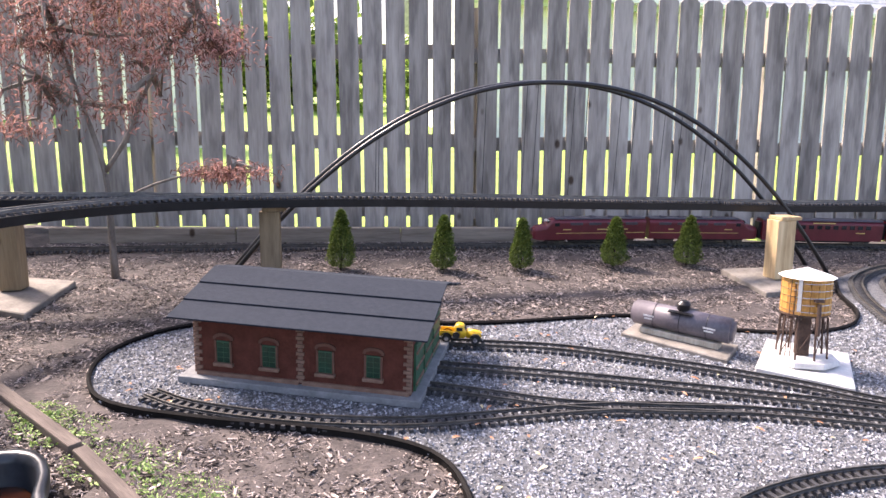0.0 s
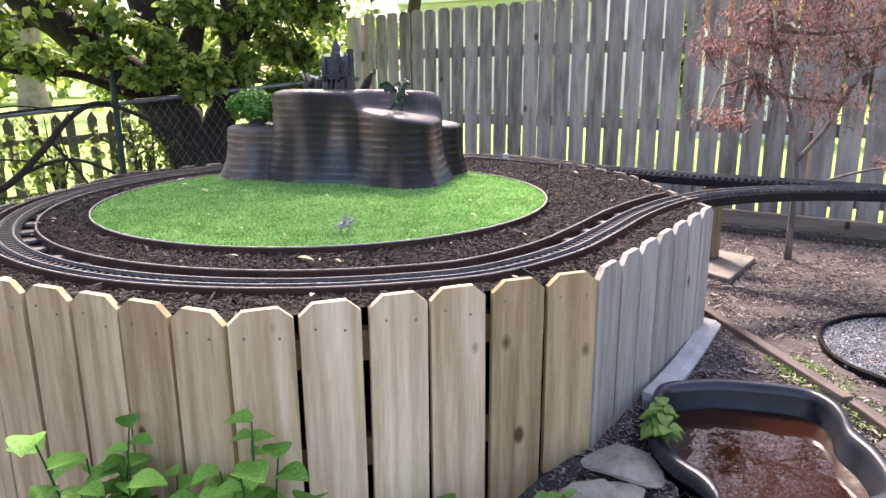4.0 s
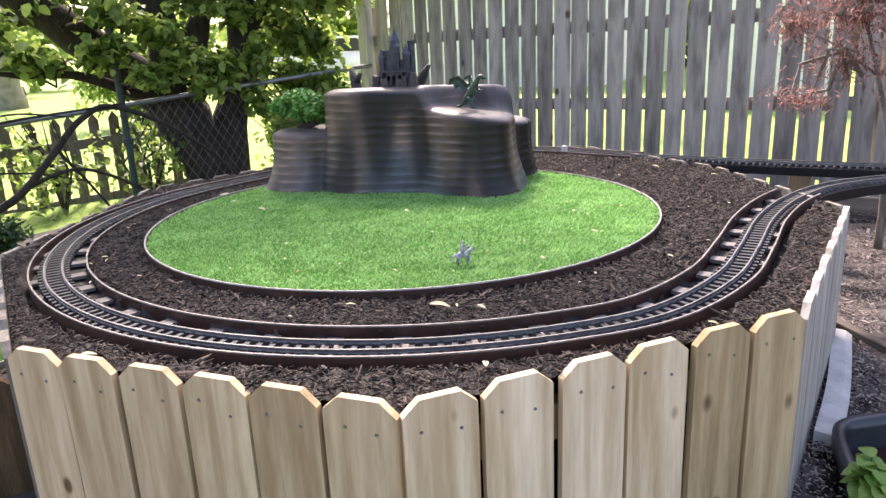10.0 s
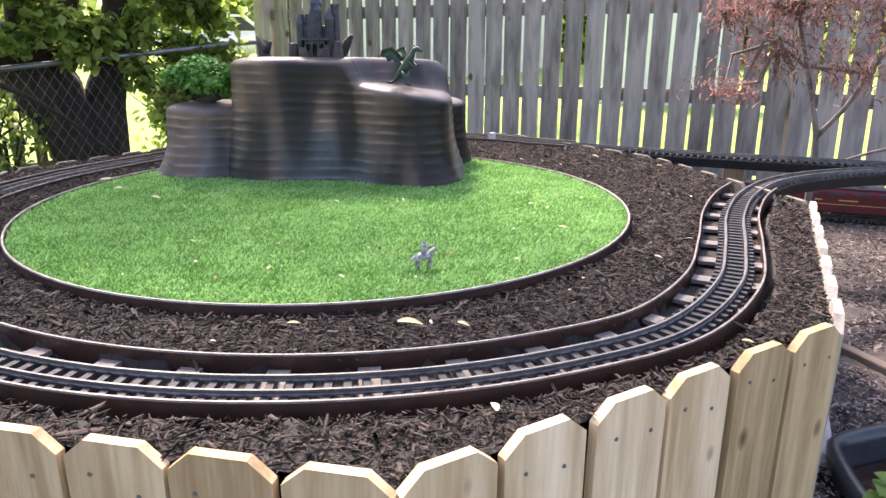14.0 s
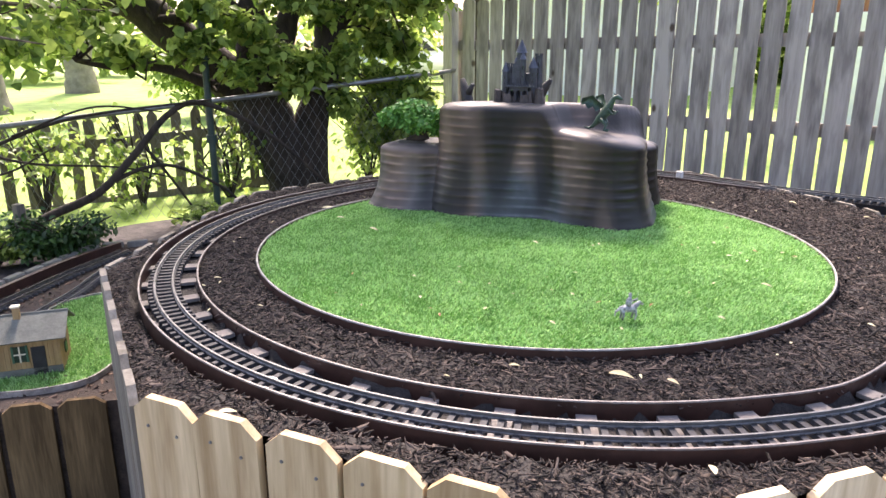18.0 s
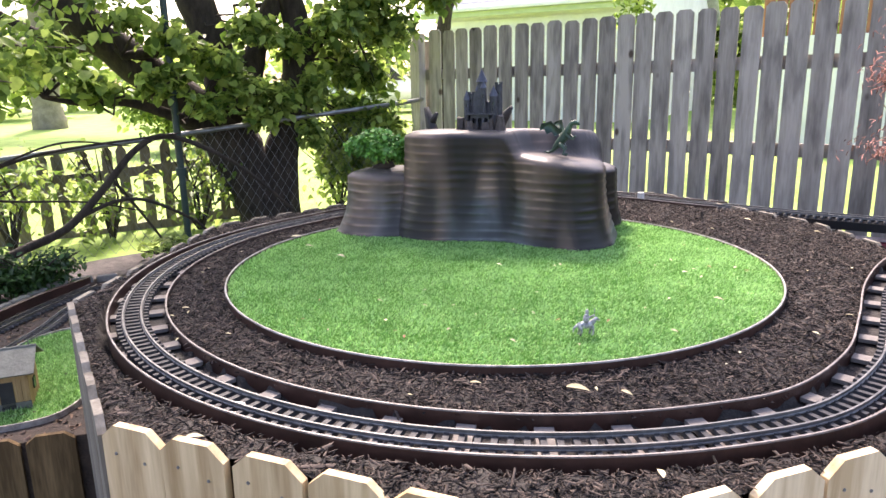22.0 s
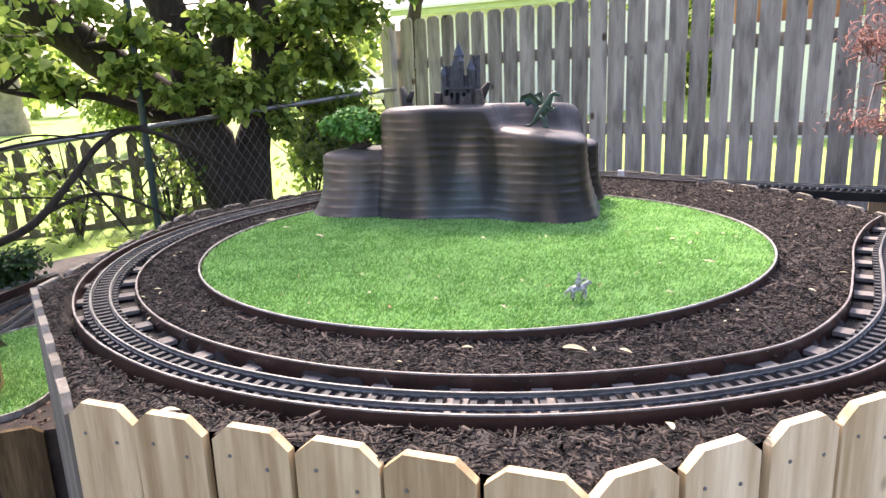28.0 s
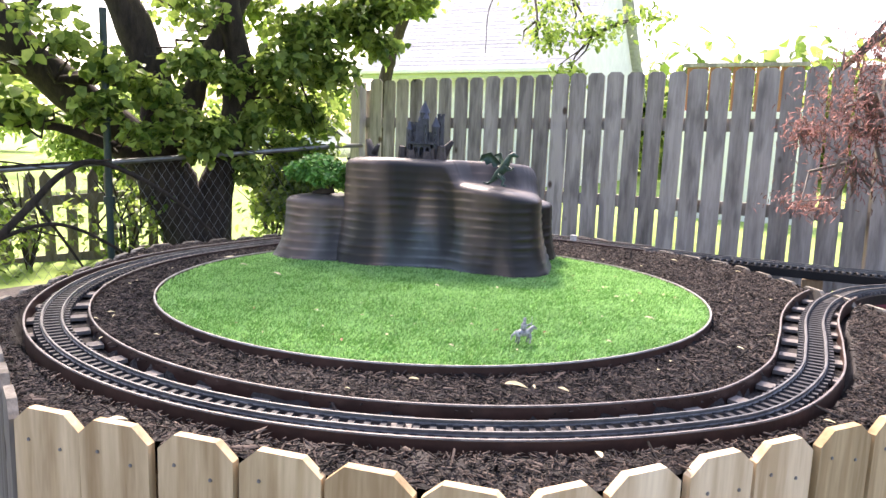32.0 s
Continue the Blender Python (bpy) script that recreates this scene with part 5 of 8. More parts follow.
def rock_mass(outline, z0, height, seed, flare):
    """A steep rock with soft ledges and a rounded shoulder, its top's height given over its own plan."""
    base = smooth_path(list(outline) + [outline[0]], 0.016)[:-1]
    n = len(base)
    c = base.mean(0)
    g = np.random.default_rng(seed)
    ph = g.uniform(0, 6, 6)
    s = np.arange(n) / n * 2 * np.pi
    wav = 0.004 * np.sin(7 * s + ph[0]) + 0.003 * np.sin(13 * s + ph[1])
    d = base - c
    r = np.linalg.norm(d, axis=1)
    un = d / r[:, None]
    zt = height(base[:, 0], base[:, 1])
    V = []
    steps = 72
    for k in range(steps + 1):
        t = k / steps
        z = z0 + (zt - z0) * t
        where = np.clip(0.3 + 0.9 * np.sin(6 * s + ph[3] + 18 * z) * np.sin(11 * s + ph[4] - 27 * z), 0, 1)
        ledge = 0.0034 * where * (0.5 + 0.5 * np.sin(2 * np.pi * (z - 0.475) / 0.031 + 0.5 * np.sin(3 * s + ph[5]))) ** 2
        ledge = ledge * min(1, (1 - t) * 5) * min(1, t * 6 + 0.2)
        q = c + un * (r + wav * (0.7 + 0.3 * np.sin(z * 21)) + flare * (1 - t) ** 2.4 + ledge)[:, None]
        V.append((q, z))
    top = V[-1][0]
    for a in np.linspace(0.2, math.pi / 2, 6):
        q = c + (top - c) * (1 - 0.075 * (1 - math.cos(a)) / r[:, None])
        V.append((q, height(q[:, 0], q[:, 1]) + 0.030 * math.sin(a)))
    ring = V[-1][0]
    for f in np.linspace(0.97, 0.03, 26):
        q = c + (ring - c) * f
        V.append((q, height(q[:, 0], q[:, 1]) + 0.031 + 0.004 * (1 - f)))
    m = len(V)
    pts = [mt(float(a), float(b), float(h)) for q, z in V for (a, b), h in zip(q, z)]
    F = [(k * n + i, k * n + (i + 1) % n, (k + 1) * n + (i + 1) % n, (k + 1) * n + i) for k in range(m - 1) for i in range(n)]
    F.append(tuple((m - 1) * n + i for i in range(n)))
    return pts, F


MT_HIGH = [(-0.28, 0.06), (0.06, 0.05), (0.135, 0.13), (0.20, 0.25), (0.36, 0.31), (0.44, 0.44), (0.30, 0.60), (0.0, 0.64), (-0.24, 0.50), (-0.30, 0.25)]


def high_top(u, v):
    k = np.clip((edge_distance(MT_HIGH, np.asarray(u), np.asarray(v)) + 0.045) / 0.07, 0, 1)
    k = k * k * (3 - 2 * k)
    low = 0.748 - 0.12 * (u - 0.33) - 0.02 * v
    back = np.clip((v - 0.44) / 0.05, 0, 1) * np.clip((u - 0.40) / 0.05, 0, 1)
    return low + (0.836 - 0.05 * (v - 0.25) - low) * k * (1 - back)


_lobes = [
    rock_mass([(-0.285, 0.20), (-0.255, 0.135), (-0.20, 0.09), (-0.13, 0.075), (-0.06, 0.085), (0.0, 0.105), (0.07, 0.125), (0.13, 0.135), (0.19, 0.11), (0.25, 0.08), (0.32, 0.062), (0.39, 0.06), (0.44, 0.085), (0.465, 0.13), (0.475, 0.20), (0.47, 0.32), (0.42, 0.46), (0.30, 0.56), (0.0, 0.59), (-0.20, 0.47), (-0.28, 0.32)], 0.47, high_top, 1, 0.055),
    rock_mass([(-0.50, 0.14), (-0.46, 0.105), (-0.40, 0.095), (-0.33, 0.11), (-0.26, 0.14), (-0.15, 0.16), (-0.10, 0.40), (-0.30, 0.46), (-0.47, 0.36), (-0.51, 0.22)], 0.47, lambda u, v: 0.678 - 0.05 * (u + 0.3) + 0 * v, 2, 0.06),
    rock_mass([(0.22, 0.44), (0.38, 0.40), (0.47, 0.46), (0.485, 0.58), (0.40, 0.68), (0.26, 0.64)], 0.47, lambda u, v: 0.685 + 0 * u, 4, 0.03),
]
_v, _f = merge(_lobes)
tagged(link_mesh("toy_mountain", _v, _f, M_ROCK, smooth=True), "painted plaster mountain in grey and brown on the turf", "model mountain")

# ---- the castle on the mountain ----
M_CASTLE = mat("grey_resin", (0.014, 0.015, 0.019), (0.065, 0.068, 0.08), 0.6, 40, 0.4)
M_CASTLE_ROOF = mat("slate_blue_resin", (0.025, 0.030, 0.045), (0.075, 0.085, 0.115), 0.5, 40, 0.2)
M_CASTLE_ROCK = mat("brown_resin", (0.022, 0.018, 0.016), (0.10, 0.08, 0.07), 0.8, 40, 0.6)


def make_castle():
    base = mt(0.012, 0.24, 0.866)
    yaw = math.atan2(MT_U.y, MT_U.x) + 0.12
    c = empty("toy_castle", Matrix.Translation(base) @ Matrix.Rotation(yaw, 4, "Z") @ Matrix.Diagonal((1.12, 1.1, 1.12, 1)), "grey resin toy castle with slate blue spires on the mountain", "toy castle")
    g = random.Random(4)
    for i in range(9):
        x, y = -0.068 + i * 0.017, -0.020 + 0.012 * math.sin(i * 2.1)
        h = 0.026 + 0.028 * abs(i - 4) / 4 + g.uniform(0, 0.012)
        b = cyl(bmesh.new(), 0.019, 0.011, h, Matrix.Translation((x, y, -0.012)) @ Matrix.Rotation(g.uniform(0, 3), 4, "Z"), 7)
        for q in b.verts:
            q.co += Vector((g.uniform(-1, 1), g.uniform(-1, 1), g.uniform(-1, 1))) * 0.0035
        part("rock", b, M_CASTLE_ROCK, c, "brown rock foot")
    # arcade: piers, arches and parapet
    for x in (-0.030, -0.010, 0.010, 0.030):
        part("pier", boxed((0.007, 0.022, 0.042), Matrix.Translation((x, -0.018, 0.015)), 0.001), M_CASTLE, c)
    for x in (-0.020, 0.0, 0.020):
        out = [(x - 0.010, 0.052), (x - 0.010, 0.030)] + [(x + 0.0085 * math.cos(a), 0.030 + 0.013 * math.sin(a)) for a in np.linspace(math.pi, 0, 7)] + [(x + 0.010, 0.030), (x + 0.010, 0.052)]
        part("arch", prism(bmesh.new(), out, 0.020, Matrix.Translation((0, -0.028, 0))), M_CASTLE, c)
    part("terrace", boxed((0.096, 0.048, 0.005), Matrix.Translation((0, -0.014, 0.0545)), 0.001), M_CASTLE, c)
    for i in range(10):
        part("merlon", boxed((0.005, 0.004, 0.006), Matrix.Translation((-0.043 + i * 0.0095, -0.036, 0.060))), M_CASTLE, c)
    part("curtain_wall", boxed((0.10, 0.03, 0.10), Matrix.Translation((0, 0.012, 0.045)), 0.002), M_CASTLE, c)
    keep = prism(bmesh.new(), [(-0.024, 0.05), (0.014, 0.05), (0.014, 0.118), (-0.005, 0.140), (-0.024, 0.118)], 0.036, Matrix.Translation((0, -0.014, 0)))
    part("keep", keep, M_CASTLE, c, "gabled keep")
    for x, y, r, h, rr, rh in ((0.002, 0.006, 0.016, 0.158, 0.020, 0.042), (0.010, -0.010, 0.009, 0.138, 0.012, 0.024), (-0.012, 0.0, 0.007, 0.130, 0.009, 0.020), (0.043, -0.008, 0.013, 0.112, 0.016, 0.034), (0.058, 0.012, 0.012, 0.150, 0.0, 0.0), (-0.047, -0.006, 0.010, 0.100, 0.0125, 0.032), (-0.034, 0.012, 0.014, 0.120, 0.0, 0.0)):
        tw = part("tower", cyl(bmesh.new(), r * 1.08, r, h, Matrix.Translation((x, y, 0)), 14), M_CASTLE, c)
        if rr:
            part("spire", cyl(bmesh.new(), rr, 0.0006, rh, Matrix.Translation((x, y, h)), 14), M_CASTLE_ROOF, tw, "slate blue spire")
        else:
            for k in range(6):
                a = k * math.pi / 3
                part("merlon", boxed((0.005, 0.005, 0.007), Matrix.Translation((x + r * 0.85 * math.cos(a), y + r * 0.85 * math.sin(a), h + 0.003))), M_CASTLE, tw)
        for k in range(2):
            part("slit", boxed((0.003, 0.002, 0.010), Matrix.Translation((x, y - r * 1.03, h * (0.62 + 0.2 * k)))), M_BLACK, tw)
    return c


make_castle()

# ---- figures, each one plain mesh ----
def figure(name, meshes, material, m, label, category):
    v, f = merge(meshes)
    ob = link_mesh(name, v, f, material, smooth=True)
    ob.matrix_world = m
    return tagged(ob, label, category)


M_DRAGON = mat("green_dragon_plastic", (0.006, 0.018, 0.012), (0.04, 0.09, 0.06), 0.45, 60, 0.2)
M_PALE_FIG = mat("grey_white_plastic", (0.012, 0.012, 0.015), (0.58, 0.58, 0.60), 0.35, 60, 0.2, fine=2.0)


def wing(s):
    tips = [(-0.005, 0.010, 0.080), (-0.030, 0.045, 0.118), (-0.062, 0.056, 0.108), (-0.072, 0.046, 0.086), (-0.058, 0.040, 0.088), (-0.050, 0.034, 0.072), (-0.036, 0.028, 0.080), (-0.028, 0.020, 0.064)]
    a = [(x, s * y, z) for x, y, z in tips]
    b = [(x, s * y + 0.003, z) for x, y, z in tips]
    n = len(a)
    return a + b, [tuple(range(n)), tuple(range(2 * n - 1, n - 1, -1))] + [(i, (i + 1) % n, n + (i + 1) % n, n + i) for i in range(n)]


_dr = [
    tube([(-0.075, 0, 0.010), (-0.062, 0.01, 0.006), (-0.045, 0.004, 0.014), (-0.020, 0, 0.040), (0.004, 0, 0.066), (0.016, 0, 0.092), (0.024, 0, 0.108), (0.036, 0, 0.112), (0.054, 0, 0.104)], [0.002, 0.004, 0.006, 0.014, 0.016, 0.010, 0.008, 0.009, 0.003], 10),
    tube([(-0.012, 0.012, 0.040), (-0.002, 0.016, 0.022), (-0.010, 0.016, 0.004), (0.006, 0.018, 0.002)], [0.009, 0.006, 0.004, 0.003], 8),
    tube([(-0.012, -0.012, 0.040), (0.010, -0.016, 0.022), (0.002, -0.016, 0.004), (0.018, -0.018, 0.002)], [0.009, 0.006, 0.004, 0.003], 8),
    tube([(0.010, 0.010, 0.072), (0.026, 0.014, 0.060), (0.036, 0.012, 0.066)], [0.005, 0.004, 0.003], 7),
    tube([(0.010, -0.010, 0.072), (0.026, -0.014, 0.058), (0.038, -0.012, 0.060)], [0.005, 0.004, 0.003], 7),
    tube([(0.028, 0.004, 0.116), (0.018, 0.006, 0.126)], [0.003, 0.001], 6),
    wing(1), wing(-1)]
_dm = mt(0.333, 0.20, 0.782)
figure("toy_dragon", _dr, M_DRAGON, Matrix.Translation(_dm) @ Matrix.Rotation(math.atan2(MT_U.y, MT_U.x) - 0.25, 4, "Z") @ Matrix.Scale(1.05, 4), "dark green plastic dragon figure standing on the mountain", "figurine")
_kn = [
    tube([(-0.030, 0, 0.034), (-0.010, 0, 0.037), (0.012, 0, 0.036), (0.026, 0, 0.048), (0.036, 0, 0.058), (0.048, 0, 0.050)], [0.010, 0.014, 0.013, 0.009, 0.007, 0.004], 10),
    tube([(-0.002, 0, 0.045), (0.0, 0, 0.064), (0.002, 0, 0.078)], [0.010, 0.011, 0.005], 10),
    tube([(0.002, 0, 0.076), (0.002, 0, 0.084), (0.003, 0, 0.092)], [0.004, 0.007, 0.004], 10),
    tube([(0.002, 0.010, 0.066), (0.018, 0.015, 0.058), (0.034, 0.014, 0.066)], [0.005, 0.004, 0.003], 8),
    tube([(0.034, 0.014, 0.040), (0.034, 0.014, 0.090)], [0.0014, 0.001], 6),
    tube([(-0.030, 0, 0.038), (-0.044, 0, 0.026), (-0.046, 0, 0.010)], [0.005, 0.004, 0.002], 8)]
for _x, _y in ((-0.024, 0.009), (-0.022, -0.009), (0.016, 0.009), (0.020, -0.009)):
    _kn.append(tube([(_x, _y, 0.034), (_x + 0.004, _y, 0.016), (_x, _y, 0.0)], [0.006, 0.004, 0.004], 8))
figure("toy_rider", _kn, M_PALE_FIG, Matrix.Translation((-2.175, 0.648, 0.480)) @ Matrix.Rotation(1.0, 4, "Z") @ Matrix.Scale(0.66, 4), "small silver and white toy rider on the turf", "figurine")


# ---- the small tree on the mountain ----
M_TOY_LEAF = mat("toy_foliage", (0.05, 0.17, 0.03), (0.16, 0.40, 0.07), 0.6, 20, 0.0, island=0.7, trans=0.2)


def make_toy_tree():
    b = mt(-0.385, 0.22, 0.714)
    t = empty("toy_tree", Matrix.Translation(b) @ Matrix.Rotation(math.atan2(MT_U.y, MT_U.x), 4, "Z") @ Matrix.Scale(1.28, 4), "small artificial tree with a bright green crown", "toy tree")
    v, f = merge([tube([(-0.03, 0, -0.004), (0.0, 0, 0.008), (0.03, 0, 0.012), (0.015, 0, 0.035), (-0.005, 0, 0.06)], [0.014, 0.014, 0.010, 0.007, 0.004], 8), tube([(0.02, 0, 0.025), (0.05, 0.01, 0.045), (0.07, 0.0, 0.055)], [0.006, 0.004, 0.003], 6), tube([(0.0, 0, 0.05), (-0.05, 0.0, 0.065)], [0.004, 0.003], 6)])
    link_mesh("trunk", v, f, M_BARK, t, smooth=True)
    g = np.random.default_rng(6)
    pts = []
    for cx, cy, cz, rx, rz in ((-0.07, 0.0, 0.072, 0.055, 0.030), (-0.02, 0.0, 0.092, 0.062, 0.034), (0.04, 0.0, 0.070, 0.050, 0.032), (0.075, 0.0, 0.045, 0.032, 0.026), (0.01, -0.03, 0.06, 0.05, 0.025), (-0.05, 0.03, 0.075, 0.05, 0.03)):
        d = g.normal(0, 1, (420, 3))
        d /= np.linalg.norm(d, axis=1)[:, None]
        pts.append(np.array([cx, cy, cz]) + d * np.array([rx, rx * 0.85, rz]) * g.uniform(0.75, 1.05, (420, 1)))
    leaves("crown", np.vstack(pts), 0.015, M_TOY_LEAF, 7, t, wide=0.8)
    return t


make_toy_tree()

# ---- statues behind the mountain ----
M_STATUE = mat("dark_statue", (0.010, 0.008, 0.008), (0.04, 0.035, 0.033), 0.7, 20, 0.3)
figure("driftwood", [tube([(0, 0, 0.0), (-0.02, 0, 0.10), (-0.06, 0, 0.20), (-0.09, 0.0, 0.27)], [0.030, 0.032, 0.024, 0.012], 9), tube([(-0.02, 0, 0.10), (0.02, 0, 0.16), (0.05, 0, 0.17)], [0.03, 0.02, 0.01], 8), tube([(-0.06, 0, 0.2), (-0.02, 0.0, 0.25)], [0.02, 0.008], 7)], M_STATUE, Matrix.Translation((-3.55, 1.36, 0.665)), "dark twisted wood piece behind the mountain", "ornament")
figure("driftwood", [tube([(0, 0, 0.0), (0.04, 0, 0.14), (0.12, 0, 0.24), (0.16, 0.0, 0.28)], [0.035, 0.028, 0.02, 0.008], 8)], M_STATUE, Matrix.Translation((-3.42, 1.50, 0.66)), "dark wooden stick leaning behind the mountain", "ornament")

# ---- the pond tub and the stones round it ----
M_WATER = bpy.data.materials.new("brown_pond_water")
M_WATER.use_nodes = True
_b = M_WATER.node_tree.nodes["Principled BSDF"]
_b.inputs["Base Color"].default_value, _b.inputs["Roughness"].default_value = (0.022, 0.007, 0.003, 1), 0.03
_wn = M_WATER.node_tree.nodes.new("ShaderNodeTexNoise")
_wn.inputs["Scale"].default_value = 11
_wb = M_WATER.node_tree.nodes.new("ShaderNodeBump")
_wb.inputs["Strength"].default_value, _wb.inputs["Distance"].default_value = 0.06, 0.02
M_WATER.node_tree.links.new(_wn.outputs[0], _wb.inputs["Height"])
M_WATER.node_tree.links.new(_wb.outputs[0], _b.inputs["Normal"])
M_SLATE = mat("grey_green_stone", (0.135, 0.128, 0.105), (0.34, 0.325, 0.275), 0.9, 9, 0.6, spec=0.2)
M_TIMBER = mat("brown_edging_timber", (0.055, 0.042, 0.036), (0.17, 0.135, 0.112), 0.9, 10, 0.4, stretch=(0.4, 3, 3))


def make_pond():
    p = empty("pond_tub", Matrix(), "black plastic preformed pond tub with brown water", "pond")
    path = smooth_path(POND + [POND[0]], 0.03)
    c = path.mean(0)
    rows = [(0.00, 0.015), (-0.002, 0.045), (0.004, 0.054), (0.018, 0.057), (0.030, 0.052), (0.036, 0.03), (0.042, -0.03), (0.050, -0.045), (0.056, -0.12), (0.075, -0.14), (0.09, -0.34)]
    d = path - c
    r = np.linalg.norm(d, axis=1)[:, None]
    V, F = [], []
    n = len(path)
    for ins, z in rows:
        q = c + d / r * (r - ins)
        V += [(a, b, z) for a, b in q]
    for k in range(len(rows) - 1):
        F += [(k * n + i, k * n + i + 1, (k + 1) * n + i + 1, (k + 1) * n + i) for i in range(n - 1)]
    F.append(tuple((len(rows) - 1) * n + i for i in range(n - 1)))
    link_mesh("shell", V, F, M_POND, p, smooth=True)
    q = c + d / r * (r - 0.0475)
    link_mesh("water", [(a, b, -0.022) for a, b in q[:-1]], [tuple(range(n - 1))], M_WATER, p, "dark brown pond water")
    step = [(-1.03, 0.875), (-1.0, 0.825), (-0.968, 0.803), (-0.93, 0.83), (-0.908, 0.90), (-0.90, 0.95), (-0.99, 0.99), (-1.07, 0.935)]
    bm = bmesh.new()
    vs = [bm.verts.new((x, y, -0.006)) for x, y in step]
    fa = bm.faces.new(vs)
    ex = bmesh.ops.extrude_face_region(bm, geom=[fa])
    bmesh.ops.translate(bm, verts=[v for v in ex["geom"] if isinstance(v, bmesh.types.BMVert)], vec=(0, 0, -0.2))
    part("shelf", bm, M_POND, p)
    return p


make_pond()


def stone(x, y, z, size, yaw, seed, label, tilt=(0, 0)):
    g = random.Random(seed)
    bm = bmesh.new()
    bmesh.ops.create_icosphere(bm, subdivisions=3, radius=0.5)
    planes = [Vector((g.uniform(-1, 1), g.uniform(-1, 1), g.uniform(-0.6, 1))).normalized() for _ in range(7)]
    for v in bm.verts:
        for n in planes:
            d = v.co.dot(n) - 0.24
            if d > 0:
                v.co -= n * d
        v.co = Vector((v.co.x * size[0] * 1.4, v.co.y * size[1] * 1.4, v.co.z * size[2] * 1.4))
        v.co += Vector((g.uniform(-1, 1), g.uniform(-1, 1), g.uniform(-1, 1))) * 0.0015
    ob = part("stone", bm, M_SLATE)
    ob.matrix_world = Matrix.Translation((x, y, z)) @ Matrix.Rotation(yaw, 4, "Z") @ Matrix.Rotation(tilt[0], 4, "X") @ Matrix.Rotation(tilt[1], 4, "Y")
    return tagged(ob, label, "stone", "stones round the pond")


for _i, (_x, _y, _z, _s, _yaw, _t) in enumerate([(-1.20, 0.70, -0.03, (0.24, 0.17, 0.13), 0.5, (0.35, 0.1)), (-1.31, 0.87, 0.015, (0.19, 0.13, 0.035), 0.8, (0.1, 0.0)), (-1.27, 0.78, 0.0, (0.20, 0.12, 0.03), 1.2, (0, 0.1)), (-0.76, 1.05, 0.0, (0.24, 0.17, 0.14), 0.5, (0.25, -0.2)), (-0.64, 1.15, 0.0, (0.22, 0.14, 0.08), -0.6, (0.2, 0.2)), (-0.62, 1.02, 0.0, (0.20, 0.15, 0.08), 0.2, (0.3, 0.0)), (-1.13, 0.60, -0.10, (0.14, 0.12, 0.08), 0.0, (0, 0.2)), (-0.76, 0.90, 0.0, (0.16, 0.12, 0.06), 0.9, (0.1, 0))]):
    stone(_x, _y, _z, _s, _yaw, 20 + _i, "grey-green flat garden stone beside the pond tub", _t)

# concrete strip at the foot of the bed, and the edging timbers
_cp = smooth_path([(-1.485, 1.24), (-1.545, 1.47), (-1.61, 1.68), (-1.705, 1.96)], 0.06)
_v, _f = ribbon(np.column_stack([_cp, np.zeros(len(_cp))]), [(-0.040, -0.03), (0.022, -0.03), (0.022, 0.026), (-0.020, 0.022), (-0.040, 0.008)])
tagged(link_mesh("concrete_strip", _v, _f, M_PALE_CONCRETE), "pale concrete strip at the foot of the raised bed", "kerb")


def timber(a, b, z, label):
    a, b = Vector(a), Vector(b)
    d = b - a
    ob = part("edging_timber", boxed((d.length, 0.036, 0.05), None, 0.005), M_TIMBER)
    ob.matrix_world = Matrix.Translation(((a.x + b.x) / 2, (a.y + b.y) / 2, z)) @ Matrix.Rotation(math.atan2(d.y, d.x), 4, "Z") @ Matrix.Rotation(0.03, 4, "X")
    return tagged(ob, label, "timber", "edging timbers")


timber((-1.84, 2.10), (-1.10, 1.66), 0.0, "weathered brown edging timber in the mulch")
timber((-1.08, 1.648), (-0.48, 1.22), 0.0, "weathered brown edging timber beside the pond tub")

# ---- dwarf conifers ----
M_CONIFER = mat("conifer_green", (0.05, 0.085, 0.012), (0.17, 0.23, 0.045), 0.7, 30, 0.0, island=0.7, trans=0.15)


def conifer(x, y, h, w, seed):
    t = empty("dwarf_conifer", Matrix.Translation((x, y, 0)), "small clipped yellow-green conifer in the mulch", "shrub", "row of dwarf conifers")
    v, f = tube([(0, 0, -0.02), (0, 0, 0.06), (0, 0, h * 0.8)], [0.008, 0.007, 0.002], 6)
    link_mesh("trunk", v, f, M_BARK, t)
    g = np.random.default_rng(seed)
    n = 3600
    u = g.uniform(0, 1, n) ** 1.1
    rad = w / 2 * (1 - u) ** 0.62 * (0.55 + 0.45 * np.minimum(1, u * 8)) * g.uniform(0.65, 1.06, n)
    a = g.uniform(0, 2 * np.pi, n)
    lump = 1 + 0.12 * np.sin(a * 3 + seed) * np.sin(u * 14)
    pts = np.stack([rad * lump * np.cos(a), rad * lump * np.sin(a), 0.015 + u * h], 1)
    leaves("crown", pts, 0.020, M_CONIFER, seed, t, droop=-0.9, wide=0.35)
    return t


for _i, (_x, _y, _h, _w) in enumerate([(-0.97, 3.57, 0.29, 0.19), (-0.46, 3.70, 0.27, 0.17), (-0.06, 3.82, 0.255, 0.165), (0.44, 4.03, 0.255, 0.19), (0.86, 4.18, 0.26, 0.20)]):
    conifer(_x, _y, _h * 0.97, _w * 0.86, 30 + _i)


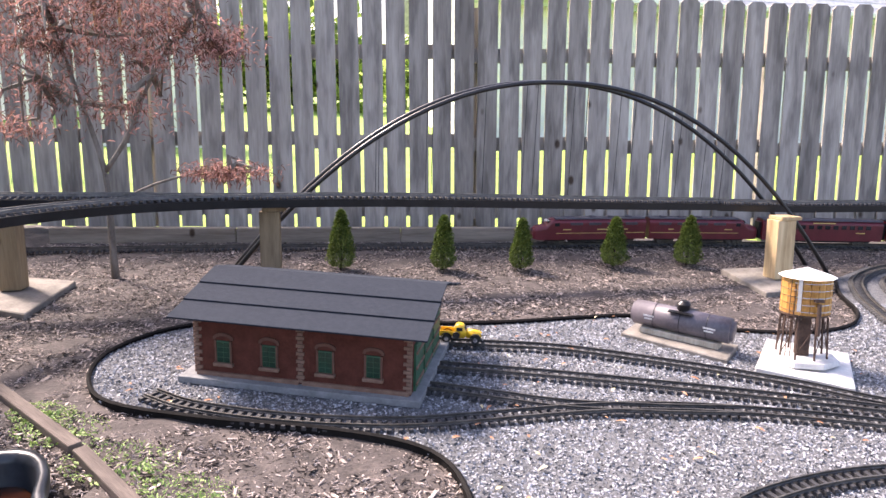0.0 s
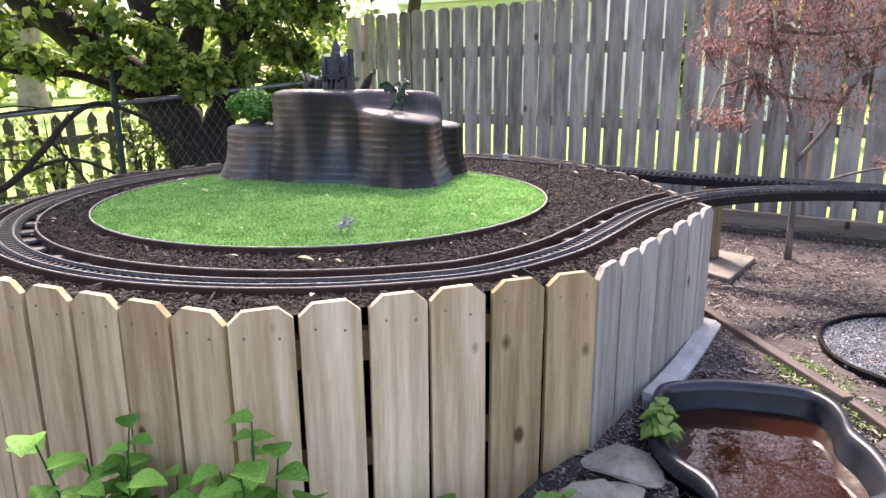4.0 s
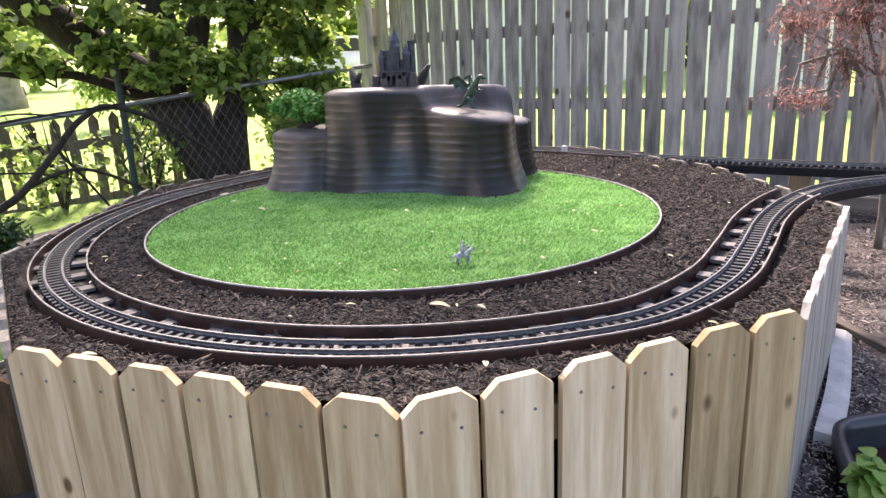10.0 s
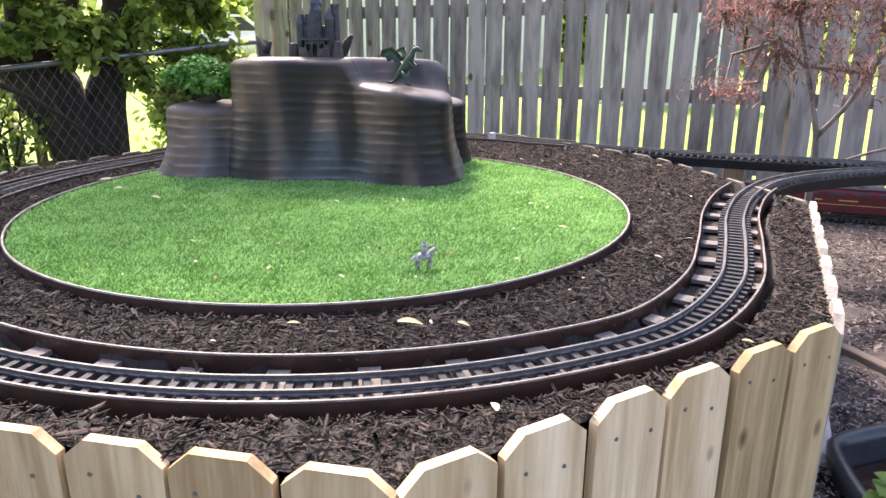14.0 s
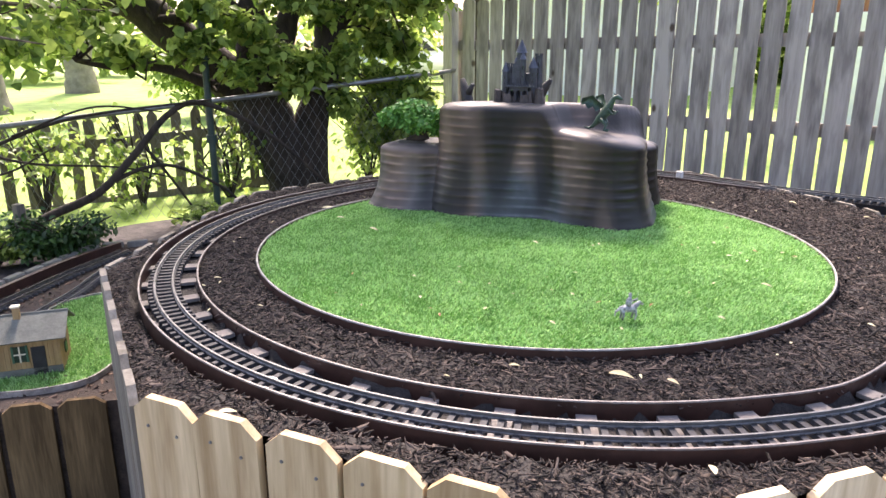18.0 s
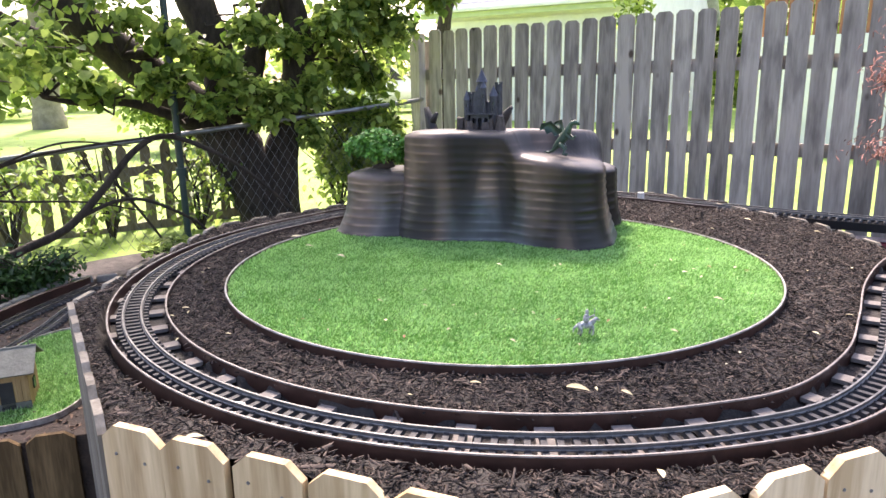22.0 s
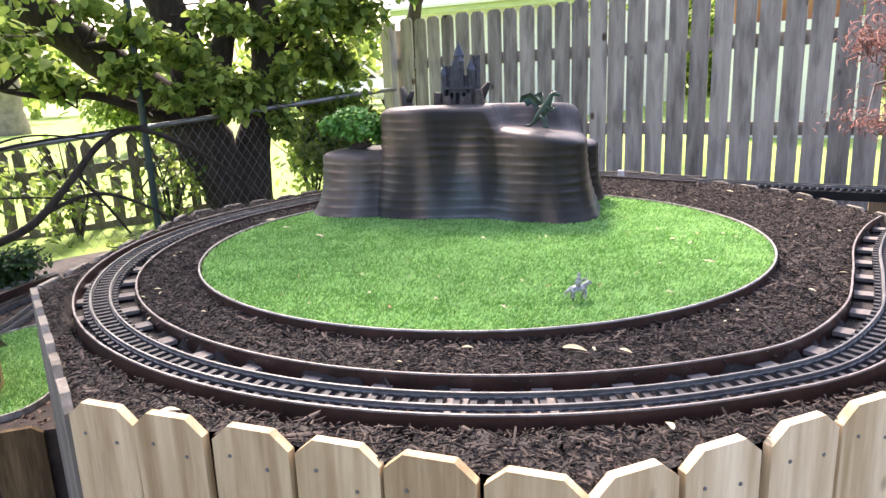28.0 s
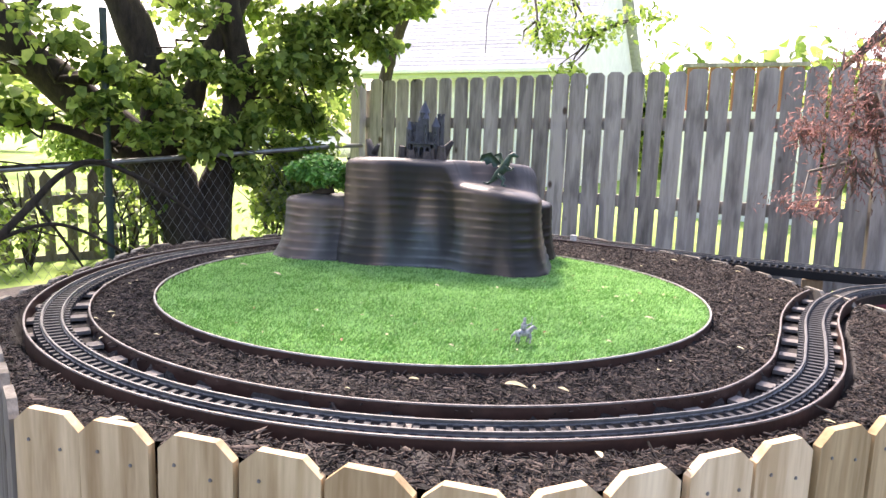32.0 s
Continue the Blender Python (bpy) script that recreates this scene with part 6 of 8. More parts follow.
# ---- trees and the yard beyond ----
def blob_points(g, blobs, per):
    """Points scattered through flattened clumps (x, y, z, rx, ry, rz, weight)."""
    out = []
    for x, y, z, rx, ry, rz, w in blobs:
        n = int(per * w)
        d = g.normal(0, 1, (n, 3))
        d /= np.linalg.norm(d, axis=1)[:, None]
        k = g.uniform(0.25, 1.05, (n, 1)) ** 0.6
        # leaves sit in small sprays, which leaves gaps between them
        spray = g.normal(0, 1, (max(1, n // 14), 3))
        spray /= np.linalg.norm(spray, axis=1)[:, None]
        pick = spray[g.integers(0, len(spray), n)]
        p = (0.55 * pick + 0.45 * d) * k * np.array([rx, ry, rz]) * 1.25
        out.append(np.array([x, y, z]) + p)
    return np.vstack(out)


def twigs(g, blobs, anchor):
    """Thin boughs from the nearest limb point out into each clump."""
    res = []
    for x, y, z, rx, ry, rz, w in blobs:
        a = min(anchor, key=lambda q: (q[0] - x) ** 2 + (q[1] - y) ** 2 + (q[2] - z) ** 2)
        for k in range(3):
            e = np.array([x, y, z]) + g.normal(0, 0.45, 3) * np.array([rx, ry, rz])
            m = (np.array(a) + e) / 2 + g.normal(0, 0.06, 3)
            res.append(tube([a, tuple(m), tuple(e)], [min(0.018, 0.06 * rx), min(0.012, 0.04 * rx), 0.003], 5))
    return res


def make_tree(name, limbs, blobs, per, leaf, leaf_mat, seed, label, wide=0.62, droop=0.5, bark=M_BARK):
    t = empty(name, Matrix.Translation(limbs[0][0][0]), label, "tree")
    inv = t.matrix_world.inverted()
    g = np.random.default_rng(seed)
    anchor = []
    for i, (pts, rad) in enumerate(limbs):
        p = smooth_path([tuple(q) for q in pts], 0.09)
        u = np.linspace(0, 1, len(p))
        r = np.interp(u, np.linspace(0, 1, len(rad)), rad)
        r = r * (1 + 0.06 * np.sin(u * 40 + i) + g.normal(0, 0.03, len(p)))
        v, f = tube([tuple(q) for q in p], list(r), 14)
        ob = link_mesh("trunk" if i == 0 else "limb", v, f, bark, t, smooth=True)
        ob.matrix_local = inv
        anchor += [tuple(q) for q in p[len(p) // 3:]]
    v, f = merge(twigs(g, blobs, anchor))
    ob = tagged(link_mesh("bough", v, f, bark, t), kind="stuff")
    ob.matrix_local = inv
    ob = leaves("crown", blob_points(g, blobs, per), leaf, leaf_mat, seed, t, droop, wide)
    ob.matrix_local = inv
    return t


YARD_LIMBS = [
    ([(-6.14, 1.82, -0.12), (-6.15, 1.77, 0.08), (-6.16, 1.67, 0.35), (-6.20, 1.54, 0.66), (-6.22, 1.47, 0.90)], [0.26, 0.205, 0.19, 0.20, 0.13]),
    ([(-6.08, 1.88, -0.12), (-6.08, 1.86, 0.20), (-6.09, 1.88, 0.50), (-6.10, 2.03, 0.90), (-6.10, 2.10, 1.41), (-6.08, 2.02, 1.72), (-6.05, 1.97, 2.05), (-6.0, 1.95, 2.9)], [0.15, 0.14, 0.13, 0.115, 0.095, 0.08, 0.07, 0.04]),
    ([(-6.22, 1.56, 0.62), (-6.25, 1.40, 0.80), (-6.26, 1.20, 0.98), (-6.28, 0.88, 1.26), (-6.30, 0.66, 1.45), (-6.33, 0.48, 1.72), (-6.38, 0.30, 2.05), (-6.45, 0.0, 2.7)], [0.17, 0.15, 0.13, 0.125, 0.115, 0.095, 0.08, 0.05]),
    ([(-6.20, 1.60, 0.80), (-6.20, 1.55, 1.05), (-6.20, 1.49, 1.28), (-6.20, 1.36, 1.66), (-6.22, 1.20, 2.02), (-6.25, 1.0, 2.8)], [0.16, 0.13, 0.12, 0.105, 0.09, 0.05]),
    ([(-6.16, 1.66, 0.95), (-6.15, 1.73, 1.15), (-6.15, 1.88, 1.50), (-6.13, 2.10, 1.88), (-6.10, 2.30, 2.3), (-6.0, 2.5, 2.9)], [0.10, 0.075, 0.072, 0.066, 0.055, 0.03]),
    ([(-6.18, 1.50, 1.28), (-6.12, 1.28, 1.27), (-6.10, 1.05, 1.26), (-6.08, 0.82, 1.23)], [0.05, 0.048, 0.040, 0.022]),
    ([(-6.16, 1.45, 0.72), (-6.02, 1.20, 0.80), (-6.0, 0.82, 0.94), (-6.0, 0.52, 0.95), (-6.0, 0.33, 0.99)], [0.06, 0.045, 0.032, 0.024, 0.012]),
    ([(-6.30, 0.78, 1.34), (-6.38, 0.60, 1.30), (-6.40, 0.36, 1.40), (-6.42, 0.15, 1.52), (-6.42, -0.15, 1.62)], [0.05, 0.042, 0.036, 0.03, 0.016]),
    ([(-6.10, 2.10, 1.15), (-5.95, 2.35, 1.5), (-5.75, 2.75, 1.85), (-5.5, 3.15, 2.1)], [0.05, 0.04, 0.03, 0.012]),
    ([(-6.31, 0.60, 1.55), (-6.28, 0.80, 1.75), (-6.25, 0.95, 2.05)], [0.045, 0.035, 0.02]),
]
YARD_BLOBS = [
    # bright mass beside the fence corner
    (-5.75, 2.45, 1.70, 0.26, 0.26, 0.20, 1.7), (-5.7, 2.80, 1.85, 0.26, 0.26, 0.20, 1.7), (-5.7, 2.22, 1.45, 0.22, 0.22, 0.18, 1.2), (-5.7, 2.65, 1.45, 0.22, 0.22, 0.17, 1.3), (-5.6, 3.02, 1.98, 0.28, 0.24, 0.18, 1.5), (-5.5, 3.30, 2.05, 0.26, 0.22, 0.14, 0.9), (-5.6, 3.05, 1.68, 0.18, 0.20, 0.12, 0.6),
    # column of leaves down to the ground
    (-5.95, 2.36, 1.18, 0.22, 0.20, 0.18, 1.2), (-5.92, 2.64, 1.12, 0.22, 0.20, 0.18, 1.0), (-5.95, 2.42, 0.82, 0.20, 0.20, 0.18, 1.1), (-5.95, 2.76, 0.66, 0.20, 0.18, 0.18, 0.8), (-5.95, 2.30, 0.50, 0.20, 0.18, 0.18, 0.8), (-5.95, 2.52, 0.36, 0.20, 0.18, 0.16, 0.7), (-6.2, 2.5, 0.6, 0.25, 0.30, 0.30, 0.7),
    # sprays hanging before the stems
    (-5.74, 1.46, 1.02, 0.14, 0.20, 0.11, 0.65), (-5.74, 1.72, 0.96, 0.14, 0.17, 0.12, 0.7), (-5.75, 1.58, 0.84, 0.12, 0.14, 0.09, 0.4), (-5.8, 1.34, 1.22, 0.15, 0.18, 0.10, 0.5), (-5.8, 0.98, 1.09, 0.16, 0.20, 0.11, 0.6), (-5.8, 1.08, 1.33, 0.18, 0.22, 0.12, 0.45), (-5.85, 0.80, 1.45, 0.2, 0.22, 0.14, 0.3), (-5.8, 1.86, 1.30, 0.14, 0.14, 0.12, 0.35), (-5.75, 1.60, 1.40, 0.16, 0.2, 0.12, 0.6), (-5.72, 2.02, 1.02, 0.12, 0.12, 0.16, 0.6), (-5.72, 1.95, 0.70, 0.10, 0.10, 0.14, 0.35), (-5.7, 1.20, 0.92, 0.12, 0.16, 0.10, 0.4),
    # the side that reaches out over the yard
    (-5.95, 0.28, 1.16, 0.22, 0.24, 0.13, 0.5), (-5.95, 0.45, 1.32, 0.22, 0.22, 0.13, 0.2), (-5.95, 0.62, 1.04, 0.18, 0.20, 0.10, 0.4), (-5.95, 0.72, 1.60, 0.22, 0.24, 0.14, 0.2), (-5.9, 0.12, 1.32, 0.22, 0.22, 0.13, 0.2), (-6.0, 0.28, 1.58, 0.24, 0.26, 0.15, 0.15), (-6.1, -0.15, 1.25, 0.26, 0.28, 0.15, 0.25), (-6.1, -0.45, 1.38, 0.28, 0.28, 0.16, 0.25),
    # behind and above the stems
    (-6.5, 1.78, 1.85, 0.3, 0.32, 0.2, 0.2), (-6.4, 2.40, 1.95, 0.3, 0.32, 0.22, 0.8), (-6.5, 1.90, 1.50, 0.25, 0.28, 0.18, 0.3), (-5.95, 1.70, 1.75, 0.2, 0.25, 0.14, 0.35), (-6.3, 0.8, 2.15, 0.5, 0.5, 0.25, 0.15), (-6.2, 1.75, 2.35, 0.5, 0.4, 0.25, 0.5), (-5.9, 2.5, 2.35, 0.5, 0.5, 0.3, 1.3),
    # unseen high crown, added out of view to shade the stems and the bed
    (-5.4, 2.3, 2.7, 0.6, 0.6, 0.35, 1.1), (-5.0, 1.4, 2.9, 0.8, 0.7, 0.35, 1.2), (-4.9, 0.4, 3.0, 0.8, 0.7, 0.35, 1.2), (-4.2, 1.8, 3.2, 0.8, 0.7, 0.35, 1.1), (-6.4, 1.2, 3.0, 1.0, 0.9, 0.4, 1.3), (-5.6, 1.7, 3.4, 1.0, 0.9, 0.4, 1.2), (-6.2, 2.9, 3.0, 0.8, 0.8, 0.4, 1.0), (-7.2, 1.0, 3.0, 0.9, 0.9, 0.4, 0.8), (-7.0, 0.2, 3.0, 0.9, 0.8, 0.4, 0.7),
]
make_tree("yard_tree", YARD_LIMBS, YARD_BLOBS, 430, 0.076, M_LEAF, 50, "multi-stemmed garden tree with broad green leaves", 0.75)

M_LEAN_BARK = mat("olive_brown_bark", (0.045, 0.034, 0.021), (0.17, 0.132, 0.088), 0.95, 14, 1.0, stretch=(2, 2, 0.5))
LEAN_LIMBS = [
    ([(-4.88, -0.70, -0.12), (-4.90, -0.70, 0.05), (-4.96, -0.82, 0.55), (-5.01, -0.92, 1.15), (-5.08, -1.05, 2.0), (-5.1, -1.2, 3.0)], [0.20, 0.165, 0.14, 0.125, 0.11, 0.07]),
    ([(-5.06, -1.0, 1.8), (-4.8, -0.6, 2.2), (-4.4, -0.2, 2.5)], [0.06, 0.04, 0.02]),
]
LEAN_BLOBS = [(-4.6, -0.4, 2.4, 0.7, 0.7, 0.3, 1.5), (-5.2, -1.2, 2.9, 0.9, 0.9, 0.4, 1.6), (-5.2, -0.15, 1.10, 0.3, 0.32, 0.16, 0.4), (-5.3, 0.2, 1.22, 0.3, 0.3, 0.16, 0.35), (-5.2, -0.5, 1.30, 0.25, 0.25, 0.14, 0.6), ]
make_tree("leaning_tree", LEAN_LIMBS, LEAN_BLOBS, 420, 0.075, M_LEAF, 51, "leaning tree trunk with rough grey-brown bark", 0.75, 0.5, M_LEAN_BARK)

M_MAPLE_BARK = mat("maple_bark", (0.10, 0.085, 0.070), (0.27, 0.235, 0.20), 0.9, 20, 0.4, stretch=(2, 2, 0.5))
# far trunks: washed-out glare and haze put into a paler bark colour
M_FAR_BARK = mat("haze_paled_bark", (0.14, 0.12, 0.09), (0.32, 0.28, 0.22), 0.95, 6, 0.5)
MAPLE_LIMBS = [
    ([(-1.955, 3.15, -0.04), (-1.96, 3.15, 0.25), (-1.97, 3.15, 0.51), (-2.06, 3.13, 0.86), (-2.15, 3.12, 1.16), (-2.22, 3.10, 1.4)], [0.019, 0.015, 0.012, 0.009, 0.006, 0.003]),
    ([(-1.97, 3.15, 0.50), (-1.86, 3.17, 0.66), (-1.80, 3.18, 0.80), (-1.66, 3.19, 1.05), (-1.50, 3.2, 1.2)], [0.012, 0.010, 0.008, 0.005, 0.003]),
    ([(-1.96, 3.15, 0.33), (-1.75, 3.17, 0.45), (-1.45, 3.22, 0.53), (-1.22, 3.26, 0.52)], [0.008, 0.006, 0.004, 0.002]),
    ([(-2.04, 3.13, 0.80), (-2.2, 3.0, 0.95), (-2.38, 2.9, 1.05)], [0.007, 0.005, 0.002]),
]
MAPLE_BLOBS = [(-1.62, 3.15, 1.15, 0.3, 0.25, 0.23, 1.3), (-1.38, 3.15, 1.08, 0.17, 0.2, 0.12, 0.8), (-1.9, 3.1, 1.22, 0.3, 0.28, 0.23, 1.1), (-2.2, 3.05, 1.18, 0.27, 0.28, 0.23, 1.0), (-2.05, 3.05, 1.42, 0.3, 0.28, 0.15, 0.9), (-1.7, 3.15, 1.38, 0.3, 0.25, 0.15, 0.8), (-2.15, 3.05, 0.88, 0.3, 0.22, 0.15, 0.5), (-1.85, 3.12, 0.8, 0.27, 0.22, 0.15, 0.5), (-1.4, 3.22, 0.53, 0.26, 0.2, 0.053, 0.8), (-2.35, 2.95, 1.05, 0.12, 0.15, 0.09, 0.4), (-2.4, 3.1, 0.7, 0.2, 0.2, 0.075, 0.3), (-1.75, 3.12, 1.0, 0.28, 0.22, 0.12, 0.5), (-2.1, 3.08, 1.05, 0.25, 0.2, 0.1, 0.5)]
make_tree("red_maple", MAPLE_LIMBS, MAPLE_BLOBS, 1050, 0.034, M_MAPLE, 52, "small red lace-leaf maple in front of the fence", 0.15, 0.6, M_MAPLE_BARK)

# hanging boughs of a neighbouring tree over the fence
NEIGH_LIMBS = [
    ([(-11.8, 8.2, -0.1), (-11.6, 8.2, 2.2), (-10.2, 8.0, 3.9), (-7.9, 7.5, 3.7), (-6.9, 6.6, 2.8), (-6.5, 6.2, 2.3)], [0.16, 0.13, 0.10, 0.05, 0.03, 0.01]),
    ([(-7.6, 7.4, 3.4), (-6.8, 7.2, 2.9), (-6.2, 6.9, 2.3)], [0.035, 0.02, 0.008]),
    ([(-7.9, 7.6, 3.4), (-7.6, 6.6, 2.8), (-7.5, 6.4, 2.1)], [0.02, 0.01, 0.004]),
]
NEIGH_BLOBS = [(-6.6, 6.5, 2.25, 0.4, 0.4, 0.22, 0.9), (-6.0, 6.7, 2.3, 0.45, 0.4, 0.2, 0.9), (-6.9, 7.0, 2.7, 0.5, 0.5, 0.3, 1.0), (-5.4, 6.8, 2.45, 0.4, 0.4, 0.15, 0.5), (-6.4, 6.6, 1.8, 0.35, 0.3, 0.2, 0.6), (-8.4, 8.4, 3.9, 1.2, 1.2, 0.6, 1.5)]
make_tree("neighbour_tree", NEIGH_LIMBS, NEIGH_BLOBS, 260, 0.085, M_LEAF, 53, "neighbour's tree with light boughs hanging over the fence", 0.6)


def shrub(name, x, y, z, r, h, n, leaf, material, seed, label):
    s = empty(name, Matrix.Translation((x, y, z)), label, "shrub")
    g = np.random.default_rng(seed)
    v, f = merge([tube([(0, 0, -0.03), tuple(g.normal(0, r * 0.2, 2)) + (h * 0.4,), tuple(g.normal(0, r * 0.5, 2)) + (h * 0.85,)], [0.012, 0.008, 0.003], 5) for _ in range(7)])
    link_mesh("stem", v, f, M_BARK, s)
    blobs = [(*(g.normal(0, r * 0.35, 2)), h * g.uniform(0.3, 0.75), r * 0.6, r * 0.6, h * 0.35, 1) for _ in range(6)]
    leaves("foliage", blob_points(g, blobs, n / 6), leaf, material, seed, s)
    return s


shrub("dark_shrub", -5.28, 0.02, 0.0, 0.24, 0.26, 2400, 0.035, M_LEAF_DARK, 60, "low dark green shrub beside the chain-link fence")
shrub("light_shrub", -5.30, -0.32, 0.0, 0.16, 0.18, 700, 0.045, M_LEAF, 61, "small light green shrub at the tree's foot")
shrub("vine_shrub", -5.95, 2.55, 0.0, 0.35, 0.9, 2200, 0.075, M_LEAF, 62, "leafy vine shrub at the fence corner")
shrub("round_bush", -12.6, 3.4, 0.0, 0.9, 1.35, 3600, 0.12, M_LEAF, 63, "rounded green bush standing in the yard")
for _i, (_x, _y, _h) in enumerate(((-6.38, 0.70, 0.75), (-6.30, 1.30, 0.7), (-6.42, 0.10, 0.7), (-6.45, -0.55, 0.6), (-6.2, 2.45, 0.6))):
    shrub("vine_shrub", _x, _y, 0.0, 0.34, _h, 400, 0.058, M_LEAF, 130 + _i, "sprawling light green leaves among the low pickets")
shrub("weed_clump", -5.35, 0.75, 0.0, 0.28, 0.14, 600, 0.05, M_LEAF, 64, "low weeds along the chain-link fence")
shrub("weed_clump", -5.25, 1.6, 0.0, 0.28, 0.14, 600, 0.05, M_LEAF, 65, "low weeds along the chain-link fence")


# ---- fences at the side ----
def side_x(y):
    return -5.85 + 0.131 * (y - 1.01)


def make_chain_link():
    c = empty("chain_link_fence", Matrix(), "galvanized chain-link fence with a steel top rail", "fence")
    y0, y1 = -4.0, 2.84
    def top(y):
        return 0.64 + 0.088 * y
    v, f = tube([(side_x(y), y, top(y)) for y in np.linspace(y0, y1 - 0.1, 9)] + [(-6.10, 3.27, 0.88)], [0.017] * 10, 12)
    link_mesh("top_rail", v, f, M_GALV, c, "steel top rail", True)
    wires = []
    step = 0.062
    k = int((y1 - y0) / step) + 14
    for i in range(-12, k):
        for s in (-1, 1):
            a = y0 + i * step
            pts = []
            for z in np.linspace(0.0, 1.0, 9):
                y = a + s * z * 0.62 * 1.0
                if y0 <= y <= y1 and z * 1.0 <= top(y) + 0.01:
                    pts.append((side_x(y) + s * 0.002, y, z))
            if len(pts) > 1:
                wires.append(tube(pts, [0.0012] * len(pts), 3))
    v, f = merge(wires)
    tagged(link_mesh("wire_mesh", v, f, M_GALV, c), kind="stuff")
    for y, h, m in ((-2.2, 0.5, M_GALV), (-4.0, 0.4, M_GALV)):
        v, f = tube([(side_x(y), y, -0.1), (side_x(y), y, h)], [0.022, 0.022], 12)
        link_mesh("line_post", v, f, m, c, smooth=True)
    return c


make_chain_link()


def make_sign_post():
    p = empty("metal_post", upright(side_x(1.03) + 0.03, 1.03, 0.0), "dark green steel post beside the chain-link fence", "post")
    b = bmesh.new()
    cyl(b, 0.022, 0.022, 1.75, Matrix.Translation((0, 0, -0.08)), 14)
    part("shaft", b, M_GREEN_POST, p, smooth=False)
    part("bracket", ball(cyl(bmesh.new(), 0.034, 0.034, 0.05, Matrix.Translation((0, 0, 0.47)), 14), 0.036, Matrix.Translation((0.0, 0, 0.495)), 2), M_GREEN_POST, p)
    return p


make_sign_post()
M_OLD_WOOD = mat("old_brown_wood", (0.075, 0.06, 0.048), (0.25, 0.21, 0.17), 0.9, 10, 0.5, stretch=(3, 3, 0.4), vary=0.3)


def make_low_fence():
    f = empty("picket_fence", Matrix.Translation((-6.6, 1.0, 0)), "low weathered wooden picket fence beyond the chain link", "fence")
    inv = f.matrix_world.inverted()
    bm = prism(bmesh.new(), [(-0.035, 0), (0.035, 0), (0.035, 0.665), (0.0, 0.72), (-0.035, 0.665)], 0.016)
    me = bpy.data.meshes.new("picket")
    bmesh.ops.recalc_face_normals(bm, faces=bm.faces)
    bm.to_mesh(me)
    bm.free()
    me.materials.append(M_OLD_WOOD)
    g = random.Random(9)
    for i in range(15):
        y = -0.05 + i * 0.137
        ob = new("picket", me)
        ob.parent = f
        ob.matrix_local = inv @ upright(-6.6 + 0.131 * (y - 1.0), y, -0.12 + 0.05 * y, radians(82)) @ Matrix.Rotation(g.uniform(-0.04, 0.04), 4, "Y")
    for z in (0.10, 0.52):
        ob = part("rail", boxed((2.1, 0.03, 0.07), Matrix.Translation((0.98, 0.024, z))), M_OLD_WOOD, f)
        ob.matrix_local = inv @ upright(-6.6 - 0.138, -0.05, -0.14, radians(82)) @ Matrix.Rotation(-0.05, 4, "Y")
    return f


make_low_fence()


def bough(name, lines, label):
    b = empty(name, Matrix.Translation(lines[0][0][0]), label, "branch")
    inv = b.matrix_world.inverted()
    for pts, r0, r1 in lines:
        p = smooth_path(pts, 0.05)
        v, f = tube([tuple(q) for q in p], list(np.linspace(r0 * 0.75, r1 * 0.7, len(p))), 8)
        ob = link_mesh("branch", v, f, M_BARK, b, smooth=True)
        ob.matrix_local = inv
    return b


bough("fallen_branch", [([(-5.40, -0.62, -0.02), (-5.55, -0.30, 0.02), (-5.68, 0.0, 0.14), (-5.66, 0.28, 0.25), (-5.63, 0.49, 0.45), (-5.62, 0.71, 0.68), (-5.61, 0.92, 0.74), (-5.56, 1.30, 0.54), (-5.51, 1.66, 0.20)], 0.042, 0.014), ([(-5.66, 0.30, 0.28), (-5.62, 0.55, 0.38), (-5.60, 0.75, 0.36), (-5.58, 1.03, 0.18), (-5.57, 1.15, 0.0)], 0.018, 0.010), ([(-5.63, 0.55, 0.52), (-5.62, 0.69, 0.30), (-5.60, 0.86, 0.0)], 0.014, 0.008)], "dark fallen branch resting on the chain-link fence")
bough("fallen_branch", [([(-5.62, -1.0, 0.0), (-5.78, -0.69, 0.36), (-5.76, -0.46, 0.41), (-5.73, -0.14, 0.57), (-5.68, 0.25, 0.69), (-5.58, 0.96, 0.76)], 0.020, 0.008), ([(-5.77, -0.50, 0.40), (-5.72, -0.17, 0.40), (-5.70, 0.10, 0.53)], 0.012, 0.006), ([(-5.74, -0.25, 0.52), (-5.72, 0.0, 0.44), (-5.66, 0.41, 0.39), (-5.62, 0.71, 0.30)], 0.012, 0.006), ([(-5.70, -0.1, 0.60), (-5.66, 0.31, 0.74), (-5.62, 0.68, 0.70)], 0.010, 0.006)], "thin dark branches leaning on the chain-link fence")
for _x, _y, _h in ((-5.32, -0.16, 0.30), (-5.36, -0.44, 0.16)):
    _p = part("stake", boxed((0.045, 0.045, _h + 0.05), Matrix.Translation((0, 0, _h / 2 - 0.02)), 0.006), M_OLD_WOOD)
    _p.matrix_world = upright(_x, _y, 0.0, 0.4)
    tagged(_p, "short weathered wooden stake by the chain link", "stake")
_p = part("low_rail", boxed((0.55, 0.03, 0.05), None, 0.004), M_OLD_WOOD)
_p.matrix_world = Matrix.Translation((-5.33, -0.22, 0.045)) @ Matrix.Rotation(1.4, 4, "Z")
tagged(_p, "weathered board lying between the stakes", "board")

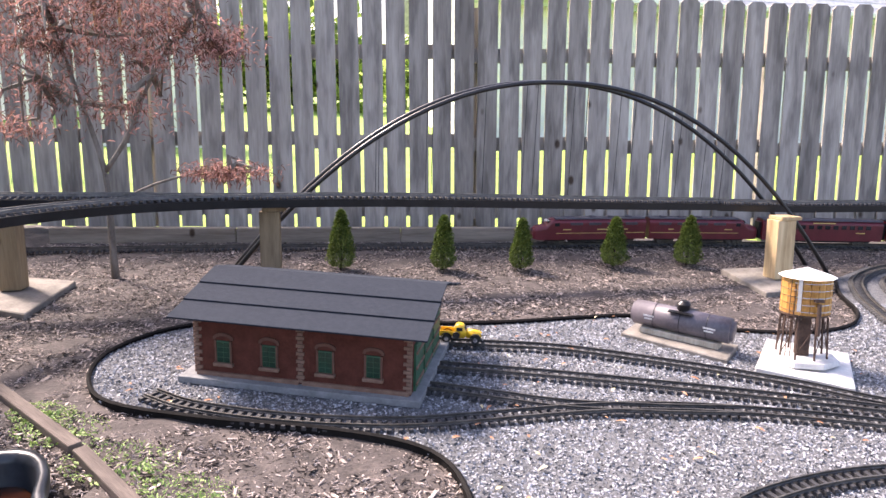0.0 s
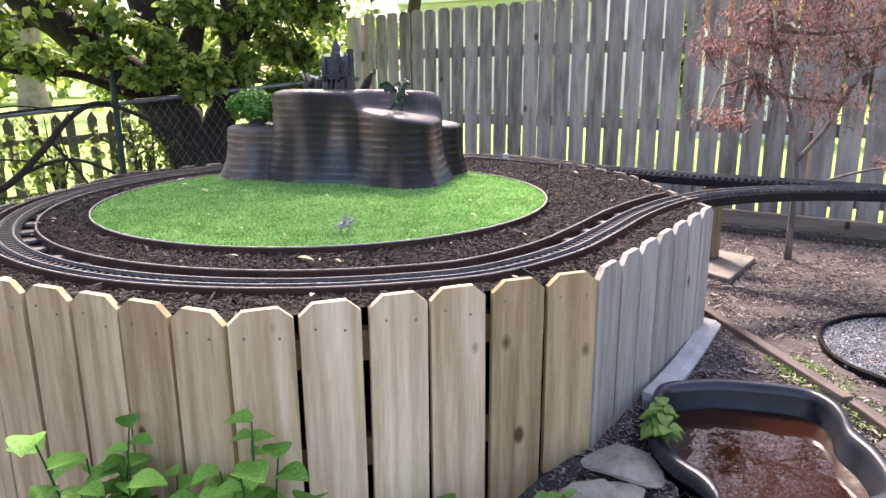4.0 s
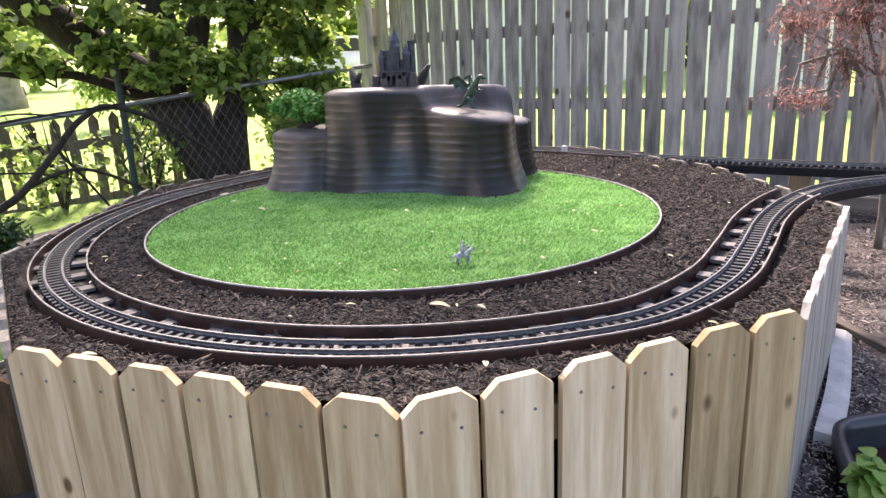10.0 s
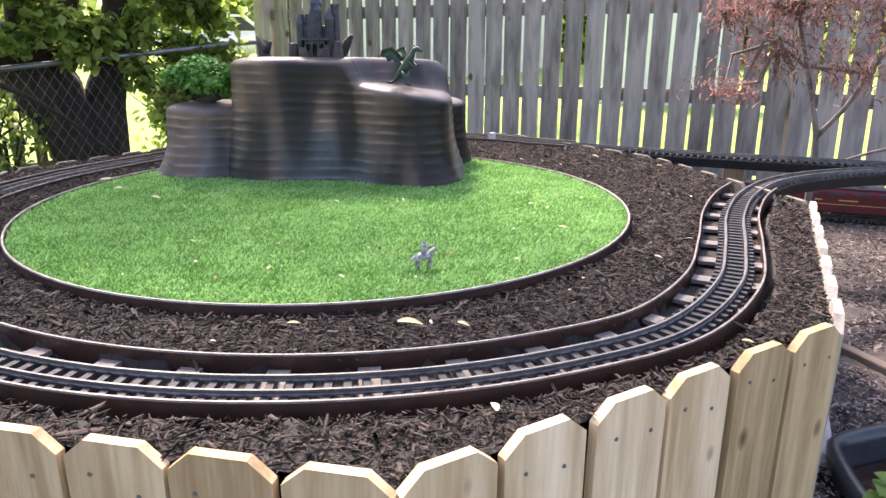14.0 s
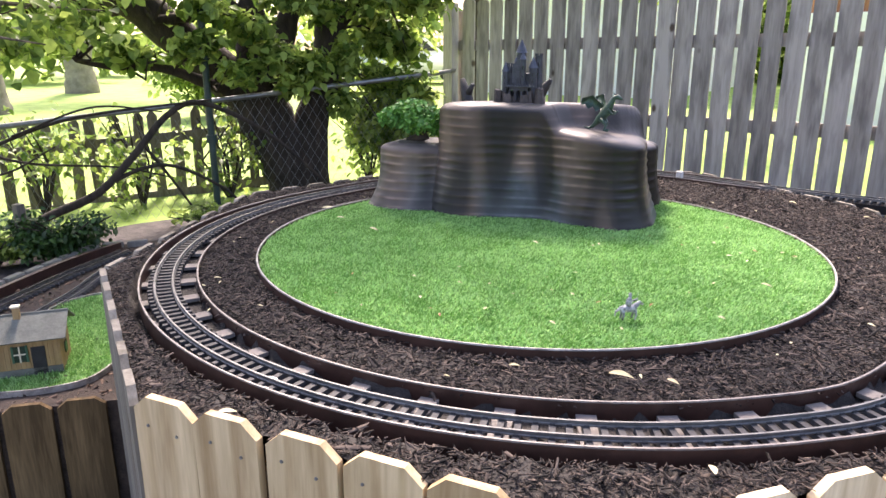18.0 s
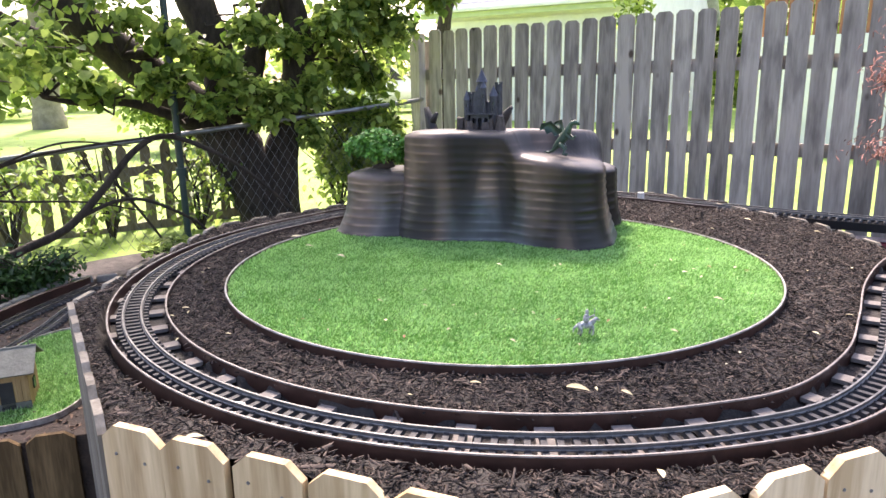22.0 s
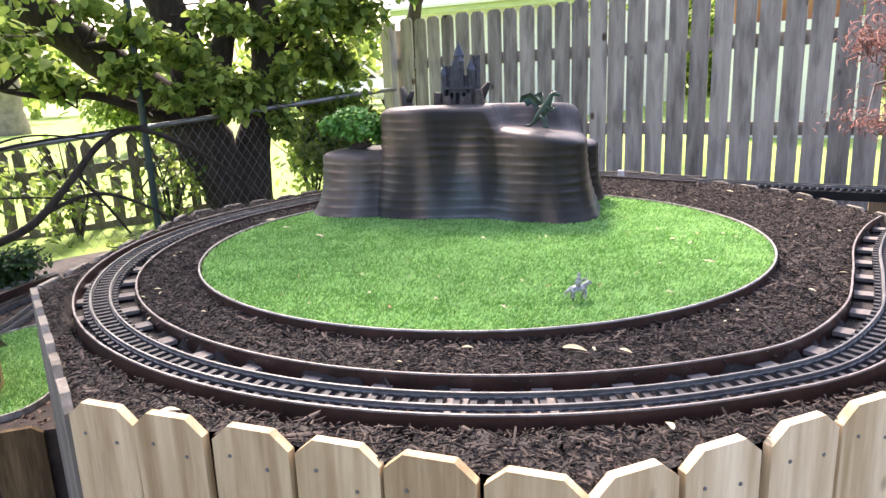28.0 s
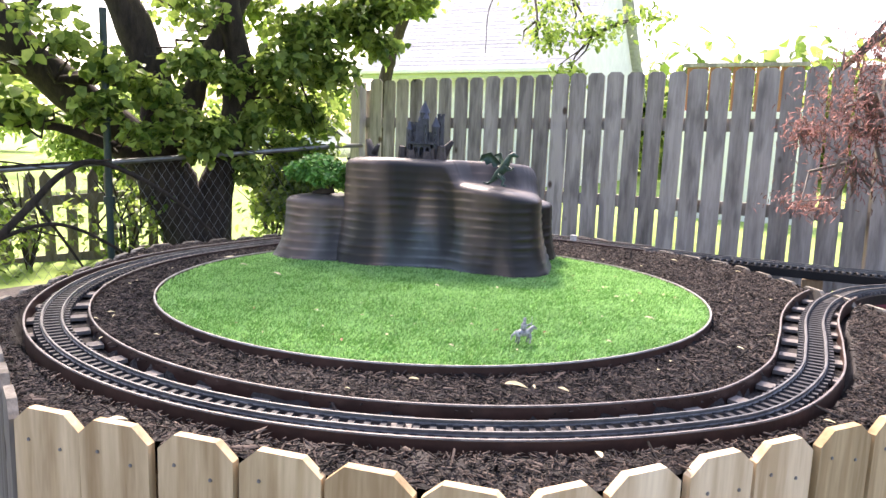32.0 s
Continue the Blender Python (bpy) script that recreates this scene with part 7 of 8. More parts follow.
# ---- houses and fence behind ----
M_SIDING = mat("white_siding", (0.72, 0.72, 0.70), (0.86, 0.86, 0.84), 0.6, 4, 0.05)
M_FASCIA = mat("pale_green_trim", (0.42, 0.50, 0.28), (0.55, 0.62, 0.38), 0.6, 6, 0.05)
M_ROOF_GREY = mat("grey_asphalt_shingle", (0.28, 0.285, 0.30), (0.52, 0.53, 0.55), 0.9, 10, 0.4, vary=0.3)
M_RED_FENCE = mat("red_brown_fence", (0.20, 0.075, 0.035), (0.42, 0.19, 0.10), 0.8, 8, 0.3, stretch=(3, 3, 0.4), vary=0.3)


def make_house(name, origin, yaw, length, depth, eave, ridge, label):
    h = empty(name, Matrix.Translation(origin) @ Matrix.Rotation(yaw, 4, "Z"), label, "house")
    body = prism(bmesh.new(), [(0, 0), (depth, 0), (depth, eave), (depth / 2, ridge - 0.1), (0, eave)], length, Matrix.Rotation(radians(90), 4, "Z") @ Matrix.Scale(-1, 4, (0, 1, 0)))
    part("wall", body, M_SIDING, h)
    for k in range(int(eave / 0.2)):
        part("clapboard", boxed((length, 0.02, 0.185), pose(length / 2, -0.012, 0.1 + 0.2 * k, 4, 0, 0)), M_SIDING, h)
    part("fascia", boxed((length + 0.5, 0.04, 0.18), Matrix.Translation((length / 2, -0.42, eave - 0.06)), 0.005), M_FASCIA, h, "pale green fascia board")
    part("gutter", boxed((length + 0.5, 0.10, 0.09), Matrix.Translation((length / 2, -0.495, eave + 0.02)), 0.02), M_SIDING, h, "white gutter")
    pitchv = math.atan2(ridge - eave, depth / 2)
    run = (depth / 2 + 0.5) / math.cos(pitchv)
    n = int(run / 0.16)
    for i in range(n):
        sh = boxed((length + 0.5, 0.19, 0.012))
        ob = part("shingle_course", sh, M_ROOF_GREY, h)
        s = (i + 0.5) * 0.16
        ob.matrix_local = Matrix.Translation((length / 2, -0.5 + s * math.cos(pitchv), eave + 0.06 + (s - 0.5) * math.sin(pitchv) + 0.25)) @ Matrix.Rotation(pitchv - 0.03, 4, "X")
    back = part("roof_back", boxed((length + 0.5, run, 0.05)), M_ROOF_GREY, h)
    back.matrix_local = Matrix.Translation((length / 2, depth * 0.75 + 0.2, (eave + ridge) / 2 + 0.05)) @ Matrix.Rotation(-pitchv, 4, "X")
    return h


make_house("neighbour_house", (-15.5, 11.25, -0.2), math.atan2(0.31, 0.95), 5.1, 7.0, 2.80, 6.0, "neighbour's white house with a grey shingle roof")
make_house("neighbour_house", (-1.6, 13.5, -0.2), 0.33, 14.0, 7.0, 2.75, 6.2, "second white house with a grey shingle roof")


def make_red_fence():
    f = empty("red_fence", Matrix.Translation((-5.9, 9.0, 0)), "red-brown board fence on the neighbour's white wall", "fence")
    me = bpy.data.meshes.new("board")
    bm = boxed((0.135, 0.02, 0.60), Matrix.Translation((0, 0, 1.80)), 0.003)
    bm.to_mesh(me)
    bm.free()
    me.materials.append(M_RED_FENCE)
    for i in range(10):
        ob = new("board", me)
        ob.parent = f
        ob.matrix_local = Matrix.Rotation(0.33, 4, "Z") @ Matrix.Translation((i * 0.15, 0, 0))
    ob = part("wall_base", boxed((1.7, 0.16, 1.60), Matrix.Translation((0.68, 0, 0.70)), 0.01), M_SIDING, f, "white wall under the boards")
    ob.matrix_local = Matrix.Rotation(0.33, 4, "Z")
    ob = part("cap_rail", boxed((1.6, 0.10, 0.05), Matrix.Translation((0.68, 0, 2.13))), M_GREY_WOOD, f)
    ob.matrix_local = Matrix.Rotation(0.33, 4, "Z")
    return f


make_red_fence()


M_CAR_WHITE = mat("white_car_paint", (0.70, 0.70, 0.70), (0.80, 0.80, 0.80), 0.25, 3, 0.0)


def parked_car(x, y, yaw):
    c = empty("parked_car", Matrix.Translation((x, y, 0)) @ Matrix.Rotation(yaw, 4, "Z"), "white car parked far off beyond the yard", "car")
    lower = prism(bmesh.new(), [(-2.2, 0.35), (2.15, 0.35), (2.2, 0.75), (1.25, 0.95), (-2.1, 0.98), (-2.25, 0.7)], 1.7, Matrix.Translation((0, -0.85, 0)))
    bmesh.ops.bevel(lower, geom=list(lower.edges), offset=0.06, segments=2, affect="EDGES")
    part("body", lower, M_CAR_WHITE, c, smooth=True)
    top = prism(bmesh.new(), [(-1.7, 0.95), (1.1, 0.93), (0.45, 1.45), (-1.2, 1.48)], 1.5, Matrix.Translation((0, -0.75, 0)))
    part("cabin", top, M_CAR_WHITE, c)
    for sd in (-1, 1):
        part("side_window", prism(bmesh.new(), [(-1.5, 1.0), (0.85, 1.0), (0.38, 1.38), (-1.15, 1.40)], 0.02, Matrix.Translation((0, sd * 0.765 - 0.01, 0))), M_WINDOW, c)
        for wx in (-1.35, 1.35):
            w = part("wheel", cyl(bmesh.new(), 0.33, 0.33, 0.22, Matrix.Translation((wx, sd * 0.78 + 0.11, 0.33)) @ Matrix.Rotation(radians(90), 4, "X"), 20), M_TYRE, c)
            part("rim", cyl(bmesh.new(), 0.19, 0.19, 0.24, Matrix.Translation((wx, sd * 0.78 + 0.12, 0.33)) @ Matrix.Rotation(radians(90), 4, "X"), 14), M_CHROME, w)
    return c


parked_car(-20.2, 12.6, 0.97)


def far_woods():
    g = np.random.default_rng(70)
    blobs = []
    for i in range(26):
        a = radians(g.uniform(92, 178))
        d = g.uniform(24, 34)
        x, y = d * math.cos(a), d * math.sin(a)
        h = g.uniform(2.5, 5.0)
        blobs.append((x, y, h * 0.5, 2.2, 2.2, h * 0.5, 1.0))
    ob = leaves("far_woods", blob_points(g, blobs, 420), 0.55, M_LEAF, 71)
    return tagged(ob, "distant sunlit trees and hedges beyond the yard", "woods", kind="stuff")


far_woods()
for _i, (_x, _y, _h, _r) in enumerate(((-15.5, 0.6, 5.5, 0.30), (-21.0, 3.2, 6.0, 0.28))):
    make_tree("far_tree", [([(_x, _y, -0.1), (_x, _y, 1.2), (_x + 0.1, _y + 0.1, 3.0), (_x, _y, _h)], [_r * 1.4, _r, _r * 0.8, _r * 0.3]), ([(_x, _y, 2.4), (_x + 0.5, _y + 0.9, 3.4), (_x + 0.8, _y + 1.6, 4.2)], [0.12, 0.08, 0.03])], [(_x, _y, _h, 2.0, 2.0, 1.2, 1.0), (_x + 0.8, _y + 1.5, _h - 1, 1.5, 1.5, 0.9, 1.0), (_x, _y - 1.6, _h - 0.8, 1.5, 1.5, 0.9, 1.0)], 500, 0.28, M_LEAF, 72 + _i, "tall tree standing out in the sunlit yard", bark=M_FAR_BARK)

# ---- plants by the bed ----
M_HOSTA = mat("hosta_leaf", (0.015, 0.055, 0.018), (0.04, 0.12, 0.035), 0.4, 10, 0.15)
M_HOSTA_EDGE = mat("cream_leaf_edge", (0.5, 0.55, 0.38), (0.65, 0.7, 0.5), 0.5, 10, 0.0)
M_WEED = mat("pale_weed", (0.13, 0.22, 0.05), (0.34, 0.46, 0.15), 0.6, 12, 0.0, island=0.6, trans=0.2)
M_DULL_LEAF = mat("dull_green_leaf", (0.06, 0.19, 0.022), (0.22, 0.47, 0.075), 0.6, 12, 0.15, vary=0.5, spec=0.25, trans=0.25)
M_BRIGHT_LEAF = mat("bright_leaf", (0.07, 0.17, 0.025), (0.20, 0.36, 0.06), 0.45, 12, 0.1, island=0.5, trans=0.35)


def big_leaf(length, width, bend):
    """A broad pointed leaf with a fold along its rib, from the origin along +x."""
    V, F = [], []
    n = 8
    for i in range(n + 1):
        t = i / n
        w = width * math.sin(math.pi * min(1, t * 0.92 + 0.06)) ** 0.8 * (1 - 0.25 * t)
        x, z = length * t, -bend * t * t * length + 0.15 * length * t
        for k, o in enumerate((-1, -0.5, 0, 0.5, 1)):
            V.append((x, o * w / 2, z + abs(o) * w * 0.16))
    for i in range(n):
        F += [(i * 5 + k, i * 5 + k + 1, (i + 1) * 5 + k + 1, (i + 1) * 5 + k) for k in range(4)]
    return V, F


def hosta(x, y, z, size, seed, label):
    h = empty("hosta", Matrix.Translation((x, y, z)), label, "plant")
    g = random.Random(seed)
    v, f = big_leaf(1, 0.62, 0.5)
    me = bpy.data.meshes.new("leaf")
    me.from_pydata(v, [], f)
    me.polygons.foreach_set("use_smooth", [True] * len(f))
    me.materials.append(M_HOSTA)
    me.materials.append(M_HOSTA_EDGE)
    for i in range(9):
        ob = new("leaf", me)
        ob.parent = h
        ob.matrix_local = Matrix.Rotation(i * 2.4 + g.uniform(-0.3, 0.3), 4, "Z") @ Matrix.Translation((0.02, 0, 0.05)) @ Matrix.Rotation(-g.uniform(0.5, 1.15), 4, "Y") @ Matrix.Scale(size * g.uniform(0.8, 1.1), 4)
        w = [v[k * 5] for k in range(9)] + [v[k * 5 + 4] for k in range(8, -1, -1)]
        ev, ef = tube([(p[0], p[1], p[2] + 0.004) for p in w], [0.014] * len(w), 4)
        ed = link_mesh("leaf_edge", ev, ef, M_HOSTA_EDGE, ob, "cream leaf margin")
    return h


def stem_plant(x, y, z, h, n, leaf, seed, label, material=None):
    p = empty("leafy_plant", Matrix.Translation((x, y, z)), label, "plant")
    g = random.Random(seed)
    v, f = big_leaf(1, 1.12, 0.40)
    me = bpy.data.meshes.new("leaf")
    me.from_pydata(v, [], f)
    me.polygons.foreach_set("use_smooth", [True] * len(f))
    me.materials.append(material or M_BRIGHT_LEAF)
    for s in range(n):
        a = g.uniform(0, 6.28)
        lean = g.uniform(0.03, 0.11)
        tip = (lean * math.cos(a), lean * math.sin(a), h * g.uniform(0.7, 1.0))
        sv, sf = tube([(0, 0, -0.02), (tip[0] * 0.4, tip[1] * 0.4, tip[2] * 0.5), tip], [0.004, 0.003, 0.002], 5)
        link_mesh("stem", sv, sf, M_HOSTA, p)
        for k in range(13):
            t = 0.2 + 0.8 * k / 12
            ob = new("leaf", me)
            ob.parent = p
            ob.matrix_local = Matrix.Translation((tip[0] * t, tip[1] * t, tip[2] * t)) @ Matrix.Rotation(a + k * 2.2, 4, "Z") @ Matrix.Rotation(g.uniform(-0.35, 0.35), 4, "Y") @ Matrix.Scale(leaf * g.uniform(0.7, 1.15), 4)
    return p


hosta(-3.16, -0.50, -0.39, 0.20, 1, "green hosta with cream leaf edges by the pickets")
hosta(-3.34, -0.86, -0.39, 0.19, 2, "green hosta with cream leaf edges by the pickets")
for _i, (_x, _y, _h, _n, _l) in enumerate(((-1.90, -0.15, 0.62, 6, 0.072), (-1.82, -0.11, 0.56, 8, 0.072), (-1.76, -0.07, 0.50, 7, 0.070), (-1.60, 0.06, 0.64, 9, 0.072), (-1.48, 0.40, 0.40, 6, 0.070), (-1.36, 0.70, 0.13, 4, 0.055))):
    stem_plant(_x, _y, float(fall(_x, _y)), _h, _n, _l, 80 + _i, "bright green leafy plant at the foot of the bed", M_DULL_LEAF if _i < 4 else M_BRIGHT_LEAF)
stem_plant(-1.335, 1.02, 0.03, 0.09, 3, 0.044, 90, "yellow-green plant beside the pond tub", M_BRIGHT_LEAF)


def weeds(x, y, r, n, seed):
    g = np.random.default_rng(seed)
    a, d = g.uniform(0, 6.28, n), r * np.sqrt(g.uniform(0, 1, n))
    px, py = x + d * np.cos(a) * 1.4, y + d * np.sin(a)
    ob = leaves("weed_patch", np.stack([px, py, fall(px, py) + 0.004], 1), 0.011, M_WEED, seed, None, -0.5, 0.5)
    return tagged(ob, "patch of low green weeds in the mulch", "weeds", "weed patches", kind="stuff")


for _i, (_x, _y, _r) in enumerate(((-1.22, 1.76, 0.10), (-0.97, 1.64, 0.11), (-0.74, 1.54, 0.09), (-1.33, 1.83, 0.07), (-0.52, 1.36, 0.12), (-0.40, 1.15, 0.14))):
    weeds(_x, _y, _r, 420, 95 + _i)


# ---- the lower bed with the depot ----
LOW_Z = 0.030
LOW_POLY = [(-3.39, -0.16), (-3.428, -0.235), (-3.725, -0.93), (-4.03, -1.61), (-4.55, -1.70), (-4.42, -1.15), (-4.62, -0.72), (-4.98, -0.28), (-5.28, 0.12), (-5.22, 0.55), (-4.35, 0.70), (-4.10, 0.50)]
M_LEAF_MULCH = mat("reddish_leaf_mulch", (0.018, 0.012, 0.009), (0.066, 0.043, 0.032), 0.9, 22, 0.8)
tagged(poly_sheet("lower_bed", LOW_POLY, LOW_Z, M_LEAF_MULCH, 0.35), "lower garden bed of reddish leaf mulch behind pickets", "garden bed")


M_LOW_GREY = mat("dark_greyed_pine", (0.085, 0.080, 0.068), (0.21, 0.197, 0.168), 0.85, 7, 0.3, stretch=(3.5, 3.5, 0.3), vary=0.3, knots=5.0, spec=0.2)


def low_pickets():
    p = empty("low_picket_wall", Matrix.Translation((-3.375, -0.27, 0)), "short dark and grey wooden pickets holding the lower bed", "picket wall")
    inv = p.matrix_world.inverted()
    a, b = Vector((-3.392, -0.205)), Vector((-3.99, -1.60))
    d = b - a
    yaw = math.atan2(d.y, d.x)
    g = random.Random(12)
    for i in range(10):
        q = a + d * ((i + 0.5) / 10)
        gz = float(fall(q.x, q.y)) - 0.04
        top = 0.052 - (0.03 if i > 5 else 0)
        material = M_LOW_GREY if i in (3, 4, 7) else M_CEDAR
        bm = dog_ear(0.132, top - gz + 0.02, 0.028, 0.016, 0.022)
        ob = part("picket", bm, material, p)
        ob.matrix_local = inv @ Matrix.Translation((q.x, q.y, top)) @ Matrix.Rotation(yaw + math.pi, 4, "Z") @ Matrix.Translation((0, 0, -(top - gz + 0.02))) @ Matrix.Rotation(g.uniform(-0.02, 0.02), 4, "Y")
    return p


low_pickets()
track("depot_track", [(-3.62, -1.25), (-3.76, -0.93), (-3.90, -0.70), (-4.18, -0.38), (-4.48, -0.10), (-4.75, 0.10), (-5.05, 0.45)], LOW_Z + 0.008, "garden railway track past the depot", dark=False)
track("depot_track", [(-3.95, -1.30), (-4.05, -0.95), (-4.22, -0.70), (-4.52, -0.36), (-4.80, -0.06), (-5.05, 0.25)], LOW_Z + 0.009, "second garden railway track past the depot", dark=True)
_ep = smooth_path([(-4.10, -1.40), (-4.16, -0.98), (-4.40, -0.66), (-4.68, -0.34), (-4.95, -0.04), (-5.14, 0.25)], 0.05)
_v, _f = ribbon(np.column_stack([_ep, np.full(len(_ep), LOW_Z)]), [(-0.012, -0.04), (0.012, -0.04), (0.012, 0.045), (-0.012, 0.045)])
tagged(link_mesh("edging_board", _v, _f, M_EDGING), "dark brown board edging along the depot tracks", "edging")


def edge_stones():
    g = random.Random(14)
    pts = smooth_path([(-4.30, -1.30), (-4.36, -0.95), (-4.60, -0.60), (-4.90, -0.26), (-5.20, 0.10), (-5.18, 0.35)], 0.125)
    tt, _ = frames_along(pts)
    for i, (x, y) in enumerate(pts):
        low = i < 16
        s = part("edging_block", boxed((0.105, 0.04, 0.07), Matrix.Translation((0, 0, 0.005)), 0.012), M_SLATE if low else M_CONCRETE)
        z = LOW_Z - 0.01 if low else 0.02
        s.matrix_world = Matrix.Translation((x, y, z + g.uniform(-0.006, 0.006))) @ Matrix.Rotation(math.atan2(tt[i, 1], tt[i, 0]) + g.uniform(-0.08, 0.08), 4, "Z")
        tagged(s, "rough grey edging block along the lower bed", "edging block", "edging blocks")


edge_stones()

# depot on its patch of turf
M_DEPOT_WALL = mat("tan_plank", (0.24, 0.15, 0.06), (0.42, 0.28, 0.13), 0.75, 20, 0.2, stretch=(3, 3, 0.4))
M_DEPOT_ROOF = mat("grey_green_roof", (0.085, 0.09, 0.075), (0.17, 0.175, 0.15), 0.85, 20, 0.3)
M_CREAM = mat("cream_paint", (0.6, 0.57, 0.42), (0.75, 0.72, 0.55), 0.6, 30, 0.05)


def make_depot():
    turf = [(-3.90, -0.69), (-3.78, -0.635), (-3.66, -0.51), (-3.575, -0.33), (-3.59, -0.19), (-3.78, -0.05), (-4.08, 0.03), (-4.40, 0.03), (-4.38, -0.17), (-4.20, -0.29), (-4.03, -0.44), (-3.95, -0.59)]
    path = smooth_path(turf + [turf[0]], 0.03)
    t = empty("depot_turf", Matrix.Translation((-3.8, -0.3, LOW_Z)), "small patch of artificial turf under the depot", "artificial turf")
    ob = poly_sheet("backing", [tuple(p) for p in path[:-1]], LOW_Z + 0.012, M_TURF, 0.012)
    ob.parent = t
    ob.matrix_local = t.matrix_world.inverted()
    v, f = ribbon(np.column_stack([path, np.full(len(path), LOW_Z)]), [(-0.003, -0.02), (0.003, -0.02), (0.003, 0.020), (-0.003, 0.020)])
    ob = link_mesh("edging_strip", v, f, M_RIM, t, "pale edging strip")
    ob.matrix_local = t.matrix_world.inverted()
    g = np.random.default_rng(15)
    x, y = g.uniform(-4.4, -3.5, 26000), g.uniform(-0.75, 0.05, 26000)
    k = inside([tuple(p) for p in path[:-1]], x, y)
    ob = leaves("turf", np.stack([x[k], y[k], np.full(k.sum(), LOW_Z + 0.010)], 1), 0.014, M_BLADE, 16, t, -1.0, 0.22)
    ob.matrix_local = t.matrix_world.inverted()
    tagged(ob, kind="stuff")
    a, b = Vector((-3.772, -0.515)), Vector((-3.697, -0.288))
    d = (b - a)
    yaw = math.atan2(d.y, d.x)
    L, D, H = 0.255, 0.16, 0.132
    h = empty("model_depot", Matrix.Translation((a.x, a.y, LOW_Z + 0.013)) @ Matrix.Rotation(yaw, 4, "Z"), "tan model railway depot with a grey-green roof", "model building")
    part("wall", prism(bmesh.new(), [(0, 0), (D, 0), (D, H), (D / 2, H + 0.045), (0, H)], L, Matrix.Rotation(radians(90), 4, "Z") @ Matrix.Scale(-1, 4, (0, 1, 0))), M_DEPOT_WALL, h)
    for i in range(18):
        part("plank", boxed((0.0122, 0.003, H - 0.004), Matrix.Translation((0.0075 + i * 0.0138, -0.0012, H / 2))), M_DEPOT_WALL, h)
    part("plinth", boxed((L + 0.004, 0.006, 0.024), Matrix.Translation((L / 2, -0.003, 0.012))), M_DEPOT_ROOF, h)
    pv = math.atan2(0.045, D / 2)
    for sgn in (0, 1):
        ob = part("roof_slope", boxed((L + 0.05, D / 2 / math.cos(pv) + 0.035, 0.005), Matrix.Translation((0, -(D / 4 / math.cos(pv)) - 0.012, 0)), 0.001), M_DEPOT_ROOF, h)
        ob.matrix_local = Matrix.Translation((L / 2, D / 2, H + 0.050)) @ Matrix.Rotation(math.pi * sgn, 4, "Z") @ Matrix.Rotation(pv, 4, "X")
    ch = part("chimney", boxed((0.020, 0.018, 0.050), Matrix.Translation((L * 0.52, D * 0.42, H + 0.055)), 0.002), M_DEPOT_WALL, h, "brick chimney")
    part("chimney_cap", boxed((0.026, 0.024, 0.006), Matrix.Translation((L * 0.52, D * 0.42, H + 0.083)), 0.001), M_CREAM, ch)
    for x in (0.055, 0.140):
        w = part("window", boxed((0.034, 0.005, 0.054), Matrix.Translation((x, -0.0035, 0.076))), M_GLASS_DARK, h)
        part("window_frame", boxed((0.004, 0.007, 0.054), Matrix.Translation((x, -0.005, 0.076))), M_CREAM, w)
        part("window_frame", boxed((0.034, 0.007, 0.004), Matrix.Translation((x, -0.005, 0.076))), M_CREAM, w)
        for s in (-1, 1):
            part("shutter", boxed((0.006, 0.006, 0.056), Matrix.Translation((x + s * 0.0205, -0.0045, 0.076))), M_GREEN, w)
    part("door", boxed((0.040, 0.005, 0.092), Matrix.Translation((0.192, -0.0035, 0.050))), M_TYRE, h, "dark open doorway")
    part("side_window", boxed((0.005, 0.03, 0.036), Matrix.Translation((L + 0.002, D / 2, 0.056))), M_GLASS_DARK, h)
    return yaw


_dy = make_depot()
M_RED_CAR = mat("red_toy_paint", (0.20, 0.015, 0.015), (0.34, 0.03, 0.03), 0.3, 20, 0.0)
toy_car("toy_car", Matrix.Translation((-3.875, -0.575, LOW_Z + 0.014)) @ Matrix.Rotation(_dy + 4.1, 4, "Z") @ Matrix.Scale(0.84, 4), M_RED_CAR, "dark red vintage toy car beside the depot", False)
M_BLUE_FIG = mat("blue_figure", (0.03, 0.04, 0.07), (0.14, 0.17, 0.24), 0.6, 60, 0.1)
figure("toy_figure", [tube([(0, 0.004, 0), (0, 0.003, 0.022), (0, 0, 0.030), (0, 0, 0.046), (0, 0, 0.051)], [0.004, 0.005, 0.007, 0.008, 0.003], 8), tube([(0, 0, 0.050), (0, 0, 0.056), (0, 0, 0.062)], [0.003, 0.005, 0.003], 8), tube([(0, 0.008, 0.045), (0.004, 0.011, 0.030)], [0.003, 0.002], 6), tube([(0, -0.008, 0.045), (0.004, -0.011, 0.030)], [0.003, 0.002], 6)], M_BLUE_FIG, Matrix.Translation((-3.825, -0.635, LOW_Z + 0.014)), "tiny blue toy figure on the depot turf", "figurine")


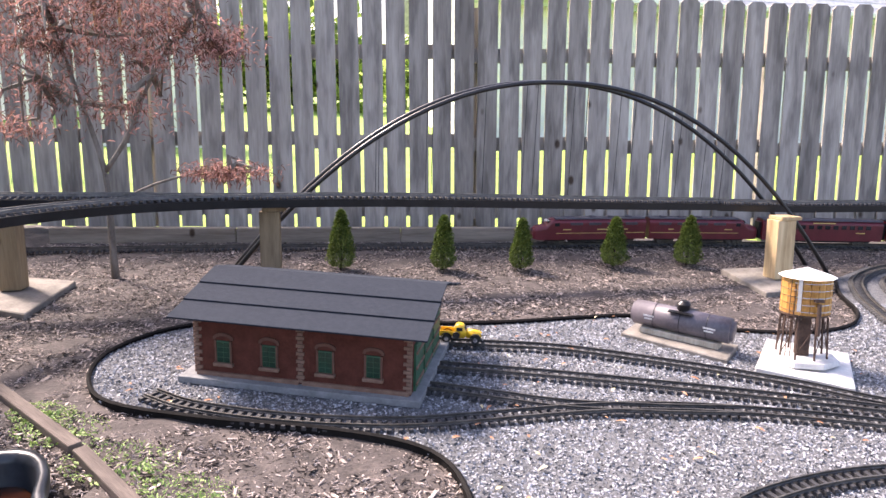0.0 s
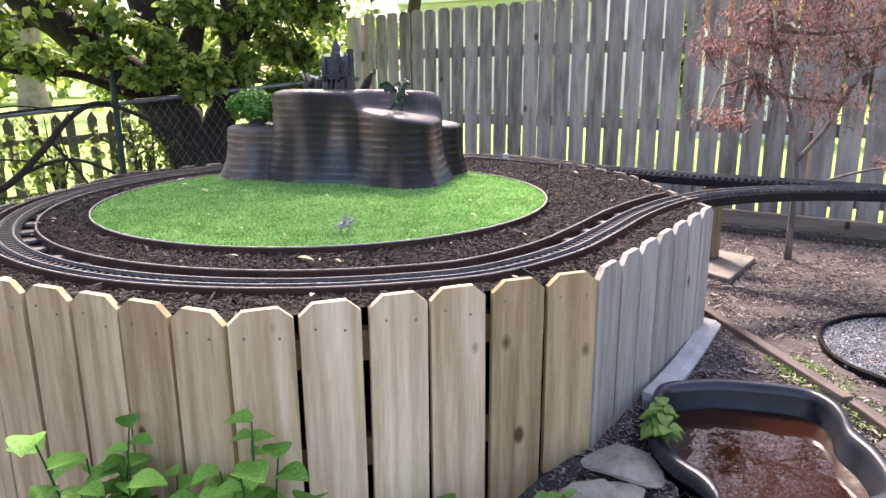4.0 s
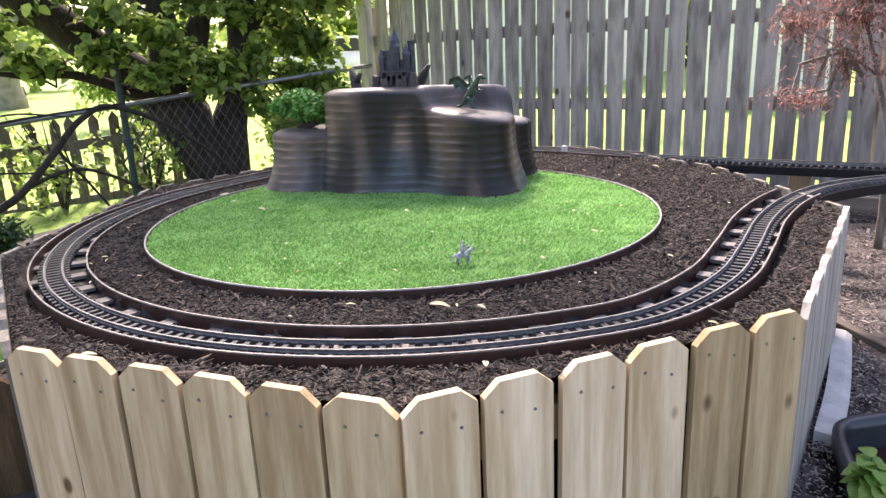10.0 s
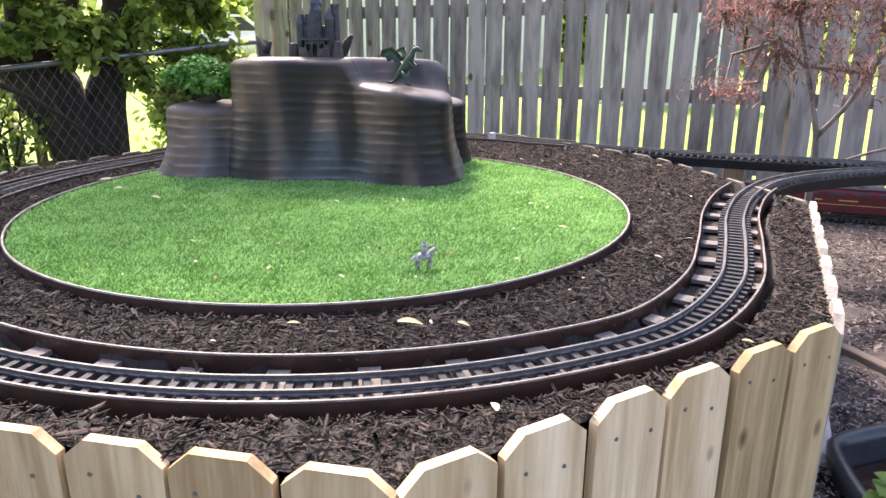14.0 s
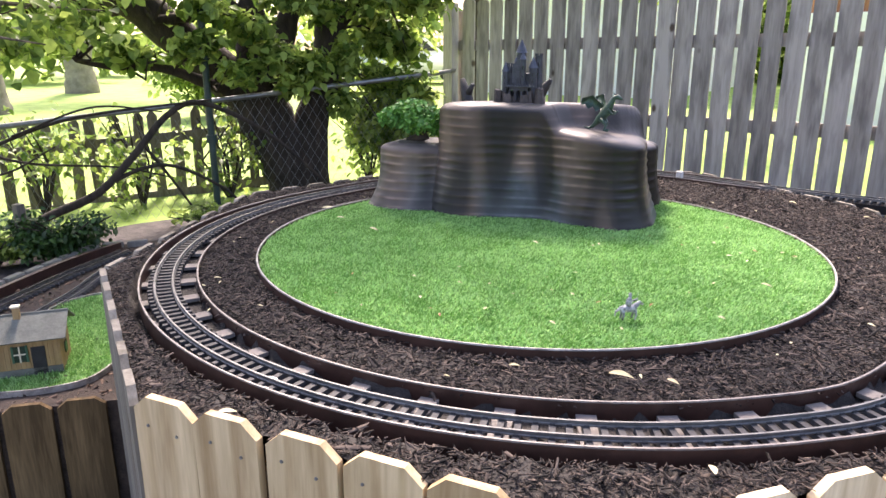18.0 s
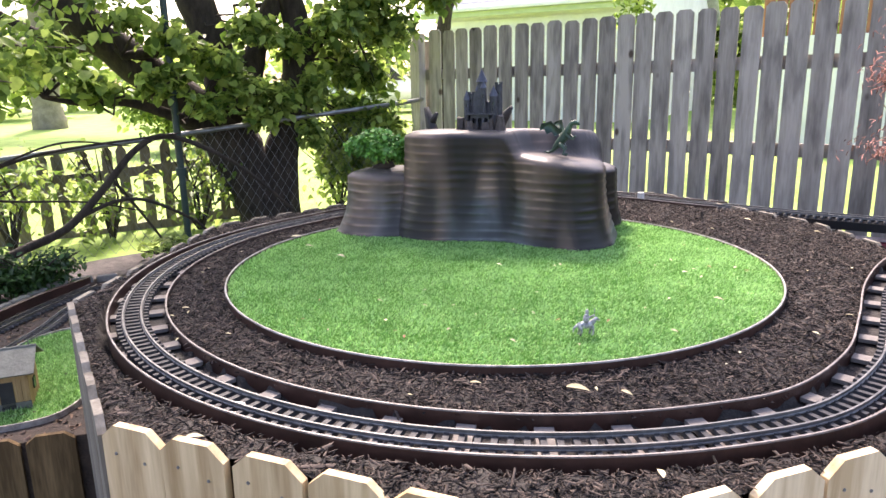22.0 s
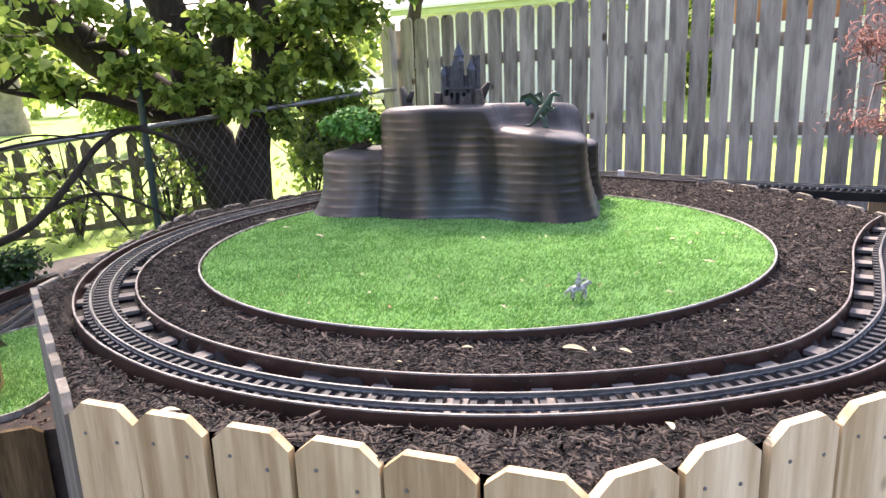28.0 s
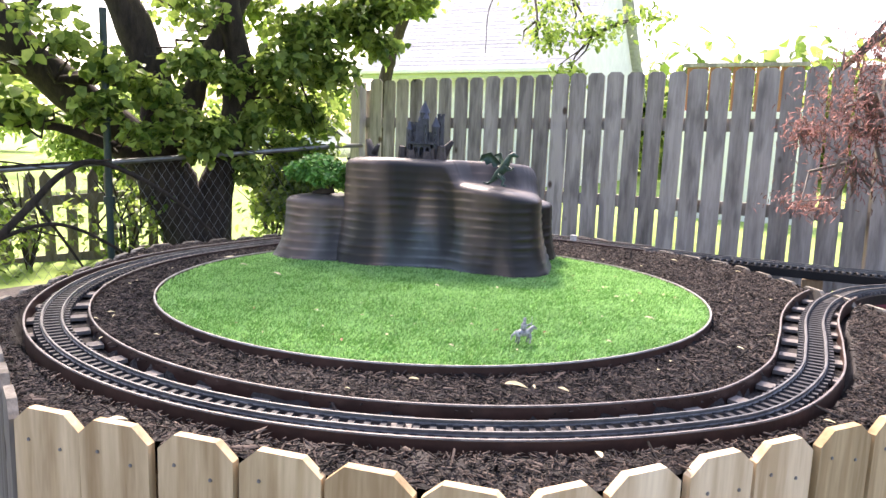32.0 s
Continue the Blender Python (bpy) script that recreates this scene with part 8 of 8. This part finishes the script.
# ---- loose chips, gravel and leaves, last ----
def scatter_bed():
    g = np.random.default_rng(100)
    n = 260000
    x, y = g.uniform(-4.3, -1.3, n), g.uniform(-0.4, 2.6, n)
    k = inside([tuple(C0 + (Vector(p) - C0) * 0.985) for p in BED], x, y) & (np.hypot(x - LAWN_C.x, y - LAWN_C.y) > LAWN_R + 0.012)
    d = np.full(n, 9.0)
    for i in range(0, len(trough_path), 2):
        d = np.minimum(d, np.hypot(x - trough_path[i, 0], y - trough_path[i, 1]))
    k &= d > 0.088
    x, y = x[k], y[k]
    flakes("bark_chips", np.stack([x, y, bed_z(x, y) - 0.006 + g.uniform(0, 0.008, len(x))], 1), 0.0105, 0.5, 0.002, 0.30, M_CHIP_DARK, 101, "dark shredded bark chips on the raised bed", "mulch", aspect=(2.5, 7.0))


def scatter_ground():
    g = np.random.default_rng(110)
    n = 300000
    x, y = g.uniform(-2.7, 2.4, n), g.uniform(0.7, 5.0, n)
    k = (~inside(GRAVEL_POLY, x, y)) & (~inside(BED, x, y)) & (y < fence_y(x) - 0.05) & (~inside(POND, x, y)) & (g.uniform(0, 1, n) < np.clip(1.25 - 0.16 * y, 0.3, 1))
    x, y = x[k], y[k]
    flakes("wood_chips", np.stack([x, y, fall(x, y) - 0.006 + g.uniform(0, 0.006, len(x))], 1), 0.0098, 0.55, 0.002, 0.28, M_CHIP, 111, "pale and brown wood chips strewn on the ground", "mulch")
    n = 170000
    x, y = g.uniform(-1.5, 2.2, n), g.uniform(1.3, 3.6, n)
    k = inside(GRAVEL_POLY, x, y) & (y > 1.3)
    x, y = x[k], y[k]
    flakes("gravel_stones", np.stack([x, y, np.full(len(x), 0.004) + g.uniform(0, 0.004, len(x))], 1), 0.0074, 0.35, 0.005, 0.5, M_STONE_CHIP, 112, "grey crushed stones of the gravel yard", "gravel", aspect=(1.0, 1.7))
    x, y = g.uniform(-5.2, -3.3, 7000), g.uniform(-1.6, 0.7, 7000)
    k = inside(LOW_POLY, x, y)
    x, y = x[k], y[k]
    flakes("leaf_litter", np.stack([x, y, np.full(len(x), LOW_Z - 0.002)], 1), 0.026, 0.5, 0.003, 0.35, mat("litter_chip", (0.022, 0.014, 0.010), (0.15, 0.09, 0.06), 0.85, 30, 0.2, island=0.9), 113, "reddish leaf litter on the lower bed", "mulch")


scatter_bed()
scatter_ground()
M_DEAD = mat("dry_leaf", (0.36, 0.30, 0.16), (0.62, 0.55, 0.34), 0.7, 30, 0.1, vary=0.4)
M_BROWN_LEAF = mat("brown_dry_leaf", (0.28, 0.12, 0.06), (0.5, 0.26, 0.14), 0.8, 30, 0.1, vary=0.5)


def fallen_leaf(x, y, z, size, yaw, material, label):
    v, f = big_leaf(size, size * 0.42, 0.3)
    ob = link_mesh("fallen_leaf", v, f, material, smooth=True)
    ob.matrix_world = Matrix.Translation((x, y, z)) @ Matrix.Rotation(yaw, 4, "Z") @ Matrix.Rotation(0.12, 4, "X")
    return tagged(ob, label, "leaf", "fallen leaves")


for _x, _y, _s, _a in ((-2.03, 0.41, 0.045, 0.7), (-1.73, 0.28, 0.03, 2.4), (-2.17, 0.285, 0.022, 1.0), (-1.95, 0.475, 0.024, 0.2), (-2.34, -0.22, 0.03, 1.2), (-1.55, 0.72, 0.02, 0.4), (-2.3, 2.15, 0.03, 0.9), (-2.0, 1.7, 0.025, 2.0), (-2.6, 2.2, 0.03, 0.1), (-3.62, 0.66, 0.06, 0.8)):
    fallen_leaf(_x, _y, float(bed_z(_x, _y)) + 0.012, _s, _a, M_DEAD, "pale dry leaf lying on the dark bark")
for _x, _y, _s, _a in ((-3.20, 0.61, 0.035, 0.4), (-2.11, 1.09, 0.028, 0.3), (-2.40, 0.42, 0.02, 2.0), (-2.30, 1.25, 0.022, 1.0), (-2.55, 0.35, 0.02, 2.6), (-2.05, 0.80, 0.018, 0.2), (-2.22, 1.40, 0.022, 1.4), (-3.40, 0.60, 0.03, 0.9), (-2.75, 0.92, 0.02, 0.2)):
    fallen_leaf(_x, _y, LAWN_Z + 0.016, _s, _a, M_DEAD, "small yellow leaf lying on the turf")
_g = random.Random(121)
for _k in range(34):
    _a, _r = _g.uniform(-1.9, 1.3), LAWN_R * math.sqrt(_g.uniform(0.05, 0.95))
    fallen_leaf(LAWN_C.x + _r * math.cos(_a), LAWN_C.y + _r * math.sin(_a), LAWN_Z + 0.014, _g.uniform(0.010, 0.018), _g.uniform(0, 6), M_DEAD if _k % 3 else M_BROWN_LEAF, "tiny dry leaf lying on the turf")
for _k in range(26):
    _a, _r = _g.uniform(0, 6.28), _g.uniform(0.90, 1.02)
    fallen_leaf(LAWN_C.x + _r * math.cos(_a), LAWN_C.y + _r * math.sin(_a), 0.470, _g.uniform(0.010, 0.020), _g.uniform(0, 6), M_DEAD, "tiny pale leaf lying on the dark bark")
_g = random.Random(120)
for _k in range(190):
    _x, _y = _g.uniform(-1.2, 1.3), _g.uniform(1.5, 3.1)
    if inside(GRAVEL_POLY, np.array([_x]), np.array([_y]))[0] and not (-1.1 < _x < -0.25 and 2.0 < _y < 2.7):
        fallen_leaf(_x, _y, 0.020, _g.uniform(0.010, 0.030), _g.uniform(0, 6), M_BROWN_LEAF if _k % 4 else M_DEAD, "dry brown leaf lying on the gravel")
M_SILVER = mat("silver_clamp", (0.6, 0.6, 0.6), (0.8, 0.8, 0.8), 0.25, 30, 0.0, metal=0.9)
for _x, _y, _a in ((-2.425, -0.085, 0.45), (-2.40, -0.115, 0.45)):
    _c = part("rail_clamp", boxed((0.022, 0.007, 0.010), None, 0.001), M_SILVER)
    _c.matrix_world = Matrix.Translation((_x, _y, 0.455)) @ Matrix.Rotation(_a, 4, "Z")
    tagged(_c, "bright metal rail clamp on the loop track", "rail clamp")
_r = part("white_block", boxed((0.030, 0.022, 0.045), None, 0.006), M_WHITE_SLAB)
_r.matrix_world = Matrix.Translation((-3.20, 2.34, 0.475))
tagged(_r, "small white marker block at the back of the bed", "marker")


# ---- what moves ----
def along_track(s):
    """Place and heading at a distance along the back track from its right end."""
    p = back_path[::-1]
    q = np.concatenate([[0], np.cumsum(np.linalg.norm(np.diff(p[:, :2], axis=0), axis=1))])
    x, y = np.interp(s, q, p[:, 0]), np.interp(s, q, p[:, 1])
    x1, y1 = np.interp(s + 0.1, q, p[:, 0]), np.interp(s + 0.1, q, p[:, 1])
    return x, y, math.atan2(y1 - y, x1 - x)


def motions():
    p = back_path[::-1]
    q = np.concatenate([[0], np.cumsum(np.linalg.norm(np.diff(p[:, :2], axis=0), axis=1))])
    nose = float(np.interp(-0.02, p[::-1, 0], q[::-1]))
    for car, back, flip in TRAIN:
        rows = []
        for k in range(33):
            run = 0.215 * min(k, 18) + 0.6 * (1 - math.exp(-max(0, k - 18) * 0.36))
            s = nose + run - back
            x, y, a = along_track(max(0.0, s))
            rows.append((float(k), Matrix.Translation((x, y, 0.0275)) @ Matrix.Rotation(a + math.pi + flip, 4, "Z")))
        walk(car, rows)


motions()
